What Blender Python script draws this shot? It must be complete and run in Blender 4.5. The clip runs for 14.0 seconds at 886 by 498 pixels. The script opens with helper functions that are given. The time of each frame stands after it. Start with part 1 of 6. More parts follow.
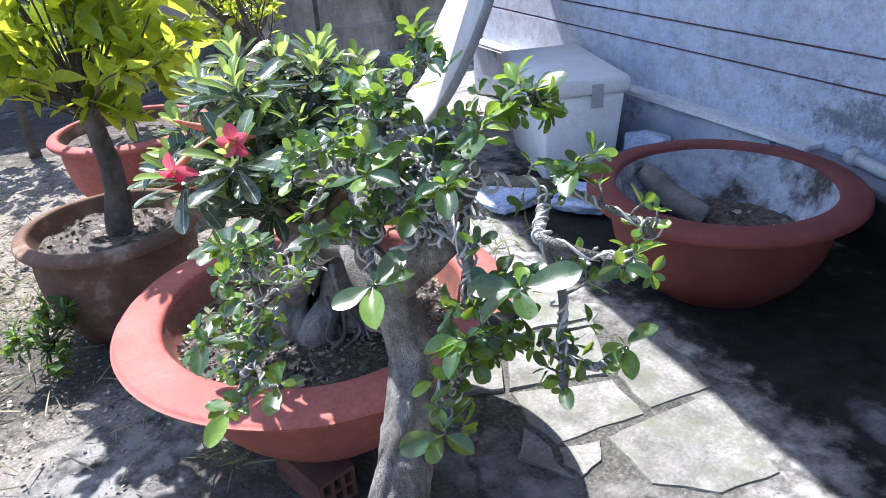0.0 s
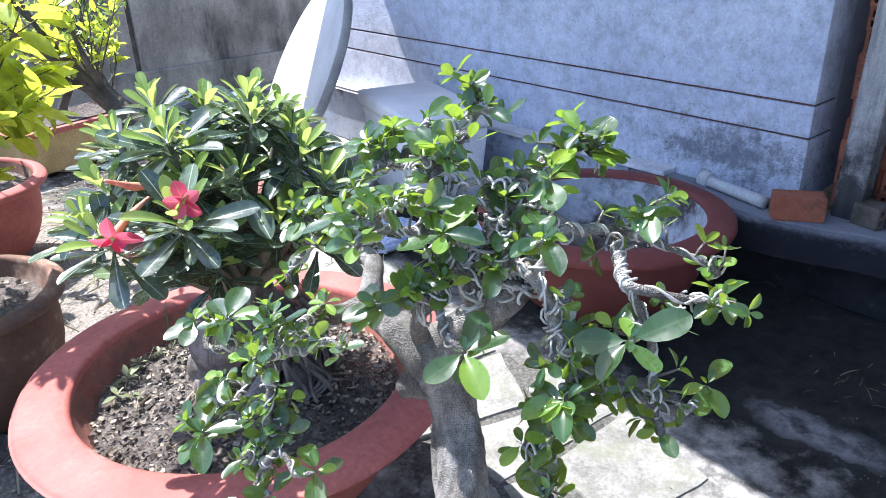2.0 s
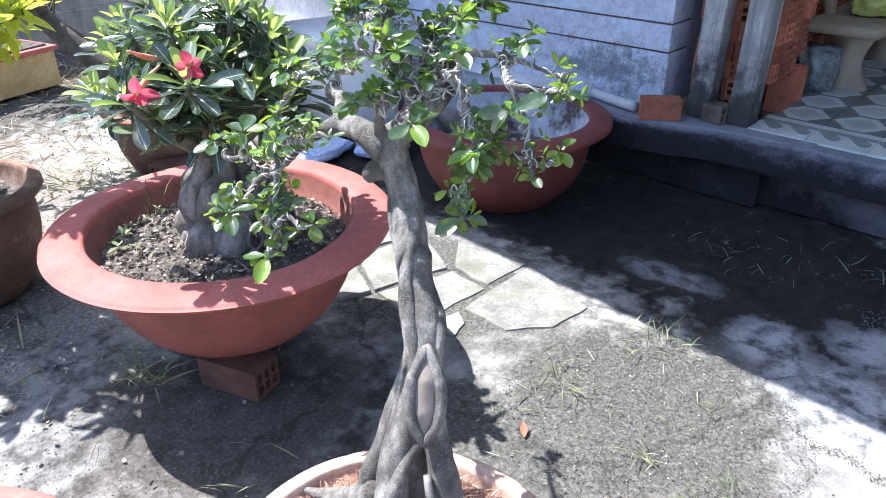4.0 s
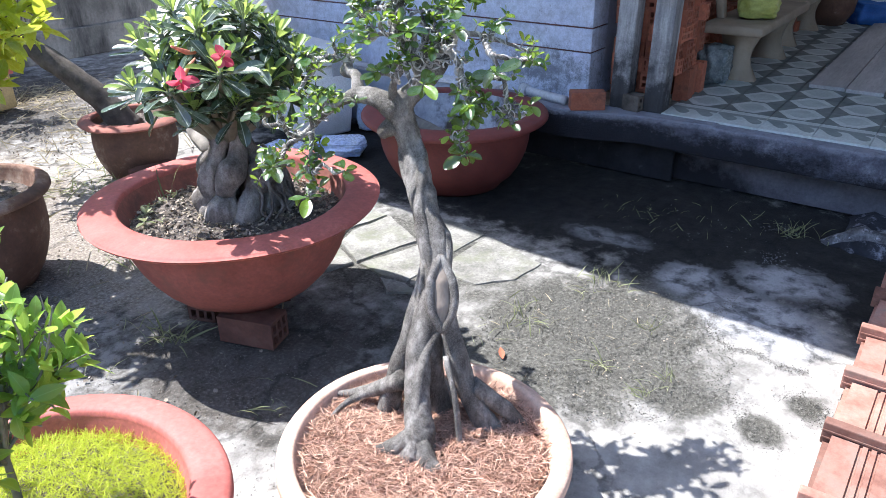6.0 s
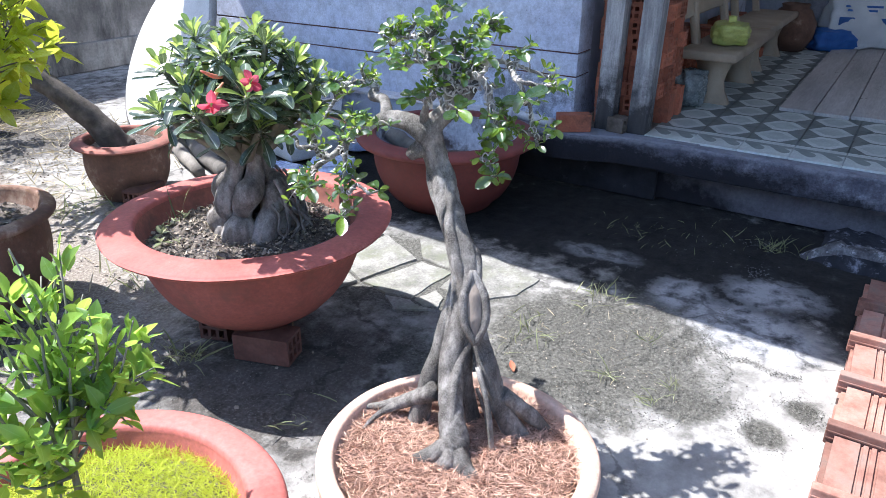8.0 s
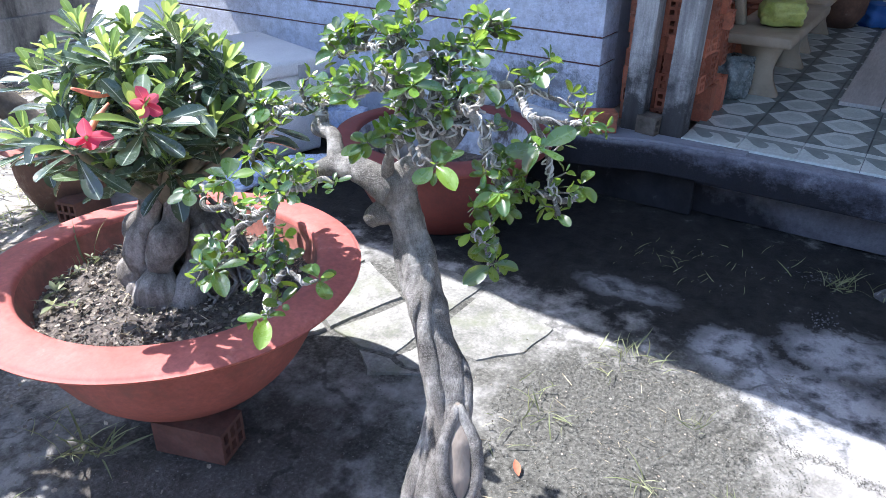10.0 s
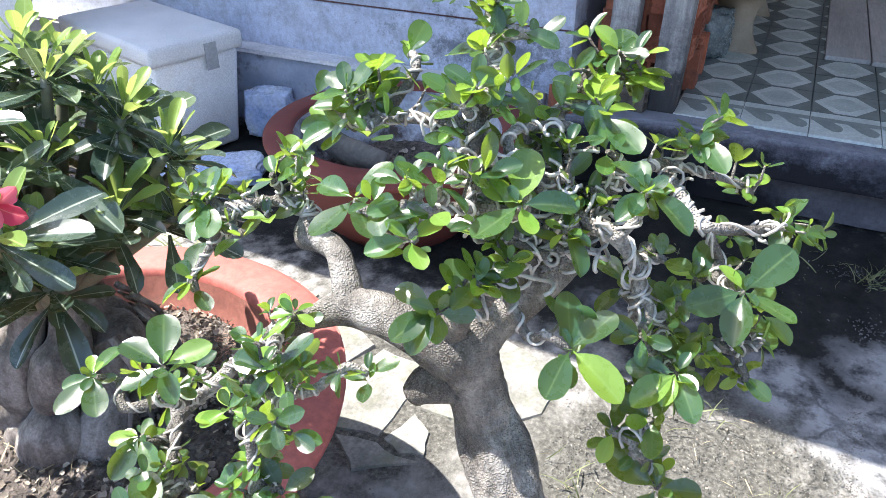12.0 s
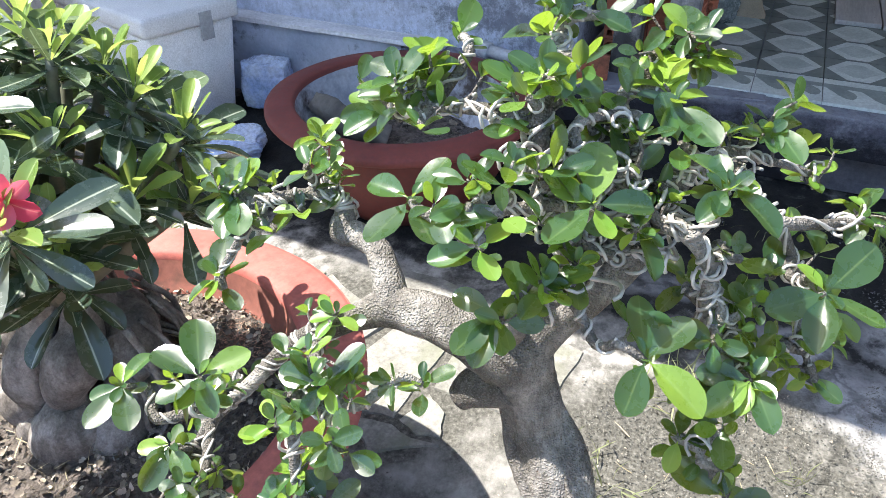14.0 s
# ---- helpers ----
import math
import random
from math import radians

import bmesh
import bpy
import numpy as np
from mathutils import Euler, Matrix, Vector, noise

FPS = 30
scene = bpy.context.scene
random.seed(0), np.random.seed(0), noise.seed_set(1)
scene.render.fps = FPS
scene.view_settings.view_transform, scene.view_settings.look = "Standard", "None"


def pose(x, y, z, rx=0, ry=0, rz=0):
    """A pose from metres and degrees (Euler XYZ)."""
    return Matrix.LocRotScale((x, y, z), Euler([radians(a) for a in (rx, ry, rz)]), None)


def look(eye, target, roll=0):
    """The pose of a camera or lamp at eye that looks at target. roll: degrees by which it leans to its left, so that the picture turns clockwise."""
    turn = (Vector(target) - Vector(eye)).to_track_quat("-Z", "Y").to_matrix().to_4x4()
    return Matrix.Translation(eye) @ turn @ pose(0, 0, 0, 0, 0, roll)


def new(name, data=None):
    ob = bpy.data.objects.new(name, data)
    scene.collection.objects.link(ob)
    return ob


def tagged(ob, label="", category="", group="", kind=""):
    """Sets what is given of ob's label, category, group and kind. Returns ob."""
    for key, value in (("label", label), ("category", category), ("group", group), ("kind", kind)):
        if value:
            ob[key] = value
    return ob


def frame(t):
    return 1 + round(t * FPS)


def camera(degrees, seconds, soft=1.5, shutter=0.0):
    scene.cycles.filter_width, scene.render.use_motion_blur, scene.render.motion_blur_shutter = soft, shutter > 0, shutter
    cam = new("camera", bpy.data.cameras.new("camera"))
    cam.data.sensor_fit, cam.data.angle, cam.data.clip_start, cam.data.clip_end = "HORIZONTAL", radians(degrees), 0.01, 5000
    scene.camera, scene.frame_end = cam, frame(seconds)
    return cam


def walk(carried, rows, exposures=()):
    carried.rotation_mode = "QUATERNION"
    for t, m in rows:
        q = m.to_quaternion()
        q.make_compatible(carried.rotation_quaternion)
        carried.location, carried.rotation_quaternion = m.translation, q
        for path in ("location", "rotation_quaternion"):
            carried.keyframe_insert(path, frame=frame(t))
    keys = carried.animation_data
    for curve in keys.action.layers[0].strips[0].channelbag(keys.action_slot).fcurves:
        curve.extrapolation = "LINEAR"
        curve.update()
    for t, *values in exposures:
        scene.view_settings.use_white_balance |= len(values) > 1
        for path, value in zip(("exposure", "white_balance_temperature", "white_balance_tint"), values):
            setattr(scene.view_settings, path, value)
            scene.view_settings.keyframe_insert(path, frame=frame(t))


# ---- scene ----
cam = camera(62.2, 14.0, soft=0.6)
PATH = [
    (0, (0.589, 0.926, 1.492), (1.323, 2.554, 0.59), -4.0),
    (0.5, (0.542, 0.967, 1.488), (1.33, 2.575, 0.597), -2.4),
    (1, (0.53, 1.069, 1.476), (1.408, 2.587, 0.514), -4.9),
    (1.5, (0.459, 1.142, 1.503), (1.492, 2.615, 0.628), -2.1),
    (2, (0.366, 1.147, 1.509), (1.535, 2.535, 0.667), -1.7),
    (2.5, (0.27, 1.08, 1.508), (1.505, 2.399, 0.651), -1.0),
    (3, (0.178, 0.976, 1.518), (1.476, 2.256, 0.694), -0.2),
    (3.5, (0.059, 0.83, 1.489), (1.321, 2.083, 0.573), 0.8),
    (4, (-0.083, 0.761, 1.491), (1.22, 1.946, 0.543), -0.3),
    (4.2, (-0.151, 0.741, 1.484), (1.174, 1.884, 0.515), -1.1),
    (6.3, (-0.651, 0.586, 1.501), (0.852, 1.603, 0.661), 0.6),
    (6.5, (-0.699, 0.602, 1.518), (0.844, 1.602, 0.729), 1.7),
    (7, (-0.816, 0.653, 1.542), (0.743, 1.659, 0.795), -0.4),
    (7.2, (-0.84, 0.669, 1.535), (0.736, 1.627, 0.761), 0.1),
    (9.3, (-0.372, 0.82, 1.516), (1.072, 1.849, 0.591), -0.2),
    (9.5, (-0.294, 0.876, 1.501), (1.183, 1.865, 0.582), 0.4),
    (10, (-0.118, 1.032, 1.499), (1.368, 1.998, 0.572), 0.6),
    (10.5, (0.094, 1.185, 1.466), (1.471, 2.261, 0.493), -0.3),
    (11, (0.252, 1.302, 1.457), (1.536, 2.4, 0.386), -1.1),
    (11.5, (0.311, 1.425, 1.459), (1.769, 2.306, 0.412), 1.2),
    (12, (0.323, 1.552, 1.479), (1.859, 2.271, 0.419), 0.1),
    (12.5, (0.309, 1.638, 1.477), (1.892, 2.213, 0.398), 1.6),
    (13, (0.321, 1.687, 1.474), (1.853, 2.23, 0.31), 0.8),
    (13.5, (0.331, 1.669, 1.473), (1.863, 2.258, 0.33), 0.7),
    (14, (0.353, 1.632, 1.478), (1.853, 2.309, 0.341), -0.1),
]
EXPOSURES = [(0.0, 1.22, 6000, 13), (1.0, 1.38, 6000, 13), (4.0, 1.56, 6000, 12), (6.5, 1.30, 6100, 12), (9.5, 1.36, 5950, 13), (10.5, 1.62, 6000, 13), (12.0, 1.70, 6500, 11), (14.0, 1.56, 6700, 9)]
walk(cam, [(t, look(eye, target, roll)) for t, eye, target, roll in PATH], EXPOSURES)

# ---- light ----
SUN = Vector((-0.06, 0.30, 0.52)).normalized()
world = bpy.data.worlds.new("sky")
scene.world = world
world.use_nodes = True
wn, wl = world.node_tree.nodes, world.node_tree.links
sky = wn.new("ShaderNodeTexSky")
sky.sky_type = "NISHITA"
sky.sun_disc = False
sky.sun_elevation = math.asin(SUN.z)
sky.sun_rotation = math.atan2(SUN.x, SUN.y)
wn["Background"].inputs["Strength"].default_value = 0.165
wl.new(sky.outputs[0], wn["Background"].inputs["Color"])
sun = new("sun", bpy.data.lights.new("sun", "SUN"))
sun.data.energy = 5.0
sun.data.angle = radians(0.55)
sun.data.color = (1.0, 0.96, 0.90)
sun.matrix_world = look(SUN * 20, (0, 0, 0))

# ---- materials ----
UP = Vector((0, 0, 1))


def nodes_of(name):
    m = bpy.data.materials.new(name)
    m.use_nodes = True
    return m, m.node_tree.nodes, m.node_tree.links


def noise_node(n, l, where, scale, detail=6.0, rough=0.6, stretch=None):
    tex = n.new("ShaderNodeTexNoise")
    tex.inputs["Scale"].default_value, tex.inputs["Detail"].default_value, tex.inputs["Roughness"].default_value = scale, detail, rough
    if stretch:
        mp = n.new("ShaderNodeMapping")
        mp.inputs["Scale"].default_value = stretch
        l.new(where, mp.inputs["Vector"])
        where = mp.outputs[0]
    l.new(where, tex.inputs["Vector"])
    return tex.outputs["Fac"]


def ramp(n, l, fac, stops):
    r = n.new("ShaderNodeValToRGB")
    e = r.color_ramp.elements
    while len(e) < len(stops):
        e.new(0.5)
    for k, (p, c) in zip(e, stops):
        k.position, k.color = p, (*c, 1) if len(c) == 3 else c
    l.new(fac, r.inputs[0])
    return r.outputs[0]


def mix(n, l, fac, a, b, how="MIX"):
    m = n.new("ShaderNodeMix")
    m.data_type, m.blend_type = "RGBA", how
    for socket, v in ((m.inputs[0], fac), (m.inputs[6], a), (m.inputs[7], b)):
        if isinstance(v, (int, float)):
            socket.default_value = v
        elif isinstance(v, tuple):
            socket.default_value = (*v, 1)
        else:
            l.new(v, socket)
    return m.outputs[2]


def calc(n, l, op, a, b=0.0, clamp=False):
    m = n.new("ShaderNodeMath")
    m.operation, m.use_clamp = op, clamp
    for socket, v in ((m.inputs[0], a), (m.inputs[1], b)):
        if isinstance(v, (int, float)):
            socket.default_value = v
        else:
            l.new(v, socket)
    return m.outputs[0]


def grey(v):
    return (v, v, v)


def bumped(n, l, height, strength, distance):
    b = n.new("ShaderNodeBump")
    b.inputs["Strength"].default_value, b.inputs["Distance"].default_value = strength, distance
    l.new(height, b.inputs["Height"])
    return b.outputs[0]


def surface(name, dark, light, scale=6.0, fine=60.0, rough=0.8, bump=0.4, depth=0.004, spots=None, spot_scale=14.0, spot_at=(0.55, 0.7),
            metal=0.0, stretch=None, vary=0.12, spec=0.4, streak=None, grain=0.55, each=False):
    """Two scales of colour variation, fine grain in the relief, optional stains."""
    m, n, l = nodes_of(name)
    p = n["Principled BSDF"]
    where = n.new("ShaderNodeNewGeometry").outputs["Position"]
    rnd = n.new("ShaderNodeObjectInfo").outputs["Random"]
    if each:
        rnd = n.new("ShaderNodeNewGeometry").outputs["Random Per Island"]
    big = noise_node(n, l, where, scale, 5, 0.6, stretch)
    small = noise_node(n, l, where, fine, 4, 0.65, stretch)
    col = ramp(n, l, big, [(0.32, dark), (0.68, light)])
    col = mix(n, l, grain, col, ramp(n, l, small, [(0.3, grey(0.62)), (0.7, grey(1.25))]), "MULTIPLY")
    if spots:
        f = ramp(n, l, noise_node(n, l, where, spot_scale, 8, 0.7, streak), [(spot_at[0], grey(0.0)), (spot_at[1], grey(1.0))])
        col = mix(n, l, f, col, spots)
    tone = calc(n, l, "ADD", calc(n, l, "MULTIPLY", rnd, 2 * vary), 1 - vary)
    mul = n.new("ShaderNodeVectorMath")
    mul.operation = "SCALE"
    l.new(col, mul.inputs[0])
    l.new(tone, mul.inputs[3])
    l.new(mul.outputs[0], p.inputs["Base Color"])
    l.new(ramp(n, l, small, [(0.3, grey(max(rough - 0.1, 0.03))), (0.7, grey(min(rough + 0.1, 1)))]), p.inputs["Roughness"])
    p.inputs["Metallic"].default_value, p.inputs["Specular IOR Level"].default_value = metal, spec
    h = calc(n, l, "ADD", calc(n, l, "MULTIPLY", big, 0.6), calc(n, l, "MULTIPLY", small, 0.4))
    l.new(bumped(n, l, h, bump, depth), p.inputs["Normal"])
    return m


def leaf_material(name, dark, light, back, rough=0.32, glow=0.45, spec=0.5, vein=(0.4, 0.5, 0.2), rib=0.3):
    """A glossy leaf that lets light through; each leaf has a shade of its own, and a soft pale midrib."""
    m, n, l = nodes_of(name)
    p, out = n["Principled BSDF"], n["Material Output"]
    geo = n.new("ShaderNodeNewGeometry")
    rnd = calc(n, l, "FRACT", calc(n, l, "ADD", n.new("ShaderNodeObjectInfo").outputs["Random"], geo.outputs["Random Per Island"]))
    # Last stop mixes in the see-through colour, painting some leaves as backlit.
    col = ramp(n, l, rnd, [(0.0, dark), (0.55, tuple(0.75 * a + 0.25 * b for a, b in zip(dark, light))), (0.86, light), (1.0, tuple(0.65 * a + 0.35 * b for a, b in zip(light, back)))])
    blotch = noise_node(n, l, geo.outputs["Position"], 55, 4)
    col = mix(n, l, 0.5, col, ramp(n, l, blotch, [(0.3, grey(0.75)), (0.7, grey(1.15))]), "MULTIPLY")
    uv = n.new("ShaderNodeUVMap").outputs[0]
    sep = n.new("ShaderNodeSeparateXYZ")
    l.new(uv, sep.inputs[0])
    off = calc(n, l, "ABSOLUTE", calc(n, l, "SUBTRACT", sep.outputs[0], 0.5))
    line = ramp(n, l, off, [(0.012, grey(rib)), (0.045, grey(0.0))])
    col = mix(n, l, line, col, vein)
    l.new(col, p.inputs["Base Color"])
    p.inputs["Specular IOR Level"].default_value = min(spec, 0.7)
    p.inputs["Coat Weight"].default_value, p.inputs["Coat Roughness"].default_value = (0.22 if spec >= 0.9 else 0.0), 0.14
    l.new(ramp(n, l, blotch, [(0.3, grey(rough - 0.07)), (0.7, grey(rough + 0.12))]), p.inputs["Roughness"])
    l.new(bumped(n, l, blotch, 0.18, 0.002), p.inputs["Normal"])
    tr = n.new("ShaderNodeBsdfTranslucent")
    l.new(mix(n, l, 0.75, col, back), tr.inputs["Color"])
    add = n.new("ShaderNodeMixShader")
    add.inputs[0].default_value = glow
    l.new(p.outputs[0], add.inputs[1])
    l.new(tr.outputs[0], add.inputs[2])
    l.new(add.outputs[0], out.inputs["Surface"])
    return m


def bark_material(name, dark, light, pale, pebble=330.0, patch=14.0, bump=1.0, depth=0.006, knobs=0.16):
    """Bark with fine raised pebbles, pale where the skin is worn, darker in the hollows between."""
    m, n, l = nodes_of(name)
    p = n["Principled BSDF"]
    where = n.new("ShaderNodeNewGeometry").outputs["Position"]
    big = noise_node(n, l, where, patch, 7, 0.7, (1, 1, 0.6))
    col = ramp(n, l, big, [(0.36, dark), (0.5, light), (0.64, pale)])
    cell = n.new("ShaderNodeTexVoronoi")
    cell.inputs["Scale"].default_value, cell.inputs["Randomness"].default_value = pebble, 1.0
    l.new(where, cell.inputs["Vector"])
    dots = ramp(n, l, cell.outputs["Distance"], [(0.15, grey(1.0)), (0.6, grey(0.0))])
    fine = noise_node(n, l, where, 190, 7, 0.75)
    col = mix(n, l, 0.9, col, ramp(n, l, fine, [(0.3, grey(0.6)), (0.7, grey(1.3))]), "MULTIPLY")
    col = mix(n, l, calc(n, l, "MULTIPLY", dots, knobs * 0.8), col, pale)
    l.new(col, p.inputs["Base Color"])
    p.inputs["Roughness"].default_value, p.inputs["Specular IOR Level"].default_value = 0.8, 0.35
    rough = noise_node(n, l, where, 62, 6, 0.65, (1, 1, 0.55))
    h = calc(n, l, "ADD", calc(n, l, "MULTIPLY", dots, knobs), calc(n, l, "ADD", calc(n, l, "MULTIPLY", fine, 0.5), calc(n, l, "ADD", calc(n, l, "MULTIPLY", rough, 1.1), calc(n, l, "MULTIPLY", big, 0.6))))
    l.new(bumped(n, l, h, bump, depth), p.inputs["Normal"])
    return m


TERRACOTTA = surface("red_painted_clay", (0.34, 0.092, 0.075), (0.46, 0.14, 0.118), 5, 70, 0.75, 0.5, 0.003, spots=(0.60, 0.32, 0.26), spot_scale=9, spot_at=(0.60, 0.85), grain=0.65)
# Pot flanks: the rim's red, dirtier and darkened for shade below the lip.
TERRACOTTA_SHADED = surface("shaded_dusty_red_clay", (0.22, 0.068, 0.052), (0.33, 0.108, 0.086), 5, 70, 0.85, 0.5, 0.003, spots=(0.16, 0.075, 0.058), spot_scale=6, spot_at=(0.5, 0.75), grain=0.6)
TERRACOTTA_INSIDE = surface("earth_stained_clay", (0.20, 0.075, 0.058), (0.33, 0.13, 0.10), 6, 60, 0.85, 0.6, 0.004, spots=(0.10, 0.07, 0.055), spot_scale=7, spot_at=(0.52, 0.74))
TERRACOTTA_OLD = surface("worn_brown_clay", (0.10, 0.055, 0.04), (0.20, 0.11, 0.075), 6, 60, 0.85, 0.6, 0.004, spots=(0.42, 0.34, 0.27), spot_scale=6, spot_at=(0.54, 0.78))
PINK_CEMENT = surface("pinkish_cement_pot", (0.50, 0.33, 0.25), (0.66, 0.47, 0.37), 7, 80, 0.8, 0.4, 0.003, spots=(0.40, 0.20, 0.13), spot_scale=11, spot_at=(0.6, 0.75))
GLAZE_BROWN = surface("brown_glaze", (0.28, 0.13, 0.06), (0.40, 0.20, 0.10), 8, 60, 0.4, 0.3, 0.002)
POT_INSIDE = surface("pale_lime_lining", (0.30, 0.32, 0.37), (0.56, 0.58, 0.64), 6, 50, 0.9, 0.5, 0.004, spots=(0.07, 0.055, 0.05), spot_scale=4.5, spot_at=(0.46, 0.60))
SOIL = surface("dry_potting_soil", (0.06, 0.05, 0.043), (0.25, 0.21, 0.185), 42, 150, 0.95, 1.0, 0.03, grain=0.95)
LITTER = surface("dry_litter", (0.20, 0.165, 0.13), (0.36, 0.31, 0.25), 30, 140, 0.9, 0.6, 0.004, vary=0.65, each=True)
CRUMB = surface("dark_earth_crumb", (0.10, 0.097, 0.086), (0.22, 0.212, 0.19), 30, 140, 0.95, 0.8, 0.004, vary=0.35, each=True)
FIBRE_BED = surface("packed_fibre", (0.13, 0.065, 0.045), (0.34, 0.19, 0.13), 45, 170, 0.95, 1.0, 0.03, grain=0.9)
COIR = surface("coconut_fibre", (0.40, 0.225, 0.16), (0.68, 0.45, 0.34), 30, 150, 0.9, 0.8, 0.006, vary=0.45, each=True)
FIG_BARK = bark_material("grey_fig_bark", (0.062, 0.055, 0.048), (0.158, 0.145, 0.131), (0.40, 0.375, 0.345), 380, 17, 1.0, 0.0052, 0.5)
SCAR = surface("bare_healed_wood", (0.19, 0.155, 0.125), (0.34, 0.285, 0.235), 14, 90, 0.8, 0.7, 0.004, stretch=(1, 1, 0.15))
SWOLLEN_BARK = bark_material("smooth_grey_bark", (0.075, 0.064, 0.056), (0.165, 0.145, 0.13), (0.34, 0.31, 0.285), 160, 15, 0.8, 0.004)
GREEN_TWIG = surface("grey_green_stem", (0.10, 0.11, 0.08), (0.20, 0.20, 0.15), 20, 90, 0.6, 0.4, 0.002)
DARK_BARK = surface("dark_bark", (0.05, 0.042, 0.035), (0.14, 0.12, 0.10), 15, 90, 0.85, 1.0, 0.006)
WIRE = surface("dull_aluminium_wire", (0.34, 0.32, 0.30), (0.58, 0.555, 0.53), 35, 160, 0.5, 0.4, 0.001, metal=0.2)
FIG_LEAF = leaf_material("fig_leaf", (0.013, 0.044, 0.027), (0.044, 0.112, 0.036), (0.48, 0.70, 0.06), 0.27, 0.34, 0.9, (0.3, 0.42, 0.16), 0.16)
FIG_YOUNG = leaf_material("young_fig_leaf", (0.11, 0.25, 0.045), (0.24, 0.40, 0.07), (0.66, 0.80, 0.14), 0.30, 0.52, 0.5, (0.45, 0.55, 0.2), 0.16)
ADENIUM_LEAF = leaf_material("desert_rose_leaf", (0.028, 0.050, 0.040), (0.085, 0.125, 0.085), (0.28, 0.38, 0.16), 0.22, 0.18, 1.0, (0.5, 0.56, 0.44), 0.7)
ADENIUM_YOUNG = leaf_material("young_desert_rose_leaf", (0.15, 0.25, 0.06), (0.26, 0.38, 0.09), (0.58, 0.70, 0.18), 0.30, 0.4, 0.5, (0.5, 0.6, 0.25), 0.5)
LIME_LEAF = leaf_material("yellow_green_leaf", (0.085, 0.20, 0.04), (0.21, 0.37, 0.07), (0.60, 0.82, 0.14), 0.30, 0.5, 0.6, (0.5, 0.66, 0.3), 0.25)
CITRUS_LEAF = leaf_material("citrus_leaf", (0.05, 0.13, 0.025), (0.34, 0.44, 0.05), (0.84, 0.90, 0.08), 0.26, 0.58, 0.9)
SHRUB_LEAF = leaf_material("shrub_leaf", (0.025, 0.08, 0.02), (0.09, 0.18, 0.03), (0.34, 0.48, 0.07), 0.42, 0.38)
MOSS = leaf_material("bright_moss", (0.40, 0.48, 0.05), (0.60, 0.66, 0.10), (0.80, 0.82, 0.12), 0.7, 0.4, 0.2, (0.5, 0.6, 0.1))
GRASS = leaf_material("grass_blade", (0.15, 0.18, 0.085), (0.34, 0.36, 0.22), (0.5, 0.52, 0.26), 0.55, 0.35, 0.3)
STRAW = leaf_material("dry_straw", (0.30, 0.26, 0.17), (0.46, 0.40, 0.28), (0.6, 0.52, 0.34), 0.7, 0.2, 0.2, (0.5, 0.45, 0.3))
PETAL = leaf_material("crimson_petal", (0.62, 0.02, 0.09), (0.84, 0.12, 0.22), (0.95, 0.24, 0.32), 0.45, 0.35, 0.3, (0.9, 0.45, 0.42), 0.4)
FLOWER_TUBE = surface("salmon_flower_tube", (0.60, 0.16, 0.10), (0.78, 0.36, 0.22), 40, 120, 0.5, 0.1, 0.001)
BRICK = surface("orange_brick", (0.30, 0.095, 0.055), (0.46, 0.165, 0.095), 12, 90, 0.85, 0.6, 0.004, spots=(0.18, 0.075, 0.05), spot_scale=12, spot_at=(0.5, 0.7), vary=0.35)
# Bricks under pots: colour lowered to include the shadow the pot casts.
BRICK_SHADED = surface("shaded_dusty_brick", (0.09, 0.042, 0.032), (0.16, 0.078, 0.058), 10, 70, 0.9, 0.6, 0.004, spots=(0.14, 0.08, 0.06), spot_scale=10, vary=0.25)
CLAY_TILE = surface("pale_clay_tile", (0.20, 0.092, 0.068), (0.37, 0.21, 0.165), 9, 80, 0.85, 0.5, 0.003, spots=(0.17, 0.135, 0.115), spot_scale=9, spot_at=(0.50, 0.70), vary=0.42)

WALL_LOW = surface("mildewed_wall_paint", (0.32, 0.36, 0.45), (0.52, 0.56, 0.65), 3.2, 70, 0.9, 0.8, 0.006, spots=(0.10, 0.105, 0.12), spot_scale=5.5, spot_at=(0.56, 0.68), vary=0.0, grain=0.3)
# Wall paint darkened to hold the dimness deep inside the porch.
WALL_SHADED = surface("shaded_porch_paint", (0.20, 0.225, 0.28), (0.32, 0.35, 0.41), 2.2, 70, 0.9, 0.8, 0.006, spots=(0.08, 0.085, 0.095), spot_scale=2.5, spot_at=(0.55, 0.72), vary=0.0)
GROOVE = surface("dark_red_groove", (0.13, 0.06, 0.06), (0.22, 0.12, 0.12), 10, 60, 0.9, 0.3, 0.002, vary=0.0)
# Near-black colour that paints the shade beneath the overhanging ledge.
LEDGE_SHADE = surface("ledge_shade_concrete", (0.006, 0.006, 0.008), (0.022, 0.023, 0.028), 8, 70, 0.8, 0.9, 0.008, spots=(0.06, 0.062, 0.07), spot_scale=12, spot_at=(0.62, 0.74), vary=0.0)
RUBBLE = surface("crumbled_mortar", (0.05, 0.05, 0.055), (0.20, 0.205, 0.22), 18, 110, 0.95, 1.0, 0.012, spots=(0.38, 0.39, 0.42), spot_scale=26, spot_at=(0.56, 0.66), vary=0.0, grain=0.95)
CONCRETE_RAW = surface("bare_concrete", (0.26, 0.26, 0.27), (0.44, 0.44, 0.45), 4, 70, 0.9, 0.8, 0.006, spots=(0.10, 0.10, 0.10), spot_scale=6, spot_at=(0.58, 0.75))
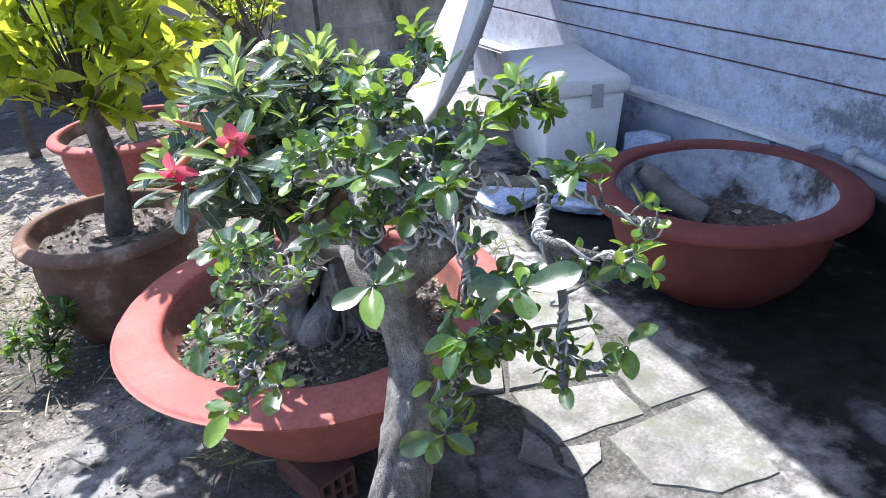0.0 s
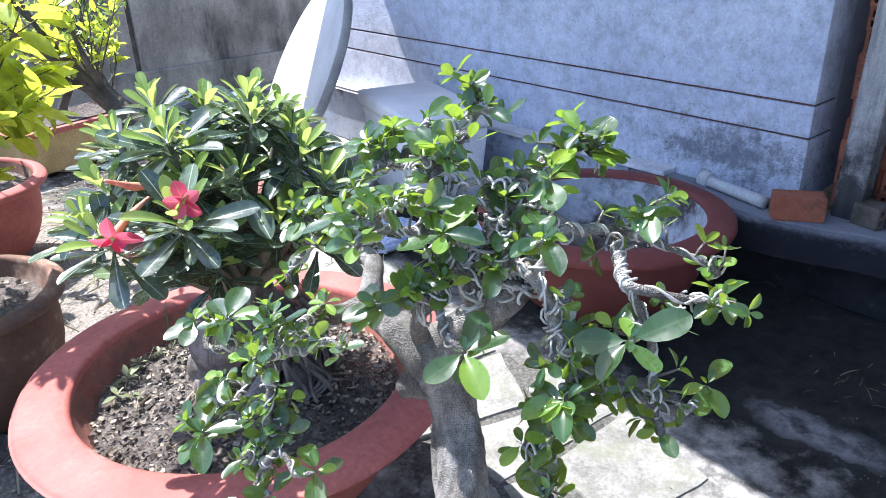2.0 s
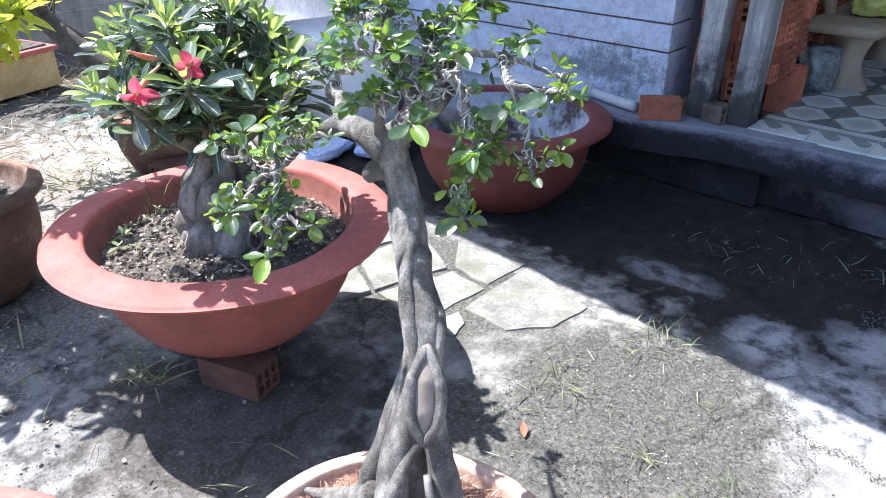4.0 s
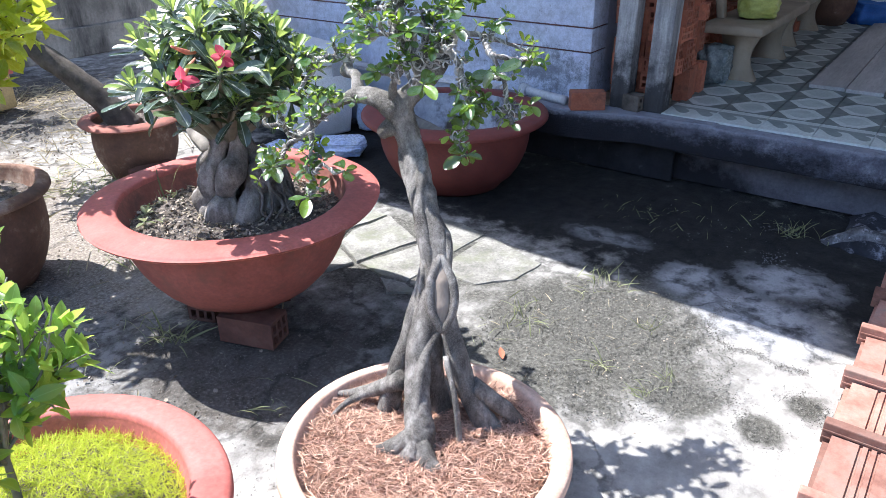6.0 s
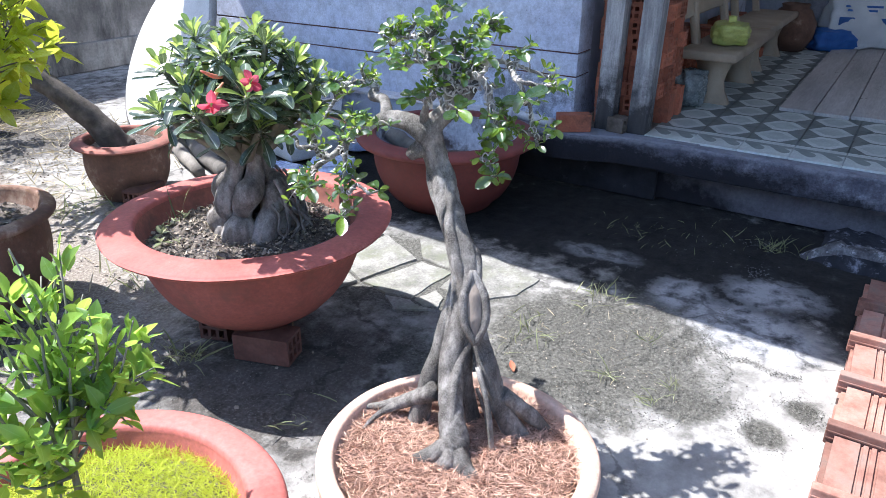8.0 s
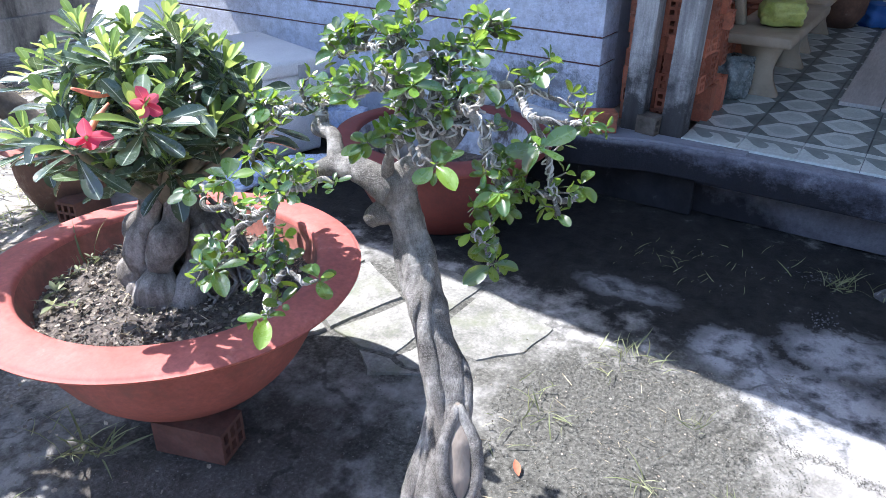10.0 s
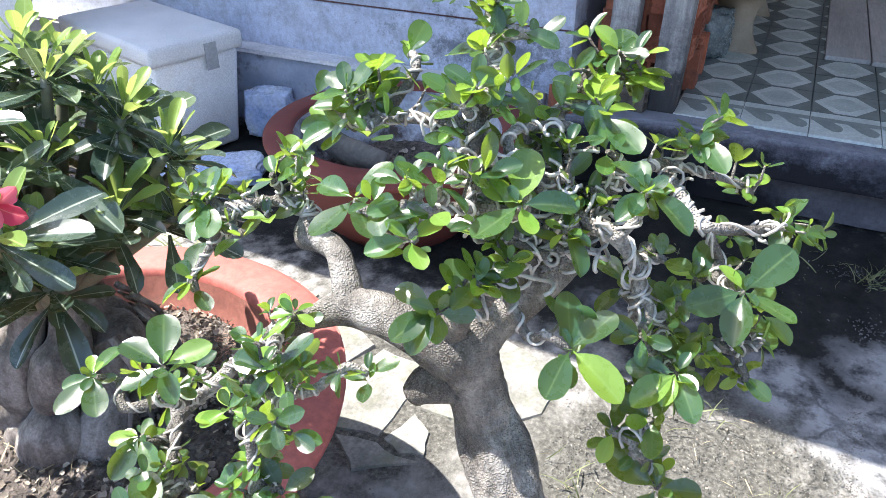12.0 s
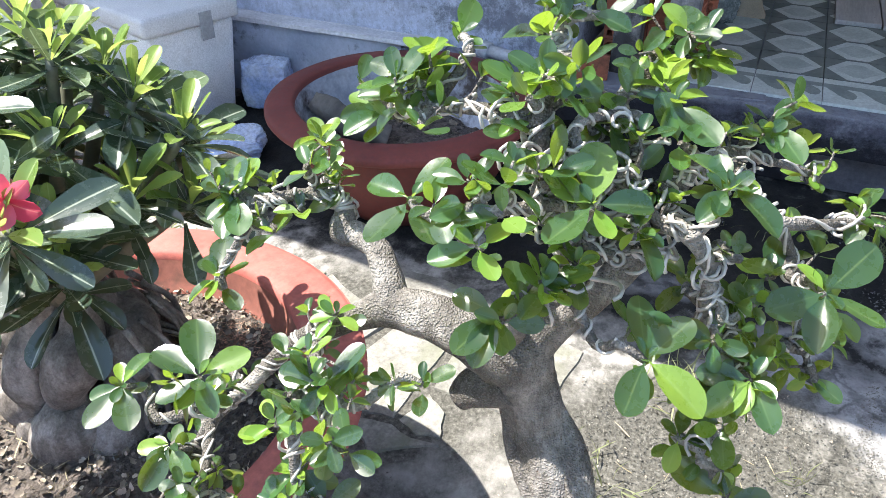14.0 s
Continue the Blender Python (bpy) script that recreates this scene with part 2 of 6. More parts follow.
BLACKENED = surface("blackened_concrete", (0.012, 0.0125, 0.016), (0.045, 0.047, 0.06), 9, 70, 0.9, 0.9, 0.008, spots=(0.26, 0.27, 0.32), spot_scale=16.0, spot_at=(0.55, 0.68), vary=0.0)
POST_PLAIN = surface("grey_concrete_post", (0.34, 0.33, 0.33), (0.52, 0.51, 0.50), 5, 90, 0.85, 0.6, 0.004, spots=(0.13, 0.12, 0.12), spot_scale=5, spot_at=(0.58, 0.78), stretch=(1, 1, 0.3))
FENCE = surface("mouldy_render", (0.16, 0.146, 0.125), (0.44, 0.405, 0.35), 1.6, 40, 0.95, 0.9, 0.008, spots=(0.05, 0.047, 0.042), spot_scale=2.2, spot_at=(0.46, 0.66), streak=(1, 1, 0.3), vary=0.08)
SLAB = surface("pale_flagstone", (0.15, 0.147, 0.132), (0.33, 0.322, 0.295), 9, 90, 0.9, 0.7, 0.005, spots=(0.16, 0.17, 0.115), spot_scale=5, spot_at=(0.48, 0.70), vary=0.16, grain=0.9)
FOAM = surface("grimy_white_foam", (0.76, 0.76, 0.77), (0.88, 0.88, 0.89), 5, 160, 0.7, 0.35, 0.002, spots=(0.52, 0.49, 0.45), spot_scale=7, spot_at=(0.62, 0.85))
WHITE_STONE = surface("white_terrazzo", (0.56, 0.55, 0.53), (0.72, 0.71, 0.69), 4, 120, 0.6, 0.3, 0.002, spots=(0.42, 0.41, 0.38), spot_scale=5, spot_at=(0.58, 0.8), vary=0.03)
RIM_GREY = surface("grey_cement_rim", (0.26, 0.25, 0.25), (0.40, 0.39, 0.38), 8, 80, 0.9, 0.5, 0.004)
GRANITE = surface("buff_granite", (0.26, 0.21, 0.15), (0.385, 0.32, 0.24), 5, 200, 0.6, 0.3, 0.002, vary=0.05)
SACK = surface("white_woven_sack", (0.55, 0.57, 0.60), (0.70, 0.72, 0.74), 6, 170, 0.7, 0.5, 0.003)
SACK_BLUE = surface("blue_sack_print", (0.02, 0.09, 0.30), (0.04, 0.14, 0.42), 9, 100, 0.6, 0.3, 0.002)
BAG_YELLOW = surface("yellow_green_plastic", (0.38, 0.42, 0.10), (0.52, 0.55, 0.17), 12, 60, 0.4, 0.4, 0.004)
BAG_PALE = surface("pale_blue_plastic", (0.30, 0.42, 0.74), (0.72, 0.78, 0.90), 5, 60, 0.28, 0.4, 0.004)
# Red pot paint with the awning's shade on the empty pot put into it.
RED_CLAY_SHADED = surface("shaded_red_painted_clay", (0.13, 0.033, 0.028), (0.20, 0.052, 0.044), 5, 70, 0.7, 0.5, 0.003, spots=(0.38, 0.17, 0.14), spot_scale=9, spot_at=(0.66, 0.9))
PALE_CEMENT = surface("pale_cement_cap", (0.50, 0.50, 0.52), (0.68, 0.68, 0.70), 6, 80, 0.9, 0.6, 0.004, spots=(0.30, 0.31, 0.33), spot_scale=9, spot_at=(0.6, 0.8))
BAG_CLEAR = surface("cloudy_dark_plastic", (0.10, 0.12, 0.12), (0.22, 0.25, 0.25), 18, 80, 0.25, 0.7, 0.006)
BOARD = surface("weathered_board", (0.34, 0.33, 0.32), (0.50, 0.49, 0.48), 6, 80, 0.7, 0.6, 0.003, spots=(0.14, 0.13, 0.13), spot_scale=22, spot_at=(0.62, 0.70), stretch=(0.12, 1, 1), vary=0.12)
TILE_LIGHT = surface("pale_floor_tile", (0.47, 0.525, 0.51), (0.62, 0.675, 0.655), 8, 80, 0.45, 0.15, 0.001, spots=(0.42, 0.46, 0.44), spot_scale=6, spot_at=(0.55, 0.75), vary=0.06)
TILE_MID = surface("grey_green_tile", (0.36, 0.42, 0.41), (0.48, 0.54, 0.52), 10, 80, 0.45, 0.15, 0.001, vary=0.06)
TILE_WAVE = surface("wave_tile", (0.19, 0.23, 0.225), (0.27, 0.31, 0.30), 10, 80, 0.5, 0.15, 0.001, vary=0.05)
TILE_DARK = surface("dark_floor_tile", (0.11, 0.137, 0.132), (0.185, 0.215, 0.207), 8, 80, 0.5, 0.15, 0.001, spots=(0.24, 0.27, 0.26), spot_scale=5, spot_at=(0.55, 0.78), vary=0.08)
ROOF = surface("rusted_sheet_roof", (0.20, 0.19, 0.19), (0.34, 0.33, 0.33), 4, 50, 0.6, 0.4, 0.004)
OLD_WOOD = surface("grey_driftwood", (0.10, 0.09, 0.08), (0.26, 0.24, 0.21), 6, 70, 0.9, 1.0, 0.006, stretch=(0.2, 1, 1))
PLASTIC_WHITE = surface("dirty_white_plastic", (0.38, 0.39, 0.41), (0.52, 0.53, 0.55), 8, 80, 0.45, 0.2, 0.001)
PLANTER_YELLOW = surface("buff_planter", (0.42, 0.31, 0.14), (0.56, 0.43, 0.22), 6, 70, 0.85, 0.4, 0.003)
GLASS_DARK = surface("dark_window_glass", (0.02, 0.022, 0.025), (0.03, 0.033, 0.036), 3, 30, 0.08, 0.05, 0.001)


def wall_material():
    """Blue-grey paint on rough plaster: pits, faint clouds, and a patch of black mould by the corner."""
    m, n, l = nodes_of("blue_grey_wall_paint")
    p = n["Principled BSDF"]
    where = n.new("ShaderNodeNewGeometry").outputs["Position"]
    cloud = noise_node(n, l, where, 2.2, 8, 0.68)
    mid = noise_node(n, l, where, 16, 8, 0.72)
    fine = noise_node(n, l, where, 95, 5, 0.7)
    col = ramp(n, l, cloud, [(0.3, (0.47, 0.51, 0.63)), (0.7, (0.66, 0.70, 0.81))])
    col = mix(n, l, 0.75, col, ramp(n, l, mid, [(0.32, grey(0.66)), (0.58, grey(1.12))]), "MULTIPLY")
    col = mix(n, l, 0.45, col, ramp(n, l, fine, [(0.3, grey(0.55)), (0.62, grey(1.15))]), "MULTIPLY")
    pits = ramp(n, l, noise_node(n, l, where, 34, 8, 0.75), [(0.60, grey(0.0)), (0.68, grey(0.8))])
    col = mix(n, l, pits, col, (0.22, 0.24, 0.29))
    off = n.new("ShaderNodeVectorMath")
    off.operation = "SUBTRACT"
    l.new(where, off.inputs[0])
    off.inputs[1].default_value = (3.29, 2.70, 0.50)
    size = n.new("ShaderNodeVectorMath")
    size.operation = "MULTIPLY"
    l.new(off.outputs[0], size.inputs[0])
    size.inputs[1].default_value = (0.0, 1 / 0.5, 1 / 0.2)
    far = n.new("ShaderNodeVectorMath")
    far.operation = "LENGTH"
    l.new(size.outputs[0], far.inputs[0])
    d = calc(n, l, "ADD", far.outputs["Value"], calc(n, l, "MULTIPLY", calc(n, l, "SUBTRACT", noise_node(n, l, where, 12, 10, 0.85), 0.5), 5.5))
    col = mix(n, l, ramp(n, l, d, [(0.1, grey(0.7)), (0.8, grey(0.0))]), col, (0.09, 0.095, 0.11))
    l.new(col, p.inputs["Base Color"])
    p.inputs["Roughness"].default_value, p.inputs["Specular IOR Level"].default_value = 0.9, 0.3
    l.new(bumped(n, l, calc(n, l, "ADD", calc(n, l, "MULTIPLY", mid, 0.6), fine), 0.9, 0.006), p.inputs["Normal"])
    return m


WALL_PAINT = wall_material()


def edge_material():
    """Weathered concrete: pale blue-grey lime above, ragged black mould hanging down, deepened to paint in shade on the
    face, thickest where the slab meets the house.
    """
    m, n, l = nodes_of("stained_concrete")
    p = n["Principled BSDF"]
    where = n.new("ShaderNodeNewGeometry").outputs["Position"]
    mid = noise_node(n, l, where, 6, 8, 0.7)
    fine = noise_node(n, l, where, 60, 6, 0.75)
    col = ramp(n, l, mid, [(0.32, (0.055, 0.058, 0.078)), (0.55, (0.12, 0.125, 0.16)), (0.72, (0.30, 0.315, 0.37))])
    col = mix(n, l, 0.8, col, ramp(n, l, fine, [(0.3, grey(0.5)), (0.65, grey(1.2))]), "MULTIPLY")
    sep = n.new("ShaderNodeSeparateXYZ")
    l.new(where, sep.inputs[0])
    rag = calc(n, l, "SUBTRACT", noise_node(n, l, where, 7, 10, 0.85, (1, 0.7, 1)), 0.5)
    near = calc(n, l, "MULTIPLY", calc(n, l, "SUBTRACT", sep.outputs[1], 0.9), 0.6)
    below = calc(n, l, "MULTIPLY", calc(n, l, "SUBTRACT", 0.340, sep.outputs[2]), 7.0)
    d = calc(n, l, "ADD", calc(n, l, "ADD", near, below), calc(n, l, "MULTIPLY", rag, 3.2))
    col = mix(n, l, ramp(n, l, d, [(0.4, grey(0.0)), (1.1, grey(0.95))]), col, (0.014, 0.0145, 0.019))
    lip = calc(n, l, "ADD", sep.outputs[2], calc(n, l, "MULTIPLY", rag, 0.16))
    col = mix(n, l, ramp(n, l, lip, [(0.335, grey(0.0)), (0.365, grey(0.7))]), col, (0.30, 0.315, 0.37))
    l.new(col, p.inputs["Base Color"])
    p.inputs["Roughness"].default_value, p.inputs["Specular IOR Level"].default_value = 0.9, 0.3
    l.new(bumped(n, l, calc(n, l, "ADD", mid, fine), 0.9, 0.008), p.inputs["Normal"])
    return m


CONCRETE_EDGE = edge_material()


def footing_material():
    """Dim violet-grey render under the slab, with the shade beneath it painted black towards the house and the ground.
    """
    m, n, l = nodes_of("dim_violet_footing")
    p = n["Principled BSDF"]
    where = n.new("ShaderNodeNewGeometry").outputs["Position"]
    mid = noise_node(n, l, where, 6, 8, 0.7)
    fine = noise_node(n, l, where, 60, 6, 0.75)
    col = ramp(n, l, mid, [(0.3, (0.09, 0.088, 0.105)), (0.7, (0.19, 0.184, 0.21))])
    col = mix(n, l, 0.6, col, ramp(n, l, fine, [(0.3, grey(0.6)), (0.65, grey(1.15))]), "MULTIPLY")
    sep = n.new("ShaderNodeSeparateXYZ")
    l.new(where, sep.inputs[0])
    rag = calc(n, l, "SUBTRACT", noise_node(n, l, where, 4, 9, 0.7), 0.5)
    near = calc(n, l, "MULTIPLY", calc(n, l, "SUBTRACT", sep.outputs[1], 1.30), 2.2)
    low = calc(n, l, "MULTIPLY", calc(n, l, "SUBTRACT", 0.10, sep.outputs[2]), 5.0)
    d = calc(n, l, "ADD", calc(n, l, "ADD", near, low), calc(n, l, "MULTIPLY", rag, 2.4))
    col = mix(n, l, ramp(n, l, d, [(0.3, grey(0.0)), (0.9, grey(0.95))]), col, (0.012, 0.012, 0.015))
    l.new(col, p.inputs["Base Color"])
    p.inputs["Roughness"].default_value, p.inputs["Specular IOR Level"].default_value = 0.9, 0.3
    l.new(bumped(n, l, calc(n, l, "ADD", mid, fine), 0.9, 0.008), p.inputs["Normal"])
    return m


FOOTING = footing_material()


def post_material():
    """Weathered cement with peeling pale skin and a ragged black stain that has crept up from the floor."""
    m, n, l = nodes_of("weathered_post")
    p = n["Principled BSDF"]
    where = n.new("ShaderNodeNewGeometry").outputs["Position"]
    grain = noise_node(n, l, where, 22, 8, 0.7, (1, 1, 0.12))
    fine = noise_node(n, l, where, 120, 5, 0.7)
    col = ramp(n, l, grain, [(0.32, (0.17, 0.17, 0.18)), (0.5, (0.29, 0.286, 0.285)), (0.68, (0.50, 0.49, 0.485))])
    col = mix(n, l, 0.5, col, ramp(n, l, fine, [(0.3, grey(0.6)), (0.7, grey(1.2))]), "MULTIPLY")
    sep = n.new("ShaderNodeSeparateXYZ")
    l.new(where, sep.inputs[0])
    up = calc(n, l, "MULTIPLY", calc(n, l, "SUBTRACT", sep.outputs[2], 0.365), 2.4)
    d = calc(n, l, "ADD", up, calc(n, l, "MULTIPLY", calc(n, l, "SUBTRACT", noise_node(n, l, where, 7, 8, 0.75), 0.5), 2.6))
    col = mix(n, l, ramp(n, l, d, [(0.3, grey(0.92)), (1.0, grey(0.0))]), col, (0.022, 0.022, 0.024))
    l.new(col, p.inputs["Base Color"])
    p.inputs["Roughness"].default_value = 0.9
    l.new(bumped(n, l, calc(n, l, "ADD", grain, fine), 0.8, 0.005), p.inputs["Normal"])
    return m


POST = post_material()


def ground_material():
    """Worn cement, mouldy and painted darker where the awning shades it, with beds of bare earth in it."""
    m, n, l = nodes_of("yard_ground")
    p = n["Principled BSDF"]
    where = n.new("ShaderNodeNewGeometry").outputs["Position"]
    wob = noise_node(n, l, where, 2.6, 6, 0.65)
    fine = noise_node(n, l, where, 75, 5, 0.7)
    mid = noise_node(n, l, where, 11, 7, 0.68)
    cement = ramp(n, l, mid, [(0.3, (0.13, 0.125, 0.115)), (0.44, (0.31, 0.30, 0.283)), (0.7, (0.445, 0.432, 0.41))])
    mould = ramp(n, l, noise_node(n, l, where, 2.1, 9, 0.72), [(0.44, grey(0.0)), (0.56, grey(1.0))])

    def patch(cx, cy, rx, ry, soft=0.35, ragged=1.6):
        mp = n.new("ShaderNodeVectorMath")
        mp.operation = "SUBTRACT"
        l.new(where, mp.inputs[0])
        mp.inputs[1].default_value = (cx, cy, 0)
        sc = n.new("ShaderNodeVectorMath")
        sc.operation = "MULTIPLY"
        l.new(mp.outputs[0], sc.inputs[0])
        sc.inputs[1].default_value = (1 / rx, 1 / ry, 0)
        ln = n.new("ShaderNodeVectorMath")
        ln.operation = "LENGTH"
        l.new(sc.outputs[0], ln.inputs[0])
        d = calc(n, l, "ADD", ln.outputs["Value"], calc(n, l, "MULTIPLY", calc(n, l, "SUBTRACT", calc(n, l, "ADD", calc(n, l, "MULTIPLY", wob, 0.5), calc(n, l, "MULTIPLY", mid, 0.5)), 0.5), ragged))
        return ramp(n, l, d, [(1 - soft, grey(1.0)), (1.0, grey(0.0))])

    earth = ramp(n, l, fine, [(0.32, (0.04, 0.039, 0.035)), (0.55, (0.115, 0.112, 0.099)), (0.76, (0.25, 0.243, 0.222))])
    # Black slime, darkened further to hold the awning's shade by the house.
    shaded_slime = mix(n, l, 0.6, ramp(n, l, mid, [(0.3, (0.008, 0.008, 0.0085)), (0.62, (0.030, 0.030, 0.029)), (0.74, (0.085, 0.083, 0.080))]), ramp(n, l, fine, [(0.3, grey(0.6)), (0.7, grey(1.3))]), "MULTIPLY")
    litter = ramp(n, l, fine, [(0.3, (0.10, 0.085, 0.07)), (0.55, (0.25, 0.22, 0.19)), (0.75, (0.50, 0.47, 0.42))])
    col = mix(n, l, calc(n, l, "MULTIPLY", mould, 0.45), cement, (0.17, 0.165, 0.155))
    for args, what in (((0.2, 4.6, 1.5, 2.6), litter), ((-0.6, 2.9, 1.0, 1.6), litter), ((1.5, 6.9, 1.7, 0.9), litter)):
        col = mix(n, l, patch(*args), col, what)
    col = mix(n, l, patch(0.42, 2.78, 0.50, 0.46, 0.4, 3.0), col, ramp(n, l, mid, [(0.36, (0.06, 0.057, 0.052)), (0.55, (0.25, 0.243, 0.23))]))
    # Dark earth, deepened to paint in shade under pots and by the fence.
    shaded_humus = ramp(n, l, fine, [(0.3, (0.022, 0.019, 0.016)), (0.55, (0.07, 0.062, 0.054)), (0.75, (0.19, 0.175, 0.155))])
    for args in ((0.80, 2.36, 0.66, 0.60), (0.18, 3.6, 0.6, 0.5), (1.0, 7.1, 3.6, 1.1), (1.9, 5.9, 0.9, 0.7)):
        col = mix(n, l, calc(n, l, "MULTIPLY", patch(*args, 0.5, 2.6), 0.85), col, shaded_humus)
    for args, what in (((2.80, 1.5, 0.90, 2.2), shaded_slime), ((2.75, 3.3, 0.72, 1.5), shaded_slime), ((2.25, 0.35, 0.5, 0.5), shaded_slime), ((2.62, 2.45, 0.46, 0.95), shaded_slime)):
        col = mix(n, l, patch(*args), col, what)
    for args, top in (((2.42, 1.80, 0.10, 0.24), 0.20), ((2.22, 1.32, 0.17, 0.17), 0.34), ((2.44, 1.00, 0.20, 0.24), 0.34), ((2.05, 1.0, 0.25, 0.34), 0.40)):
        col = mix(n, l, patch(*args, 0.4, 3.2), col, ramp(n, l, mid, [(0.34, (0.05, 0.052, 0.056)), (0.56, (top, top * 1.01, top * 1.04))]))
    for args in ((1.75, 2.5, 0.5, 0.75), (1.60, 1.50, 0.56, 0.56), (1.2, 1.75, 0.25, 0.42), (1.42, 1.12, 0.12, 0.16), (1.40, 0.84, 0.09, 0.08), (1.60, 0.75, 0.07, 0.07)):
        col = mix(n, l, patch(*args), col, earth)
    cells = n.new("ShaderNodeTexVoronoi")
    cells.feature = "DISTANCE_TO_EDGE"
    cells.inputs["Scale"].default_value = 1.15
    bend = n.new("ShaderNodeVectorMath")
    bend.operation = "MULTIPLY_ADD"
    wobble = n.new("ShaderNodeTexNoise")
    wobble.inputs["Scale"].default_value, wobble.inputs["Detail"].default_value = 5.0, 6.0
    l.new(where, wobble.inputs["Vector"])
    l.new(wobble.outputs["Color"], bend.inputs[0])
    bend.inputs[1].default_value = (0.34, 0.34, 0.0)
    l.new(where, bend.inputs[2])
    l.new(bend.outputs[0], cells.inputs["Vector"])
    crack = ramp(n, l, calc(n, l, "ADD", cells.outputs["Distance"], calc(n, l, "MULTIPLY", calc(n, l, "SUBTRACT", mid, 0.5), 0.05)), [(0.006, grey(1.0)), (0.016, grey(0.0))])
    col = mix(n, l, calc(n, l, "MULTIPLY", crack, 0.45), col, (0.02, 0.02, 0.018))
    l.new(col, p.inputs["Base Color"])
    p.inputs["Roughness"].default_value, p.inputs["Specular IOR Level"].default_value = 0.92, 0.25
    h = calc(n, l, "ADD", calc(n, l, "MULTIPLY", mid, 0.5), calc(n, l, "MULTIPLY", fine, 0.5))
    l.new(bumped(n, l, h, 0.9, 0.012), p.inputs["Normal"])
    return m


GROUND = ground_material()

# ---- building blocks ----
def mesh_of(name, bm, material, smooth=True):
    me = bpy.data.meshes.new(name)
    bm.normal_update()
    bm.to_mesh(me)
    bm.free()
    for f in me.polygons:
        f.use_smooth = smooth
    me.materials.append(material)
    return me


def part(name, bm, material, parent, label="", smooth=True):
    ob = new(name, mesh_of(name, bm, material, smooth))
    ob.parent = parent
    return tagged(ob, label)


def piece(name, me, parent, m, label=""):
    ob = new(name, me)
    ob.parent = parent
    ob.matrix_local = m
    return tagged(ob, label)


def thing(name, label, category, at=(0, 0, 0), turn=0.0, group=""):
    ob = new(name)
    ob.empty_display_size = 0.05
    ob.matrix_world = pose(*at, 0, 0, turn)
    return tagged(ob, label, category, group)


def solid(name, bm, material, label, category, kind="", at=(0, 0, 0), turn=0.0, group="", smooth=False):
    ob = new(name, mesh_of(name, bm, material, smooth))
    ob.matrix_world = pose(*at, 0, 0, turn)
    return tagged(ob, label, category, group, kind)


def box(bm, size, centre=(0, 0, 0), bevel=0.0, turn=None, rough=0.0):
    made = bmesh.ops.create_cube(bm, size=1.0)["verts"]
    m = Matrix.Translation(centre) @ (turn or Matrix()) @ Matrix.Diagonal((*size, 1))
    bmesh.ops.transform(bm, matrix=m, verts=made)
    if bevel:
        edges = list({e for v in made for e in v.link_edges})
        out = bmesh.ops.bevel(bm, geom=edges, offset=bevel, segments=2, affect="EDGES", profile=0.6)
        made = list({v for f in out["faces"] for v in f.verts} | {v for v in made if v.is_valid})
    if rough:
        for v in made:
            v.co += Vector((random.uniform(-1, 1), random.uniform(-1, 1), random.uniform(-1, 1))) * rough
    return bm


def boxed(size, centre=(0, 0, 0), bevel=0.004, turn=None, rough=0.0):
    return box(bmesh.new(), size, centre, bevel, turn, rough)


def lathe(profile, around=64, wobble=0.004, seed=0.0):
    """Turns a profile of (radius, height) round the z axis; closed where the radius is zero."""
    bm = bmesh.new()
    rings = []
    for r, z in profile:
        if r < 1e-6:
            rings.append([bm.verts.new((0, 0, z))])
            continue
        ring = []
        for i in range(around):
            a = 2 * math.pi * i / around
            d = 1 + wobble * noise.noise(Vector((math.cos(a) * 1.5 + seed, math.sin(a) * 1.5, z * 4 + seed)))* 2
            ring.append(bm.verts.new((r * d * math.cos(a), r * d * math.sin(a), z + wobble * 0.4 * noise.noise(Vector((math.cos(a) * 2, math.sin(a) * 2, seed + r * 3))))))
        rings.append(ring)
    for a, b in zip(rings, rings[1:]):
        for i in range(around):
            j = (i + 1) % around
            if len(a) == 1:
                bm.faces.new((a[0], b[i], b[j]))
            elif len(b) == 1:
                bm.faces.new((a[i], a[j], b[0]))
            else:
                bm.faces.new((a[i], a[j], b[j], b[i]))
    bmesh.ops.recalc_face_normals(bm, faces=bm.faces)
    return bm


def glide(points, steps):
    """A smooth line through the points (Catmull-Rom), as many steps between each two."""
    pts = [Vector(p) for p in points]
    pts = [2 * pts[0] - pts[1], *pts, 2 * pts[-1] - pts[-2]]
    out = []
    for a, b, c, d in zip(pts, pts[1:], pts[2:], pts[3:]):
        for k in range(steps):
            t = k / steps
            out.append(0.5 * (2 * b + (c - a) * t + (2 * a - 5 * b + 4 * c - d) * t * t + (3 * b - a - 3 * c + d) * t ** 3))
    out.append(pts[-2])
    return out


def spread(values, count):
    return list(np.interp(np.linspace(0, len(values) - 1, count), range(len(values)), values))


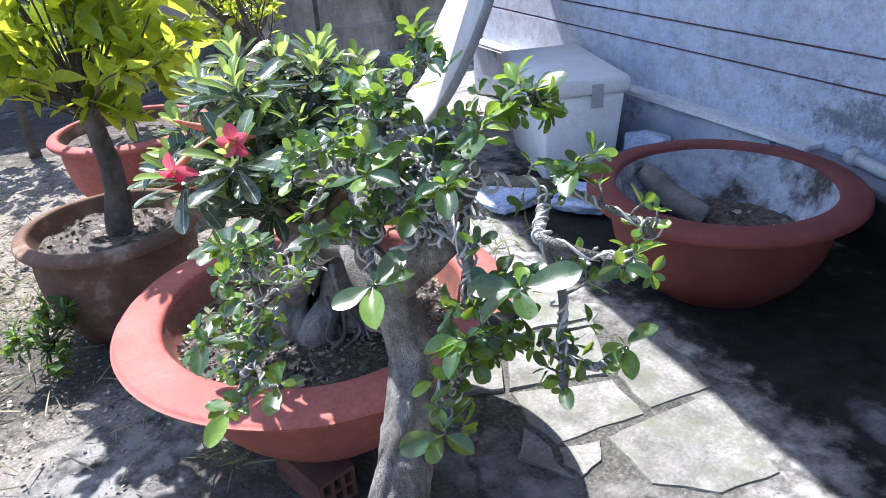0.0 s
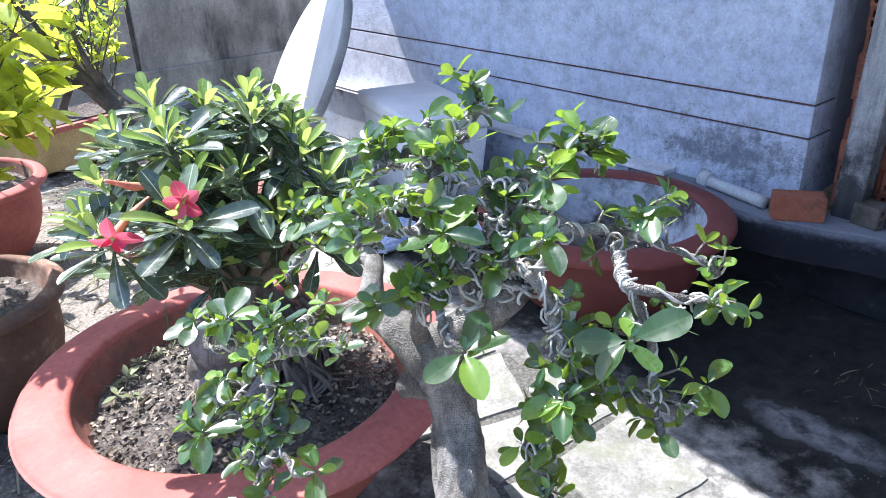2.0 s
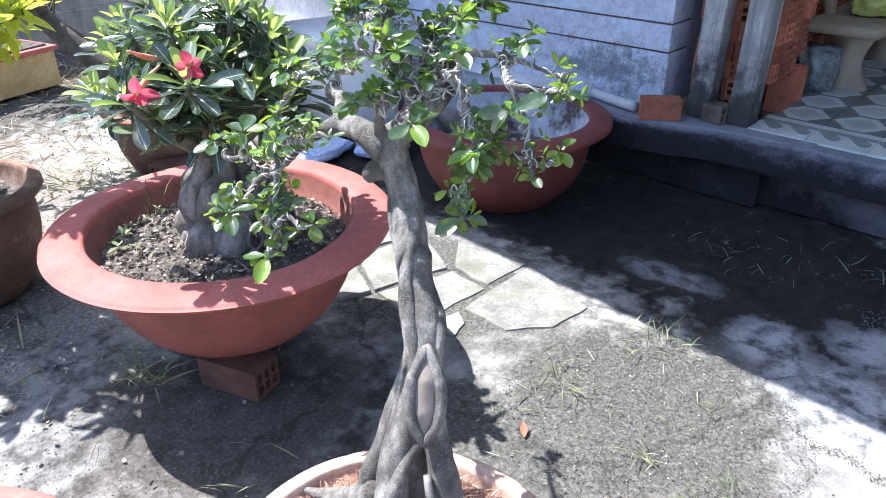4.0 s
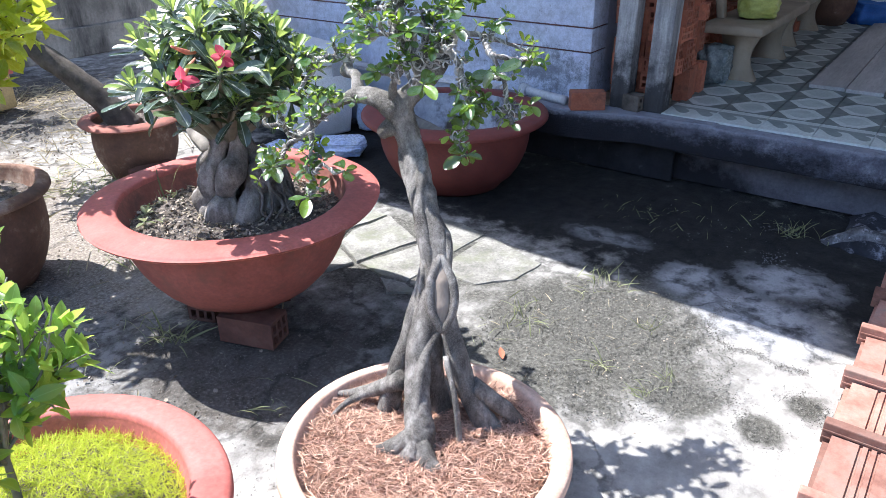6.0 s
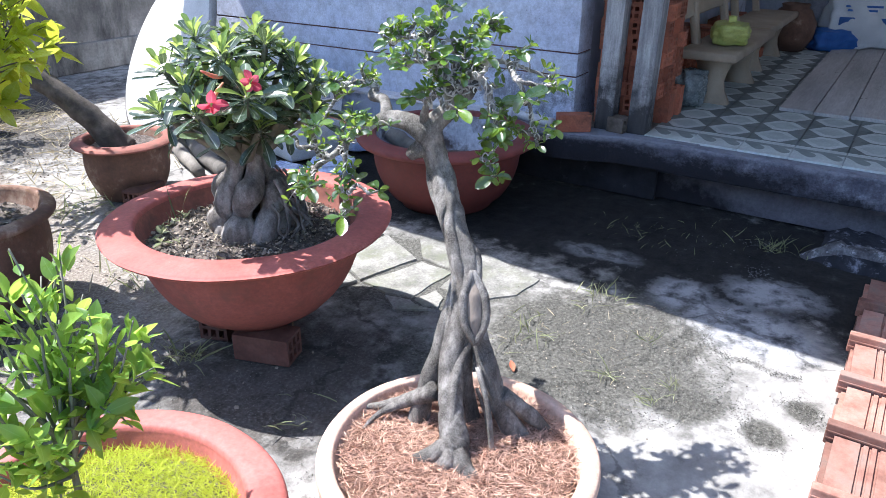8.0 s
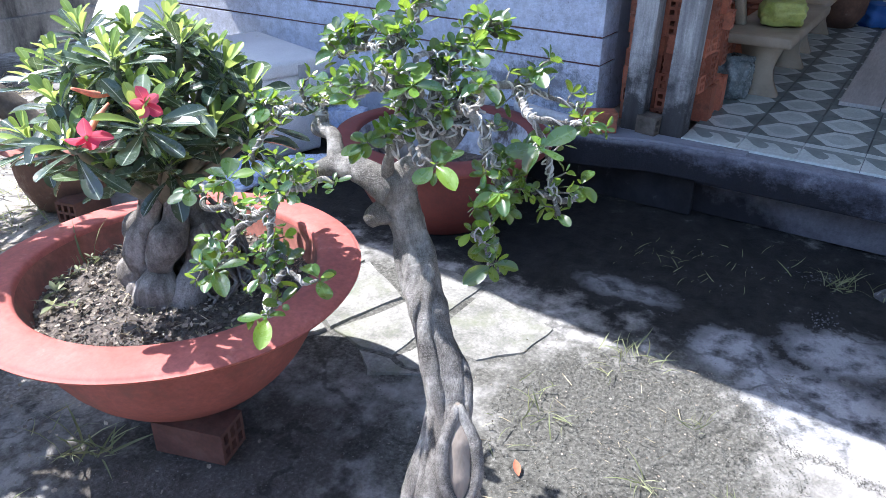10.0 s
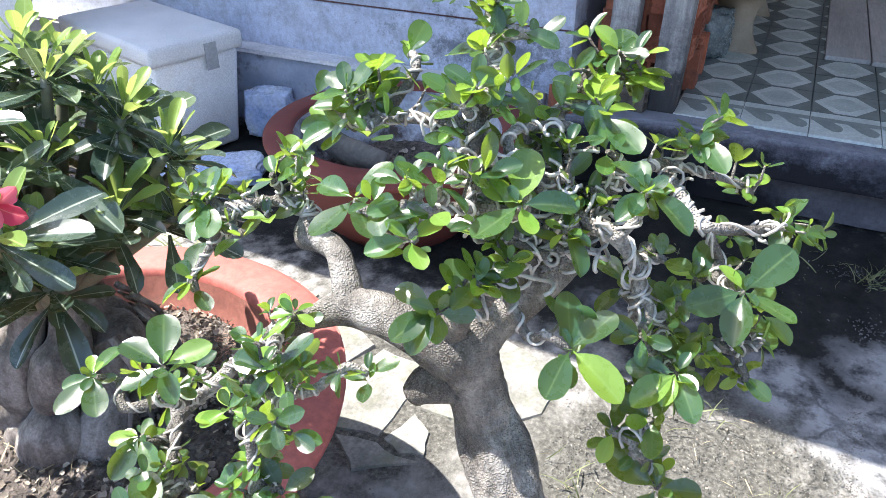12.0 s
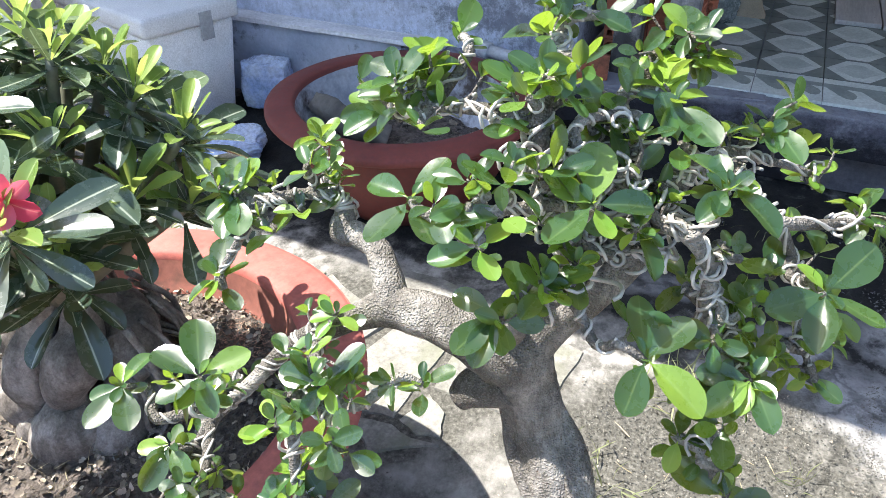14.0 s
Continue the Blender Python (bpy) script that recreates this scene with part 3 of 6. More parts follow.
def tube(bm, line, radii, around=8, knots=0.0, grain=6.0, cap=True):
    """A tube along a line with a radius at each of its points, uneven by knots."""
    n = len(line)
    radii = radii if len(radii) == n else spread(radii, n)
    side = None
    rings = []
    for i, p in enumerate(line):
        way = (line[min(i + 1, n - 1)] - line[max(i - 1, 0)]).normalized()
        if side is None:
            side = way.orthogonal().normalized()
        side = (side - way * side.dot(way)).normalized()
        other = way.cross(side)
        ring = []
        for k in range(around):
            a = 2 * math.pi * k / around
            d = side * math.cos(a) + other * math.sin(a)
            r = radii[i]
            if knots:
                r *= 1 + knots * noise.noise((p + d * r) * grain) + 0.4 * knots * noise.noise((p + d * r) * grain * 4)
            ring.append(bm.verts.new(p + d * r))
        rings.append(ring)
    for a, b in zip(rings, rings[1:]):
        for k in range(around):
            j = (k + 1) % around
            bm.faces.new((a[k], a[j], b[j], b[k]))
    if cap:
        bm.faces.new(rings[0][::-1])
        bm.faces.new(rings[-1])
    return bm


def limb(points, radii, around=10, steps=6, knots=0.12, grain=8.0):
    line = glide(points, steps)
    return tube(bmesh.new(), line, spread(radii, len(line)), around, knots, grain)


def coil(points, radii, wire, turns, steps=10, gap=0.0):
    """A wire wound tightly round a limb whose radii are given along it, the pitch now close, now wide."""
    line = glide(points, 10)
    radii = spread(radii, len(line))
    n = max(int(turns * steps), 8)
    out, side = [], None
    shift = noise.noise(line[0] * 31) * 6
    for i in range(n + 1):
        g = i / n
        g = min(max(g + 0.35 / max(turns, 1) * math.sin(g * turns * 1.3 + shift) + 0.5 / max(turns, 1) * noise.noise(Vector((g * turns * 0.5, shift, 3))), 0), 1)
        f = g * (len(line) - 1)
        k = min(int(f), len(line) - 2)
        p = line[k].lerp(line[k + 1], f - k)
        way = (line[k + 1] - line[k]).normalized()
        side = way.orthogonal().normalized() if side is None else (side - way * side.dot(way)).normalized()
        a = 2 * math.pi * i / steps + shift + 2.2 * noise.noise(Vector((i * 0.045, shift, 1)))
        rr = radii[k] + wire * 0.3 + gap + 0.25 * wire * noise.noise(Vector((i * 0.2, shift, p.x * 9))) + 0.004 * max(0, noise.noise(Vector((i * 0.06, 7, shift))) - 0.25)
        out.append(p + (side * math.cos(a) + way.cross(side) * math.sin(a)) * rr)
    return tube(bmesh.new(), out, [wire] * len(out), 6)


def blade_mesh(name, outline, fold, droop, material, half=1):
    """A leaf along +y, one unit long: outline gives pairs of a place along it and the half width there; cupped about the midrib, bent down towards the tip."""
    bm = bmesh.new()
    uv = bm.loops.layers.uv.new("uv")
    rows = []
    for t, w in outline:
        row = []
        for k in range(-half, half + 1):
            u = k / half
            wave = 0.06 * w * u * math.sin(t * 9 + fold * 20)
            row.append(bm.verts.new((w * u, t, -droop * t * t + fold * w * abs(u) ** 1.5 + wave)))
        rows.append(row)
    for (t0, _), (t1, _), a, b in zip(outline, outline[1:], rows, rows[1:]):
        for s in range(2 * half):
            f = bm.faces.new((a[s], a[s + 1], b[s + 1], b[s]))
            u0, u1 = s / (2 * half), (s + 1) / (2 * half)
            for lp, at in zip(f.loops, ((u0, t0), (u1, t0), (u1, t1), (u0, t1))):
                lp[uv].uv = at
    return mesh_of(name, bm, material)


def aimed(at, way, up, size, roll=0.0):
    """The pose of a leaf that starts at a place, points along a way and shows its face to up."""
    y = Vector(way).normalized()
    x = y.cross(Vector(up))
    x = x.normalized() if x.length > 1e-4 else y.orthogonal().normalized()
    z = x.cross(y)
    m = Matrix((x, y, z)).transposed().to_4x4()
    return Matrix.Translation(at) @ m @ Matrix.Rotation(roll, 4, "Y") @ Matrix.Scale(size, 4)


def joined(name, shapes, material, parent, label=""):
    """Many small leaves as one mesh: shapes are pairs of a mesh and a pose."""
    verts, faces, uvs, base = [], [], [], 0
    cache = {}
    for me, m in shapes:
        if me.name not in cache:
            cache[me.name] = ([v.co.copy() for v in me.vertices], [list(f.vertices) for f in me.polygons], [tuple(d.uv) for d in me.uv_layers[0].data])
        vs, fs, us = cache[me.name]
        verts += [tuple(m @ v) for v in vs]
        faces += [[i + base for i in f] for f in fs]
        uvs += us
        base += len(vs)
    me = bpy.data.meshes.new(name)
    me.from_pydata(verts, [], faces)
    layer = me.uv_layers.new(name="uv")
    layer.data.foreach_set("uv", np.array(uvs, dtype=np.float32).ravel())
    for f in me.polygons:
        f.use_smooth = True
    me.materials.append(material)
    ob = new(name, me)
    ob.parent = parent
    return tagged(ob, label, kind="stuff")


def tilted(rx, ry, rz):
    return Euler((radians(rx), radians(ry), radians(rz))).to_matrix().to_4x4()


# ---- the yard ----
def ground():
    xs = sorted({*np.arange(-1.6, 3.7, 0.045).round(3), *np.arange(-5, 8, 0.5), -300, -120, -50, -20, -9, 11, 20, 50, 120, 300})
    ys = sorted({*np.arange(0.1, 5.6, 0.045).round(3), *np.arange(5.6, 9, 0.12).round(3), *np.arange(-5, 12, 0.5), -300, -120, -50, -20, -9, 16, 30, 60, 120, 300})
    verts, faces = [], []
    for y in ys:
        for x in xs:
            near = 1.0 if -3 < x < 5 and -3 < y < 9 else 0.0
            z = near * (0.012 * noise.noise(Vector((x * 1.3, y * 1.3, 0))) + 0.006 * noise.noise(Vector((x * 6, y * 6, 3))) + 0.003 * noise.noise(Vector((x * 17, y * 17, 7)))) - 0.012
            verts.append((x, y, z))
    w = len(xs)
    for j in range(len(ys) - 1):
        for i in range(w - 1):
            a = j * w + i
            faces.append((a, a + 1, a + w + 1, a + w))
    me = bpy.data.meshes.new("ground")
    me.from_pydata(verts, [], faces)
    for f in me.polygons:
        f.use_smooth = True
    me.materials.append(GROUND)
    return tagged(new("ground", me), "worn grey cement yard with mould, painted shade and bare earth patches", "ground", kind="structure")


yard = ground()

HOUSE_X, HOUSE_Y0, HOUSE_Y1, FLOOR = 3.29, 2.35, 5.92, 0.365


def house():
    wall = tagged(new("wall_house"), "pale blue-grey painted house wall with two dark red grooves and mildew near its foot", "wall", kind="structure")
    deep, mid, length = 0.2, (HOUSE_Y0 + HOUSE_Y1) / 2, HOUSE_Y1 - HOUSE_Y0
    for name, z0, z1, mat in (("foot_band", 0.30, 0.632, WALL_PAINT), ("middle_band", 0.642, 0.766, WALL_PAINT), ("upper_band", 0.776, 1.25, WALL_PAINT)):
        part(name, boxed((deep, length, z1 - z0), (HOUSE_X + deep / 2, mid, (z0 + z1) / 2), 0.003), mat, wall, smooth=False)
    for y0, y1 in ((HOUSE_Y0, 3.02), (4.55, HOUSE_Y1)):
        part("upper_band", boxed((deep, y1 - y0, 1.75), (HOUSE_X + deep / 2, (y0 + y1) / 2, 2.125), 0.003), WALL_PAINT, wall, smooth=False)
    part("upper_band", boxed((deep, 1.53, 0.7), (HOUSE_X + deep / 2, 3.785, 2.65), 0.003), WALL_PAINT, wall, smooth=False)
    for z in (0.637, 0.771):
        part("groove", boxed((deep - 0.012, length - 0.02, 0.012), (HOUSE_X + 0.008 + deep / 2, mid, z), 0), GROOVE, wall, "dark red painted groove", False)
    win = tagged(new("window_1"), "dark window over a pale projecting cement sill", "window", kind="structure")
    part("window_sill", boxed((0.17, 1.75, 0.055), (HOUSE_X + 0.03, 3.79, 1.285), 0.006), CONCRETE_RAW, win, smooth=False)
    part("pane", boxed((0.01, 1.42, 0.95), (HOUSE_X + 0.12, 3.785, 1.8), 0), GLASS_DARK, win, smooth=False)
    for y in (3.05, 3.785, 4.52):
        part("window_frame", boxed((0.06, 0.05, 0.98), (HOUSE_X + 0.11, y, 1.806), 0.004), PLASTIC_WHITE, win, smooth=False)
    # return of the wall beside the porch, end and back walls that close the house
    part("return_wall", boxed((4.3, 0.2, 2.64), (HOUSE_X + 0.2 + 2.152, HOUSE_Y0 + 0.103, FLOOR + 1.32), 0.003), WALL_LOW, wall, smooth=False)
    part("end_wall", boxed((4.3, 0.2, 3.0), (HOUSE_X + 0.2 + 2.152, HOUSE_Y1 - 0.104, 1.5), 0.003), WALL_PAINT, wall, smooth=False)
    rear = tagged(new("wall_porch"), "blue-grey wall at the back of the porch, darkened for shade", "wall", kind="structure")
    part("rear_wall", boxed((0.2, 9.4, 2.64), (7.94, 1.2, FLOOR + 1.32), 0.003), WALL_SHADED, rear, smooth=False)
    part("far_wall", boxed((4.55, 0.2, 2.64), (5.56, -3.6, FLOOR + 1.32), 0.003), WALL_PAINT, rear, smooth=False)
    bm = bmesh.new()
    outline = [(3.20, 1.58), (3.176, 1.74), (3.155, 2.02), (3.09, 2.2), (3.05, 2.36), (3.06, 2.75), (3.12, 3.0), (3.20, 3.12), (3.286, 3.12), (3.286, 1.58)]
    face = bm.faces.new([bm.verts.new((x, y, 0.215)) for x, y in outline])
    up = bmesh.ops.extrude_face_region(bm, geom=[face])["geom"]
    bmesh.ops.translate(bm, vec=(0, 0, FLOOR - 0.213), verts=[v for v in up if isinstance(v, bmesh.types.BMVert)])
    bmesh.ops.recalc_face_normals(bm, faces=bm.faces)
    bmesh.ops.bevel(bm, geom=[e for e in bm.edges if min(v.co.z for v in e.verts) > 0.3], offset=0.012, segments=2, affect="EDGES")
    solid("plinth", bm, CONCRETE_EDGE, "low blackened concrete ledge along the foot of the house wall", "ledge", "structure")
    solid("trim", boxed((0.105, 2.98, 0.022), (3.2345, 4.41, FLOOR + 0.013), 0.006, None, 0.004), PALE_CEMENT, "pale cement cap on the ledge of the house wall", "trim", "structure")
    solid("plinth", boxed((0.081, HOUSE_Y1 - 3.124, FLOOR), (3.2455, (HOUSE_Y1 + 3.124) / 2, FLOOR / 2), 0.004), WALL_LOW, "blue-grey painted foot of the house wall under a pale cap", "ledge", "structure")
    solid("wall_foot", boxed((0.03, 1.33, 0.212), (3.268, 2.465, 0.106), 0.004), LEDGE_SHADE, "footing painted near-black for the shade under the house ledge", "footing", "structure")
    # awning and roof
    bm = bmesh.new()
    ys = np.linspace(-4.2, 6.35, 180)
    cols = [[bm.verts.new((x0 + 0.07 * (y - 2), y, z + 0.018 * math.sin(y * 2 * math.pi / 0.18)))for y in ys] for x0, z in ((1.60, 2.96), (3.3, 3.12), (8.1, 3.12))]
    for a, b in zip(cols, cols[1:]):
        for i in range(len(ys) - 1):
            bm.faces.new((a[i], a[i + 1], b[i + 1], b[i]))
    bmesh.ops.solidify(bm, geom=bm.faces[:], thickness=0.004)
    solid("ceiling", bm, ROOF, "corrugated metal awning over the porch and house front", "roof", "structure")


def porch():
    base = tagged(new("porch"), "raised porch with stained concrete edge and old patterned cement tiles", "porch", kind="structure")
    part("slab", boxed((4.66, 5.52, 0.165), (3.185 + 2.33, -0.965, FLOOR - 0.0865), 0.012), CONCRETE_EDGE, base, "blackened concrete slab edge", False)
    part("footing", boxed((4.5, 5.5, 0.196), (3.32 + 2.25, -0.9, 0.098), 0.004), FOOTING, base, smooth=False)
    # a low crumbling kerb in front of the footing: black face, pale ragged top, earth behind it
    profile = ((2.86, -0.04), (2.875, 0.01), (2.885, 0.055), (2.905, 0.082), (2.94, 0.090), (2.985, 0.078), (3.03, 0.035), (3.12, 0.025), (3.33, 0.028))
    ny = 90
    bm = bmesh.new()
    rows = []
    for j in range(ny):
        y = -1.2 + 2.2 * j / (ny - 1)
        sink = 0.12 * max(0.0, (j - ny + 9) / 8) ** 1.3
        rag = 0.03 * noise.noise(Vector((y * 5, 2, 0))) + 0.018 * noise.noise(Vector((y * 21, 5, 0)))
        rows.append([bm.verts.new((x + rag * (1 - i / 8), y, z - sink + (0.016 * noise.noise(Vector((x * 14, y * 14, 1))) + 0.012 * noise.noise(Vector((x * 40, y * 33, 3)))) * (0 if i == 0 else 1))) for i, (x, z) in enumerate(profile)])
    for c, d in zip(rows, rows[1:]):
        for i in range(len(profile) - 1):
            bm.faces.new((c[i], c[i + 1], d[i + 1], d[i])).material_index = 1 if 2 <= i <= 4 else 0
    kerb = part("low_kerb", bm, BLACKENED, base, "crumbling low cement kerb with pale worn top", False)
    kerb.data.materials.append(RUBBLE)
    return base


house()
porch_base = porch()


def fence():
    f = tagged(new("wall_fence"), "mouldy grey rendered boundary wall with pilaster joints", "wall", kind="structure")
    x = -7.0
    while x < 9.2:
        part("panel", boxed((2.36, 0.14, 2.3), (x + 1.2, 7.97, 1.15), 0.012), FENCE, f, smooth=False)
        part("pilaster", boxed((0.05, 0.10, 2.28), (x, 7.97, 1.14), 0.01), DARK_BARK, f, "dark open joint", False)
        x += 2.4
    part("foot_course", boxed((16.5, 0.09, 0.28), (1.2, 7.87, 0.13), 0.015), FENCE, f, smooth=False)
    side = tagged(new("wall_side"), "mouldy grey rendered side wall of the yard", "wall", kind="structure")
    part("side_panel", boxed((0.15, 16.0, 2.3), (-7.1, 0.0, 1.15), 0.01), FENCE, side, smooth=False)
    part("side_panel", boxed((15.5, 0.15, 2.3), (0.7, -8.0, 1.15), 0.01), FENCE, side, smooth=False)


fence()


def post(at, width, lean, label):
    t = thing("concrete_post", label, "post", at)
    bm = bmesh.new()
    box(bm, (width, width, 2.62), (0, 0, 1.31), 0.008, None)
    for v in bm.verts:
        v.co.x += lean[0] * v.co.z
        v.co.y += lean[1] * v.co.z
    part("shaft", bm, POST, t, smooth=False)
    return t


post((3.31, 2.15, FLOOR), 0.105, (0.0, -0.012), "square grey concrete post with peeling face beside stacked bricks")
post((3.32, 1.955, FLOOR), 0.11, (0.0, -0.02), "square grey concrete post blackened at its foot")


# ---- pots ----
def bowl(name, at, rim, height, foot, lip, label, material, inside, soil_z, soil_mat, drop=0.045, thick=0.05, turn=0.0, soil_bump=0.02, belly=0.10, seed=0.0, flank=None):
    """A round pot with a broad flared lip. rim: radius over all, at its height; foot: radius below; lip: breadth of the flat lip."""
    t = thing(name, label, "plant pot", at, turn)
    inner = rim - lip
    body = [(0, 0), (foot, 0), (foot + 0.01, 0.02)]
    neck = rim - lip * 0.86
    for k in range(1, 9):
        f = k / 8
        body.append((foot + (neck - foot) * (f ** 0.5) + belly * 0.25 * math.sin(math.pi * f), 0.02 + (height - drop - 0.02) * f))
    edge = [(neck, height - drop - 0.004), (rim - 0.022, height - drop), (rim - 0.006, height - drop + 0.005), (rim, height - drop + 0.014), (rim - 0.001, height - 0.02), (rim - 0.007, height - 0.012), (rim - 0.018, height - 0.008), (inner + lip * 0.4, height - 0.001), (inner + 0.012, height), (inner + 0.003, height - 0.005), (inner, height - 0.02)]
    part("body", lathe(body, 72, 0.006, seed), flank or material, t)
    part("rim", lathe(edge, 96, 0.006, seed), material, t)
    low = soil_z - 0.05
    lining = [(inner, height - 0.02), (inner - 0.012, height - 0.06), (inner - 0.03 - 0.25 * max(height - 0.06 - low, 0), low), (0, low)]
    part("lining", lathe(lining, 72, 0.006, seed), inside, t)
    rs = inner - 0.02 - 0.2 * max(height - soil_z - 0.06, 0)
    bm = bmesh.new()
    rings = [[bm.verts.new((0, 0, soil_z + soil_bump))]]
    for i in range(1, 19):
        r = rs * i / 18
        rings.append([bm.verts.new((r * math.cos(a), r * math.sin(a), soil_z + soil_bump * (1 - (i / 18) ** 2) + 0.018 * noise.noise(Vector((r * math.cos(a) * 9 + seed, r * math.sin(a) * 9, seed))) + 0.011 * noise.noise(Vector((r * math.cos(a) * 33, r * math.sin(a) * 33, seed))))) for a in [2 * math.pi * k / 60 for k in range(60)]])
    for k in range(60):
        bm.faces.new((rings[0][0], rings[1][k], rings[1][(k + 1) % 60]))
    for a, b in zip(rings[1:], rings[2:]):
        for k in range(60):
            bm.faces.new((a[k], b[k], b[(k + 1) % 60], a[(k + 1) % 60]))
    part("soil", bm, soil_mat, t)
    return t


bowl("bowl_pot", (0.978, 2.643, 0.105), 0.524, 0.405, 0.18, 0.126, "large red-painted clay bowl pot raised on hollow bricks", TERRACOTTA, TERRACOTTA_INSIDE, 0.31, SOIL, drop=0.032, soil_bump=0.03, seed=1.0, flank=TERRACOTTA_SHADED)
fig_pot = bowl("bowl_pot", (0.577, 1.496, 0.0), 0.379, 0.222, 0.26, 0.05, "pinkish cement bowl pot with brown flank, full of fibre", PINK_CEMENT, PINK_CEMENT, 0.192, FIBRE_BED, 0.05, soil_bump=0.025, seed=2.0)
bowl("bowl_pot", (2.616, 2.815, 0.0), 0.509, 0.412, 0.26, 0.112, "large red clay bowl pot, limed inside and nearly empty", RED_CLAY_SHADED, POT_INSIDE, 0.19, SOIL, soil_bump=0.01, seed=3.0)
bowl("bowl_pot", (-0.20, 1.915, 0.0), 0.407, 0.374, 0.24, 0.09, "salmon-red bowl pot with bright moss round a young citrus", TERRACOTTA, TERRACOTTA, 0.30, SOIL, soil_bump=0.02, seed=4.0, flank=TERRACOTTA_SHADED)
bowl("bowl_pot", (0.50, 3.76, 0.0), 0.335, 0.43, 0.20, 0.055, "weathered brown clay pot with pale worn rim", TERRACOTTA_OLD, TERRACOTTA_OLD, 0.36, SOIL, seed=5.0)
bowl("bowl_pot", (1.70, 4.42, 0.0), 0.285, 0.34, 0.17, 0.075, "dull red clay pot holding a leaning trunk", TERRACOTTA_INSIDE, TERRACOTTA_OLD, 0.29, SOIL, drop=0.035, seed=6.0, flank=TERRACOTTA_OLD)
bowl("bowl_pot", (0.70, 5.10, 0.0), 0.42, 0.42, 0.24, 0.06, "red clay pot in the shade of shrubs", TERRACOTTA, TERRACOTTA_OLD, 0.35, SOIL, seed=7.0)
part("glazed_band", lathe([(0.262, 0.012), (0.300, 0.06), (0.335, 0.11), (0.352, 0.15), (0.358, 0.165)], 72, 0.006, 2.0), GLAZE_BROWN, fig_pot, "brown glazed flank")

# a thick old root leaning against the wall of the empty pot
root = thing("old_root", "thick grey dried root leaning inside an empty pot", "root", (2.57, 2.97, 0.20))
part("root_wood", limb([(0.05, -0.08, 0.02), (0.0, 0.02, 0.07), (-0.03, 0.12, 0.13), (-0.05, 0.18, 0.17)], [0.050, 0.056, 0.048, 0.034], 18, 8, 0.2, 12), OLD_WOOD, root)
part("root_fork", limb([(0.0, -0.02, 0.06), (0.09, 0.02, 0.04), (0.17, 0.04, 0.005)], [0.04, 0.03, 0.016], 14, 6, 0.2, 12), OLD_WOOD, root)


# ---- bricks ----
def hollow_brick(length=0.18, width=0.085, height=0.085, holes=(2, 2), material=None):
    """A fired brick with rows of openings in both ends, one closed skin."""
    bm = bmesh.new()
    nx, nz = holes
    wall = 0.013
    cw, ch = (width - wall * (nx + 1)) / nx, (height - wall * (nz + 1)) / nz
    ys, zs = [-width / 2], [0.0]
    for i in range(nx):
        ys += [ys[-1] + wall, ys[-1] + wall + cw]
    for k in range(nz):
        zs += [zs[-1] + wall, zs[-1] + wall + ch]
    ys.append(width / 2)
    zs.append(height)
    ends = {}
    for e in (-1, 1):
        g = [[bm.verts.new((e * length / 2, y, z)) for z in zs] for y in ys]
        ends[e] = g
        for i in range(len(ys) - 1):
            for k in range(len(zs) - 1):
                ring = [g[i][k], g[i + 1][k], g[i + 1][k + 1], g[i][k + 1]]
                if i % 2 and k % 2:
                    deep = [bm.verts.new((v.co.x - e * 0.07, v.co.y, v.co.z)) for v in ring]
                    for q in range(4):
                        bm.faces.new((ring[q], ring[(q + 1) % 4], deep[(q + 1) % 4], deep[q]))
                    bm.faces.new(deep)
                else:
                    bm.faces.new(ring)
    a, b = ends[-1], ends[1]
    for i in range(len(ys) - 1):
        bm.faces.new((a[i][0], a[i + 1][0], b[i + 1][0], b[i][0]))
        bm.faces.new((a[i][-1], a[i + 1][-1], b[i + 1][-1], b[i][-1]))
    for k in range(len(zs) - 1):
        bm.faces.new((a[0][k], a[0][k + 1], b[0][k + 1], b[0][k]))
        bm.faces.new((a[-1][k], a[-1][k + 1], b[-1][k + 1], b[-1][k]))
    bmesh.ops.recalc_face_normals(bm, faces=bm.faces)
    return mesh_of("brick", bm, material or BRICK, False)


BRICK_MESH = hollow_brick()
BLOCK_MESH = hollow_brick(0.22, 0.115, 0.105, (3, 2), BRICK_SHADED)
SHORT_BLOCK = hollow_brick(0.10, 0.09, 0.085, (2, 2), DARK_BARK)
SOLID_BRICK = mesh_of("brick", boxed((0.19, 0.09, 0.10), (0, 0, 0.05), 0.006), BRICK, False)


def lone_brick(me, at, turn, label, group="", tip=(0, 0)):
    ob = new("brick", me)
    ob.matrix_world = pose(*at, tip[0], tip[1], turn)
    return tagged(ob, label, "brick", group)


for x, y, turn in ((0.865, 2.50, -72), (1.08, 2.70, -40), (0.93, 2.79, 20)):
    lone_brick(BLOCK_MESH, (x, y, 0.0), turn, "dusty hollow brick carrying a large clay pot, darkened for shade", "bricks under the pot")
lone_brick(SOLID_BRICK, (3.138, 2.283, FLOOR + 0.003), -55, "clean orange brick lying on the house ledge")
lone_brick(SHORT_BLOCK, (3.27, 2.06, FLOOR + 0.003), 80, "brown dusty brick between the porch posts", "", (0, 0))
lone_brick(BLOCK_MESH, (1.62, 4.20, 0.0), 15, "dusty hollow brick in the yard under a pot, darkened for shade", "bricks by the pot")
lone_brick(BLOCK_MESH, (1.80, 4.62, 0.0), 60, "dusty hollow brick in the yard under a pot, darkened for shade", "bricks by the pot")


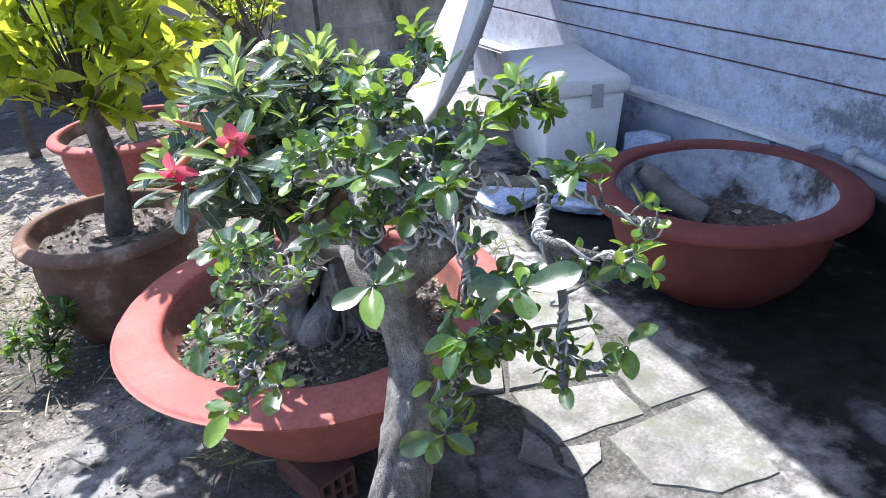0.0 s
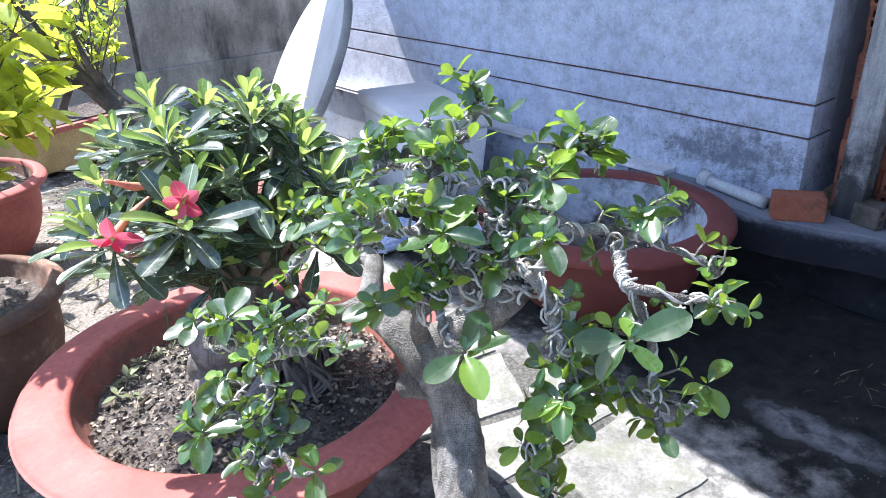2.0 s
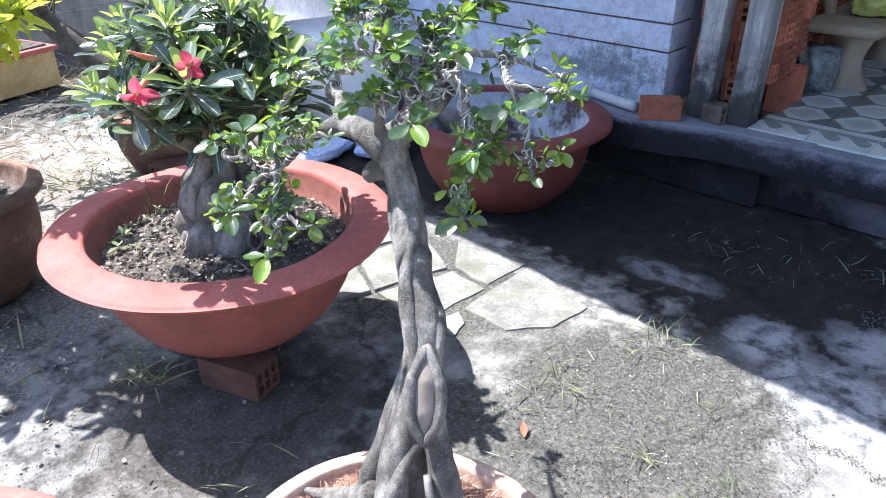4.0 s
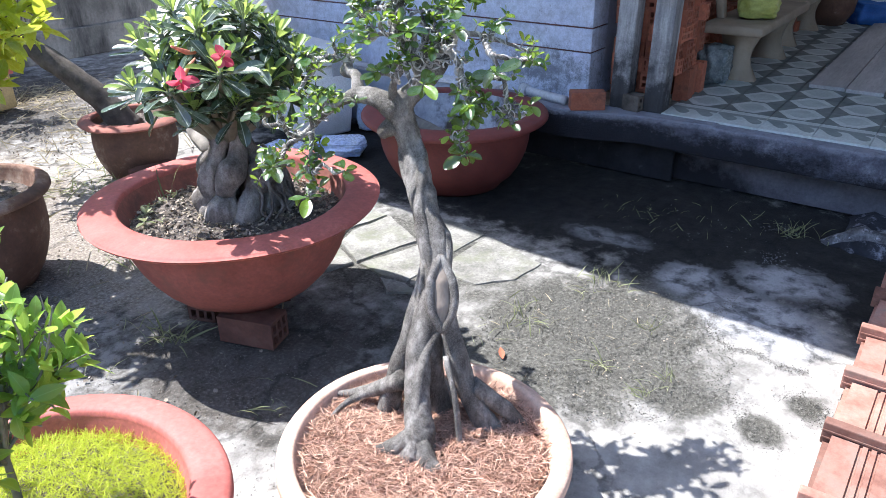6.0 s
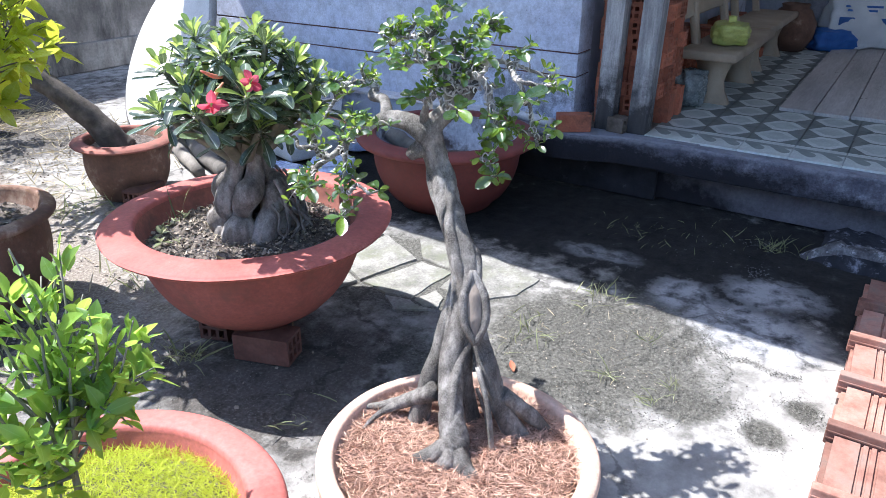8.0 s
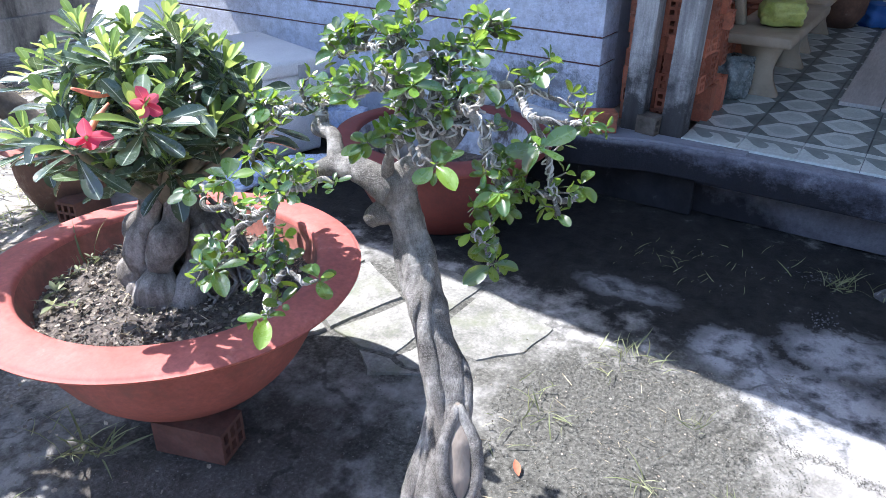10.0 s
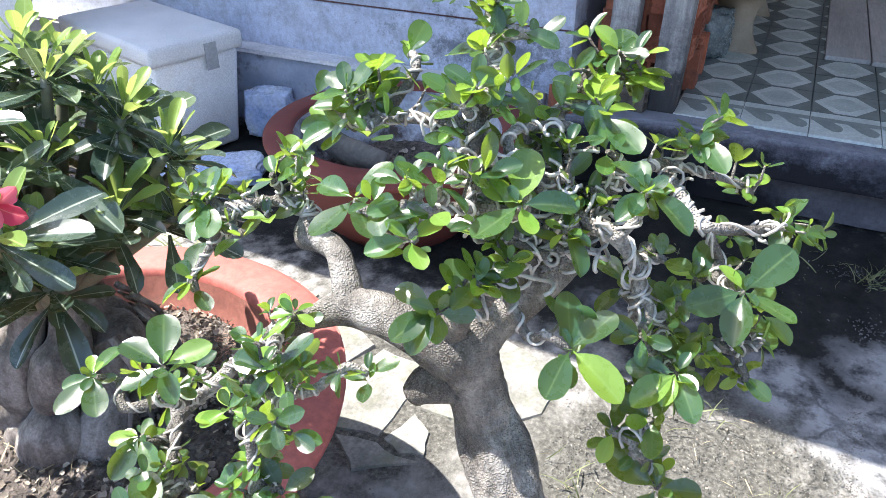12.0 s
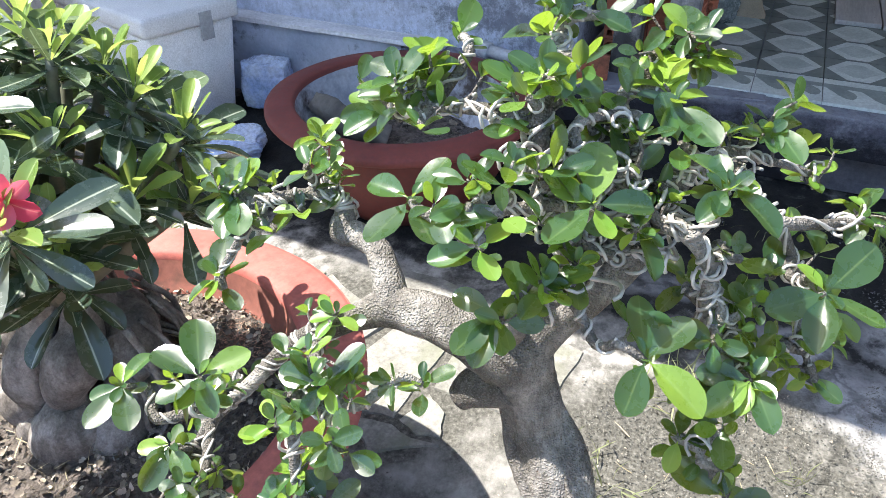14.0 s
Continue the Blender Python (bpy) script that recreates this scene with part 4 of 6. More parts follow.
def brick_stack(at, nx, ny, nz, turn, label, on_end=False, seed=1, rough=0.012, ends_out=False):
    """Rows of loose bricks laid one on another, uneven."""
    rnd = random.Random(seed)
    t = thing("brick_stack", label, "brick stack", at, turn)
    j_of = lambda i, w: (i + 0.5) * w
    lx, ly, lz = (0.085, 0.085, 0.18) if on_end else (0.18, 0.085, 0.085)
    for k in range(nz):
        for i in range(nx):
            for j in range(ny):
                if k == nz - 1 and rnd.random() < 0.3:
                    continue
                m = pose((i + 0.5) * (lx + 0.006) + rnd.uniform(-rough, rough) * 0.4, (j + 0.5) * (ly + 0.004) + rnd.uniform(-rough, rough), k * (lz + 0.001) + (0.09 if on_end else 0.0), 0, 0, rnd.uniform(-3, 3))
                if on_end:
                    m = m @ pose(0, 0, 0, 0, 90, 0) @ pose(0, 0, -0.0425)
                else:
                    m = m @ (pose(0, 0, 0) if rnd.random() < 0.75 else pose(0, 0, 0, 0, 0, 180))
                if ends_out and not on_end:
                    m = pose(j_of(i, 0.091), 0.095 + j * 0.186 + rnd.uniform(-rough, rough), k * (lz + 0.001), 0, 0, 90 + rnd.uniform(-4, 4))
                ob = piece("brick", BRICK_MESH, t, m)
    return t


brick_stack((3.40, 1.88, FLOOR), 4, 1, 1, 0, "course of hollow orange bricks standing on end by the post", True, seed=4)
brick_stack((3.40, 1.88, FLOOR + 0.182), 4, 2, 6, 0, "loose stack of hollow orange bricks showing their openings", seed=3, rough=0.02, ends_out=True)
brick_stack((3.40, 2.00, FLOOR), 2, 3, 10, 0, "tall loose stack of hollow orange bricks behind the porch posts", seed=8)
brick_stack((3.80, 1.88, FLOOR), 2, 1, 1, 0, "pair of hollow orange bricks standing on end", True, seed=9)
brick_stack((3.82, 2.06, FLOOR), 12, 1, 5, 0, "low stack of hollow bricks behind the stone bench", seed=5, rough=0.02, ends_out=True)
brick_stack((5.0, 1.86, FLOOR), 16, 2, 4, 0, "long low stack of dusty hollow bricks under the benches", seed=6, rough=0.02, ends_out=True)


# ---- porch furniture ----
def bench(at, turn, label, seed):
    t = thing("stone_bench", label, "bench", at, turn, "stone benches")
    part("seat", boxed((1.25, 0.36, 0.055), (0.5, 0.0, 0.342), 0.016), GRANITE, t)
    for x in (0.12, 0.90):
        bm = bmesh.new()
        for k, z in enumerate(np.linspace(0, 0.312, 7)):
            curl = 0.02 * math.cos(math.pi * k / 3)
            ring = [bm.verts.new((x + curl + sx * (0.05 - 0.012 * math.sin(math.pi * k / 6)), sy * (0.13 - 0.05 * math.sin(math.pi * k / 6)), z)) for sx, sy in ((-1, -1), (1, -1), (1, 1), (-1, 1))]
            if k:
                for i in range(4):
                    bm.faces.new((old[i], old[(i + 1) % 4], ring[(i + 1) % 4], ring[i]))
            old = ring
        bmesh.ops.bevel(bm, geom=[e for e in bm.edges if abs(e.verts[0].co.z - e.verts[1].co.z) > 0.01], offset=0.012, segments=2, affect="EDGES")
        part("leg", bm, GRANITE, t)
        part("back_support", boxed((0.075, 0.05, 0.28), (x + 0.05, 0.17, 0.49), 0.012, tilted(-12, 0, 0)), GRANITE, t)
    part("backrest", boxed((1.22, 0.05, 0.42), (0.5, 0.24, 0.74), 0.014, tilted(-12, 0, 0)), GRANITE, t)
    return t


bench((4.13, 1.80, FLOOR), 0, "buff granite bench with slab seat and backrest on the porch", 1)
bench((5.42, 1.84, FLOOR), 0, "buff granite bench with slab seat beside a stack of bricks", 2)


def crumpled(size, seed, puff=0.25, scale=7.0, cuts=14):
    """A soft bag: a rounded box, creased."""
    bm = bmesh.new()
    bmesh.ops.create_cube(bm, size=1.0)
    bmesh.ops.subdivide_edges(bm, edges=bm.edges[:], cuts=cuts, use_grid_fill=True)
    for v in bm.verts:
        p = v.co * 2
        r = p.normalized() * (abs(p.x) ** 5 + abs(p.y) ** 5 + abs(p.z) ** 5) ** 0.2
        q = p.lerp(r.normalized() * 1.1, puff)
        crease = noise.noise(q * scale * 0.35 + Vector((seed, 0, 0))) * 0.16 + abs(noise.noise(q * scale + Vector((0, seed, 0)))) * 0.12
        q *= 1 - crease
        v.co = Vector((q.x * size[0] / 2, q.y * size[1] / 2, (q.z + 1) * size[2] / 2))
        v.co.z = max(v.co.z, 0.0)
    return bm


sack = thing("rice_sack", "white woven sack with blue print slumped on the porch floor", "sack", (7.15, 1.22, FLOOR), 14)
part("bag", crumpled((0.42, 0.62, 0.52), 1.0, 0.35, 5.0), SACK, sack)
part("print_band", boxed((0.004, 0.40, 0.07), (-0.196, 0.0, 0.27), 0.001), SACK_BLUE, sack, "blue printed band", False)
for k, (y, w) in enumerate(((0.02, 0.3), (0.03, 0.24))):
    part("print_line", boxed((0.004, w, 0.018), (-0.198, y, 0.40 - k * 0.035), 0.001), SACK_BLUE, sack, "line of unreadable print", False)
sack2 = thing("rice_sack", "blue and white plastic sack lying beside a fuller one", "sack", (6.98, 1.42, FLOOR), 40)
part("bag", crumpled((0.34, 0.42, 0.2), 4.0, 0.4, 6.0), SACK_BLUE, sack2)
bag = thing("plastic_bag", "knotted yellow-green plastic bag on the stone bench", "bag", (4.40, 1.76, FLOOR + 0.37), 10)
part("pouch", crumpled((0.32, 0.24, 0.14), 2.0, 0.6, 6.0), BAG_YELLOW, bag)
part("knot", crumpled((0.06, 0.05, 0.07), 7.0, 0.3, 9.0, 6), BAG_YELLOW, bag)
for o in bag.children:
    if o.name.startswith("knot"):
        o.location = (0.02, 0.0, 0.105)
dark_bag = thing("plastic_bag", "cloudy dark plastic bag tucked under the stone bench", "bag", (4.12, 1.90, FLOOR), 0)
part("pouch", crumpled((0.18, 0.2, 0.24), 9.0, 0.6, 7.0), BAG_CLEAR, dark_bag)
clay_jar = solid("clay_jar", lathe([(0, 0), (0.12, 0), (0.19, 0.12), (0.2, 0.25), (0.14, 0.36), (0.11, 0.38), (0.12, 0.41), (0.10, 0.41), (0.09, 0.38), (0, 0.36)], 32, 0.01), TERRACOTTA_OLD, "brown clay jar at the back of the porch", "jar", at=(6.75, 1.72, FLOOR), smooth=True)
solid("board", boxed((0.05, 0.3, 1.9), (0, 0, 0.95), 0.006, tilted(0, 7, 0)), POST_PLAIN, "pale grey board leaning on the porch wall", "board", at=(7.5, 0.72, FLOOR + 0.02), turn=8)

boards = thing("floor_boards", "weathered grey boards laid side by side on the porch floor", "boards", (4.28, 1.37, FLOOR + 0.009))
for j in range(16):
    w = 0.205
    piece("board", mesh_of("board", boxed((2.9, w - 0.006, 0.022), (0, 0, 0.011), 0.003), BOARD, False), boards, pose(1.45 + random.uniform(-0.015, 0.015), -(j + 0.5) * w, 0))

# ---- the leaning table top, foam box and litter by the house ----
table = thing("round_table_top", "round white stone table top leaning on the house wall", "table top", (2.436, 5.297, 0.006), 0)
TOP_R = 0.628
disc = lathe([(0, 0), (TOP_R - 0.032, 0), (TOP_R - 0.02, 0.012), (TOP_R - 0.02, 0.05), (TOP_R - 0.032, 0.062), (0.0, 0.062)], 96, 0.002)
rim_part = lathe([(TOP_R - 0.019, 0.004), (TOP_R, 0.012), (TOP_R, 0.05), (TOP_R - 0.019, 0.058)], 96, 0.002)
lean = tilted(0, 0, -19) @ tilted(0, -62, 0) @ Matrix.Translation((TOP_R, 0, 0))
for bm in (disc, rim_part):
    bmesh.ops.transform(bm, matrix=lean, verts=bm.verts)
part("top", disc, WHITE_STONE, table)
part("rim", rim_part, RIM_GREY, table, "grey cement rim")

foam = thing("foam_box", "grimy white foam box with its lid on by the house wall", "box", (2.885, 4.29, 0.0), -17)
bm = boxed((0.43, 0.81, 0.47), (0, 0, 0.235), 0.02)
for v in bm.verts:
    k = 0.86 + 0.14 * v.co.z / 0.47
    v.co.x *= k
    v.co.y *= k
part("tub", bm, FOAM, foam)
part("lid", boxed((0.47, 0.855, 0.085), (0, 0, 0.514), 0.022), FOAM, foam)
part("tape", boxed((0.06, 0.006, 0.12), (0.06, -0.4285, 0.47), 0.001), PLASTIC_WHITE, foam, "strip of old tape", False)

for at, turn, size, seed, mat, label in (((2.60, 3.66, 0.0), 35, (0.24, 0.30, 0.09), 3.0, BAG_PALE, "crumpled pale blue plastic bag beside the foam box"), ((3.10, 3.80, 0.0), 20, (0.15, 0.24, 0.24), 6.0, BAG_PALE, "crumpled bluish plastic sheet against the house ledge"), ((2.34, 3.92, 0.0), 10, (0.36, 0.30, 0.06), 8.0, BAG_PALE, "flattened pale blue plastic sheet on the ground")):
    b = thing("plastic_bag", label, "bag", at, turn)
    part("sheet", crumpled(size, seed, 0.45, 3.4, 24), mat, b)
logs = thing("driftwood", "grey weathered pieces of wood lying in the yard", "wood", (2.35, 4.55, 0.0), 65)
part("log", limb([(-0.45, 0, 0.04), (0, 0.02, 0.05), (0.45, -0.02, 0.045)], [0.045, 0.055, 0.035], 10), OLD_WOOD, logs)
part("log", limb([(-0.35, 0.13, 0.035), (0.1, 0.12, 0.04), (0.5, 0.1, 0.03)], [0.035, 0.045, 0.03], 10), OLD_WOOD, logs)
pipe = thing("plastic_pipe", "short dirty white plastic pipe on the house ledge", "pipe", (3.18, 2.55, FLOOR), 0)
part("tube", limb([(0.04, 0.16, 0.028), (0.0, 0.02, 0.028), (-0.04, -0.14, 0.028)], [0.026, 0.026, 0.026], 14, 4, 0), PLASTIC_WHITE, pipe)
part("socket", limb([(0.038, 0.155, 0.028), (0.05, 0.20, 0.03)], [0.036, 0.036], 14, 3, 0), PLASTIC_WHITE, pipe)


# ---- stack of ridged clay tiles in front of the porch ----
def clay_tile(long=0.255, wide=0.185):
    """A flat tile whose top is ribbed lengthwise: one ribbed section drawn along x."""
    section = [(-wide / 2, 0.0), (wide / 2, 0.0), (wide / 2, 0.024)]
    for y in (0.021, 0.0, -0.021):
        section += [(y + 0.0045, 0.024), (y + 0.003, 0.017), (y - 0.003, 0.017), (y - 0.0045, 0.024)]
    section.append((-wide / 2, 0.024))
    bm = bmesh.new()
    ends = [[bm.verts.new((x, y, z)) for y, z in section] for x in (-long / 2, long / 2)]
    for k in range(len(section)):
        n = (k + 1) % len(section)
        bm.faces.new((ends[0][k], ends[0][n], ends[1][n], ends[1][k]))
    bm.faces.new(ends[0][::-1])
    bm.faces.new(ends[1])
    bmesh.ops.recalc_face_normals(bm, faces=bm.faces)
    return mesh_of("tile", bm, CLAY_TILE, False)


def edge_tile():
    bm = boxed((0.032, 0.40, 0.07), (0, 0, 0.035), 0.004)
    for z in (0.022, 0.045):
        box(bm, (0.036, 0.396, 0.006), (0, 0, z), 0.001)
    return mesh_of("edge_tile", bm, CLAY_TILE, False)


def tile_stack():
    """Rows of flat ridged tiles on layers of others, with a tile on edge between each two rows."""
    t = thing("tile_stack", "rows of ridged pale clay roof tiles stacked in the yard", "tile stack", (1.0, 0.665, 0.0), 0)
    me, ed = clay_tile(), edge_tile()
    rnd = random.Random(5)
    for row in range(5):
        x = 0.14 + row * 0.295
        for layer in range(6):
            for j in range(5):
                piece("tile", me, t, pose(x + rnd.uniform(-0.006, 0.006), -(j + 0.5) * 0.19 + rnd.uniform(-0.003, 0.003) - 0.012 * (layer % 2), 0.002 + 0.0262 * layer, 0, rnd.uniform(-0.6, 0.6), rnd.uniform(-1.2, 1.2)))
        for j in range(2):
            piece("edge_tile", ed, t, pose(x - 0.148 + rnd.uniform(-0.004, 0.004), -0.19 - j * 0.41, 0.118, 0, 0, rnd.uniform(-1.5, 1.5)))
    return t


tile_stack()

# ---- plants ----
OBOVATE = [(0.0, 0.012), (0.07, 0.02), (0.18, 0.11), (0.32, 0.20), (0.48, 0.255), (0.64, 0.268), (0.79, 0.24), (0.90, 0.175), (0.965, 0.095), (1.0, 0.0)]
SPATULA = [(0.0, 0.022), (0.12, 0.034), (0.30, 0.066), (0.50, 0.112), (0.68, 0.146), (0.83, 0.150), (0.93, 0.114), (0.98, 0.060), (1.0, 0.0)]
ELLIPSE = [(0.0, 0.02), (0.12, 0.10), (0.28, 0.19), (0.46, 0.225), (0.64, 0.20), (0.80, 0.135), (0.92, 0.06), (1.0, 0.0)]
NARROW = [(0.0, 0.018), (0.3, 0.028), (0.65, 0.022), (1.0, 0.0)]
FLAKED = [(0.0, 0.22), (0.2, 0.42), (0.45, 0.30), (0.7, 0.44), (1.0, 0.12)]
PETALED = [(0.0, 0.10), (0.2, 0.22), (0.45, 0.34), (0.7, 0.36), (0.88, 0.24), (1.0, 0.0)]
FIG_LEAVES = [blade_mesh("leaf", OBOVATE, f, d, m, 2) for m in (FIG_LEAF, FIG_YOUNG) for f, d in ((0.25, 0.10), (0.45, 0.22), (0.15, -0.05))]
ADEN_LEAVES = [blade_mesh("leaf", SPATULA, f, d, m, 2) for m in (ADENIUM_LEAF, ADENIUM_YOUNG) for f, d in ((0.3, 0.16), (0.5, 0.3), (0.2, -0.04))]
CITRUS_LEAVES = [blade_mesh("leaf", ELLIPSE, f, d, CITRUS_LEAF) for f, d in ((0.3, 0.15), (0.5, 0.25), (0.2, 0.02))]
LIME_LEAVES = [blade_mesh("leaf", ELLIPSE, f, d, LIME_LEAF) for f, d in ((0.35, 0.15), (0.5, 0.28), (0.2, 0.0))]
SHRUB_LEAVES = [blade_mesh("leaf", ELLIPSE, f, d, SHRUB_LEAF) for f, d in ((0.3, 0.15), (0.5, 0.25))]
BLADES = {m.name: blade_mesh("blade", NARROW, 0.4, d, m) for m, d in ((GRASS, 0.5), (STRAW, 0.15), (MOSS, 0.2), (LITTER, 0.1), (COIR, 0.15))}
FLAKE = blade_mesh("flake", FLAKED, 0.3, 0.1, LITTER)
CLOD = blade_mesh("clod", FLAKED, 1.2, 0.6, CRUMB)


def any_way(rnd, lift=0.0):
    a, z = rnd.uniform(0, 2 * math.pi), rnd.uniform(-1, 1)
    s = math.sqrt(1 - z * z)
    return (Vector((s * math.cos(a), s * math.sin(a), z)) + UP * lift).normalized()


def rosette(at, axis, count, size, rnd, meshes, open_angle=65, up_pull=0.35, spin=2.4):
    """Leaves round a twig's tip: pairs of a mesh and a pose, the inner ones smaller and steeper."""
    axis = Vector(axis).normalized()
    side = axis.orthogonal().normalized()
    out = []
    a0 = rnd.uniform(0, 6.28)
    for i in range(count):
        f = (i + 0.5) / count
        tilt = radians(open_angle * (1.1 - 0.75 * f) + rnd.uniform(-10, 10))
        a = a0 + i * spin + rnd.uniform(-0.25, 0.25)
        d = Matrix.Rotation(a, 3, axis) @ side
        way = axis * math.cos(tilt) + d * math.sin(tilt)
        face = (axis * 0.9 + UP * up_pull - d * 0.2).normalized()
        s = size * (1.0 - 0.5 * f) * rnd.uniform(0.8, 1.15)
        start = Vector(at) - axis * size * 0.12 * (1 - f) + d * 0.002
        out.append((meshes(f), aimed(start, way, face, s, rnd.uniform(-0.3, 0.3))))
    return out


def fig_tree():
    rnd = random.Random(11)
    t = thing("fig_tree", "wired fig bonsai with scarred grey trunk and glossy leaves", "bonsai tree", (0.577, 1.496, 0.205))
    inv = t.matrix_world.inverted()

    def put(name, bm, mat, label="", under=None):
        bmesh.ops.transform(bm, matrix=inv, verts=bm.verts)
        return part(name, bm, mat, under or t, label)

    way_up = [(0.546, 1.491, 0.24), (0.598, 1.529, 0.32), (0.661, 1.569, 0.415), (0.723, 1.574, 0.505), (0.770, 1.585, 0.597), (0.799, 1.620, 0.665), (0.828, 1.667, 0.72), (0.864, 1.709, 0.775), (0.889, 1.745, 0.825), (0.901, 1.766, 0.868), (0.904, 1.780, 0.905), (0.898, 1.790, 0.945), (0.886, 1.794, 0.985)]
    put("trunk", limb([(0.520, 1.476, 0.16)] + way_up, [0.060, 0.042, 0.033, 0.032, 0.035, 0.034, 0.034, 0.035, 0.036, 0.035, 0.033, 0.034, 0.035, 0.034], 32, 16, 0.20, 20), FIG_BARK)
    # fused strands that twist up the trunk
    spine = glide(way_up, 8)
    for k, (f0, f1, turn, thick) in enumerate(((0.0, 0.45, 0.0, 0.016), (0.08, 0.62, 1.3, 0.014), (0.2, 0.85, 2.5, 0.016), (0.0, 0.42, 3.6, 0.014), (0.26, 0.78, 4.6, 0.017), (0.35, 0.72, 5.6, 0.013), (0.42, 0.95, 0.6, 0.012))):
        line, sizes = [], []
        for i in range(14):
            g = i / 13
            f = (f0 + (f1 - f0) * g) * (len(spine) - 1)
            s = min(int(f), len(spine) - 2)
            way = (spine[s + 1] - spine[s]).normalized()
            u = way.cross(Vector((0.3, -1, 0.1))).normalized()
            a = turn + 1.9 * g + 0.5 * math.sin(g * 7 + k)
            line.append(spine[s].lerp(spine[s + 1], f - s) + (u * math.cos(a) + way.cross(u) * math.sin(a)) * (0.032 - 0.016 * abs(2 * g - 1) ** 3))
            sizes.append(thick * (0.45 + 0.55 * math.sin(math.pi * min(max(g, 0.06), 0.94)) + 0.2 * math.sin(g * 17 + k)))
        put("root_strand", limb(line, sizes, 14, 4, 0.2, 26), FIG_BARK)
    put("second_trunk", limb([(0.735, 1.381, 0.17), (0.717, 1.429, 0.26), (0.709, 1.470, 0.36), (0.722, 1.511, 0.45), (0.754, 1.562, 0.545), (0.789, 1.599, 0.64)], [0.034, 0.029, 0.028, 0.027, 0.028, 0.024], 22, 12, 0.2, 13), FIG_BARK)
    put("third_root", limb([(0.705, 1.536, 0.17), (0.707, 1.548, 0.27), (0.704, 1.559, 0.37), (0.722, 1.566, 0.46)], [0.038, 0.030, 0.028, 0.026], 16, 8, 0.15, 11), FIG_BARK)
    put("left_leg", limb([(0.798, 1.625, 0.655), (0.764, 1.617, 0.575), (0.724, 1.622, 0.49), (0.682, 1.63, 0.40), (0.648, 1.645, 0.31), (0.63, 1.66, 0.20)], [0.022, 0.026, 0.026, 0.024, 0.026, 0.034], 18, 10, 0.2, 15), FIG_BARK)
    # the healed wound: bare wood between two rolled lips
    away = Vector((-0.80, -0.56, 0.2)) * 0.036
    mid = [Vector(p) + away for p in ((0.712, 1.530, 0.475), (0.736, 1.548, 0.53), (0.758, 1.565, 0.59), (0.780, 1.582, 0.65))]
    put("scar", limb([q - away * 0.22 for q in mid], [0.004, 0.028, 0.028, 0.004], 14, 8, 0.08), SCAR, "bare pale wood of a healed wound")
    across = Vector((0.530, -0.754, 0)) * 0.030
    for s in (-1, 1):
        line = [mid[0] + away * 0.05, mid[1] + across * s + away * 0.25, mid[2] + across * s + away * 0.25, mid[3] + away * 0.05]
        put("scar_lip", limb(line, [0.008, 0.0125, 0.0125, 0.008], 12, 8, 0.1), FIG_BARK, "pale rolled bark lip")
    for pts, r in (([(0.633, 1.601, 0.33), (0.627, 1.683, 0.27), (0.616, 1.765, 0.225), (0.610, 1.836, 0.195)], [0.026, 0.02, 0.014, 0.006]),
                   ([(0.626, 1.704, 0.255), (0.571, 1.755, 0.225), (0.520, 1.776, 0.195)], [0.013, 0.009, 0.004]),
                   ([(0.674, 1.589, 0.37), (0.732, 1.683, 0.28), (0.770, 1.746, 0.19)], [0.022, 0.016, 0.009]),
                   ([(0.547, 1.484, 0.26), (0.501, 1.545, 0.22), (0.470, 1.606, 0.19)], [0.035, 0.024, 0.01]),
                   ([(0.531, 1.474, 0.24), (0.510, 1.416, 0.21), (0.515, 1.356, 0.18)], [0.03, 0.022, 0.009]),
                   ([(0.676, 1.497, 0.42), (0.638, 1.441, 0.33), (0.625, 1.416, 0.2)], [0.008, 0.0075, 0.008]),
                   ([(0.713, 1.441, 0.33), (0.771, 1.374, 0.25), (0.800, 1.326, 0.19)], [0.026, 0.02, 0.012]),
                   ([(0.664, 1.490, 0.36), (0.672, 1.463, 0.27), (0.680, 1.456, 0.19)], [0.005, 0.005, 0.006])):
        put("root", limb(pts, r, 12, 8, 0.2, 14), FIG_BARK)
    put("cut_stub", limb([(0.893, 1.80, 0.925), (0.884, 1.834, 0.905), (0.878, 1.850, 0.888)], [0.032, 0.024, 0.015], 14, 6, 0.1, 20), FIG_BARK)

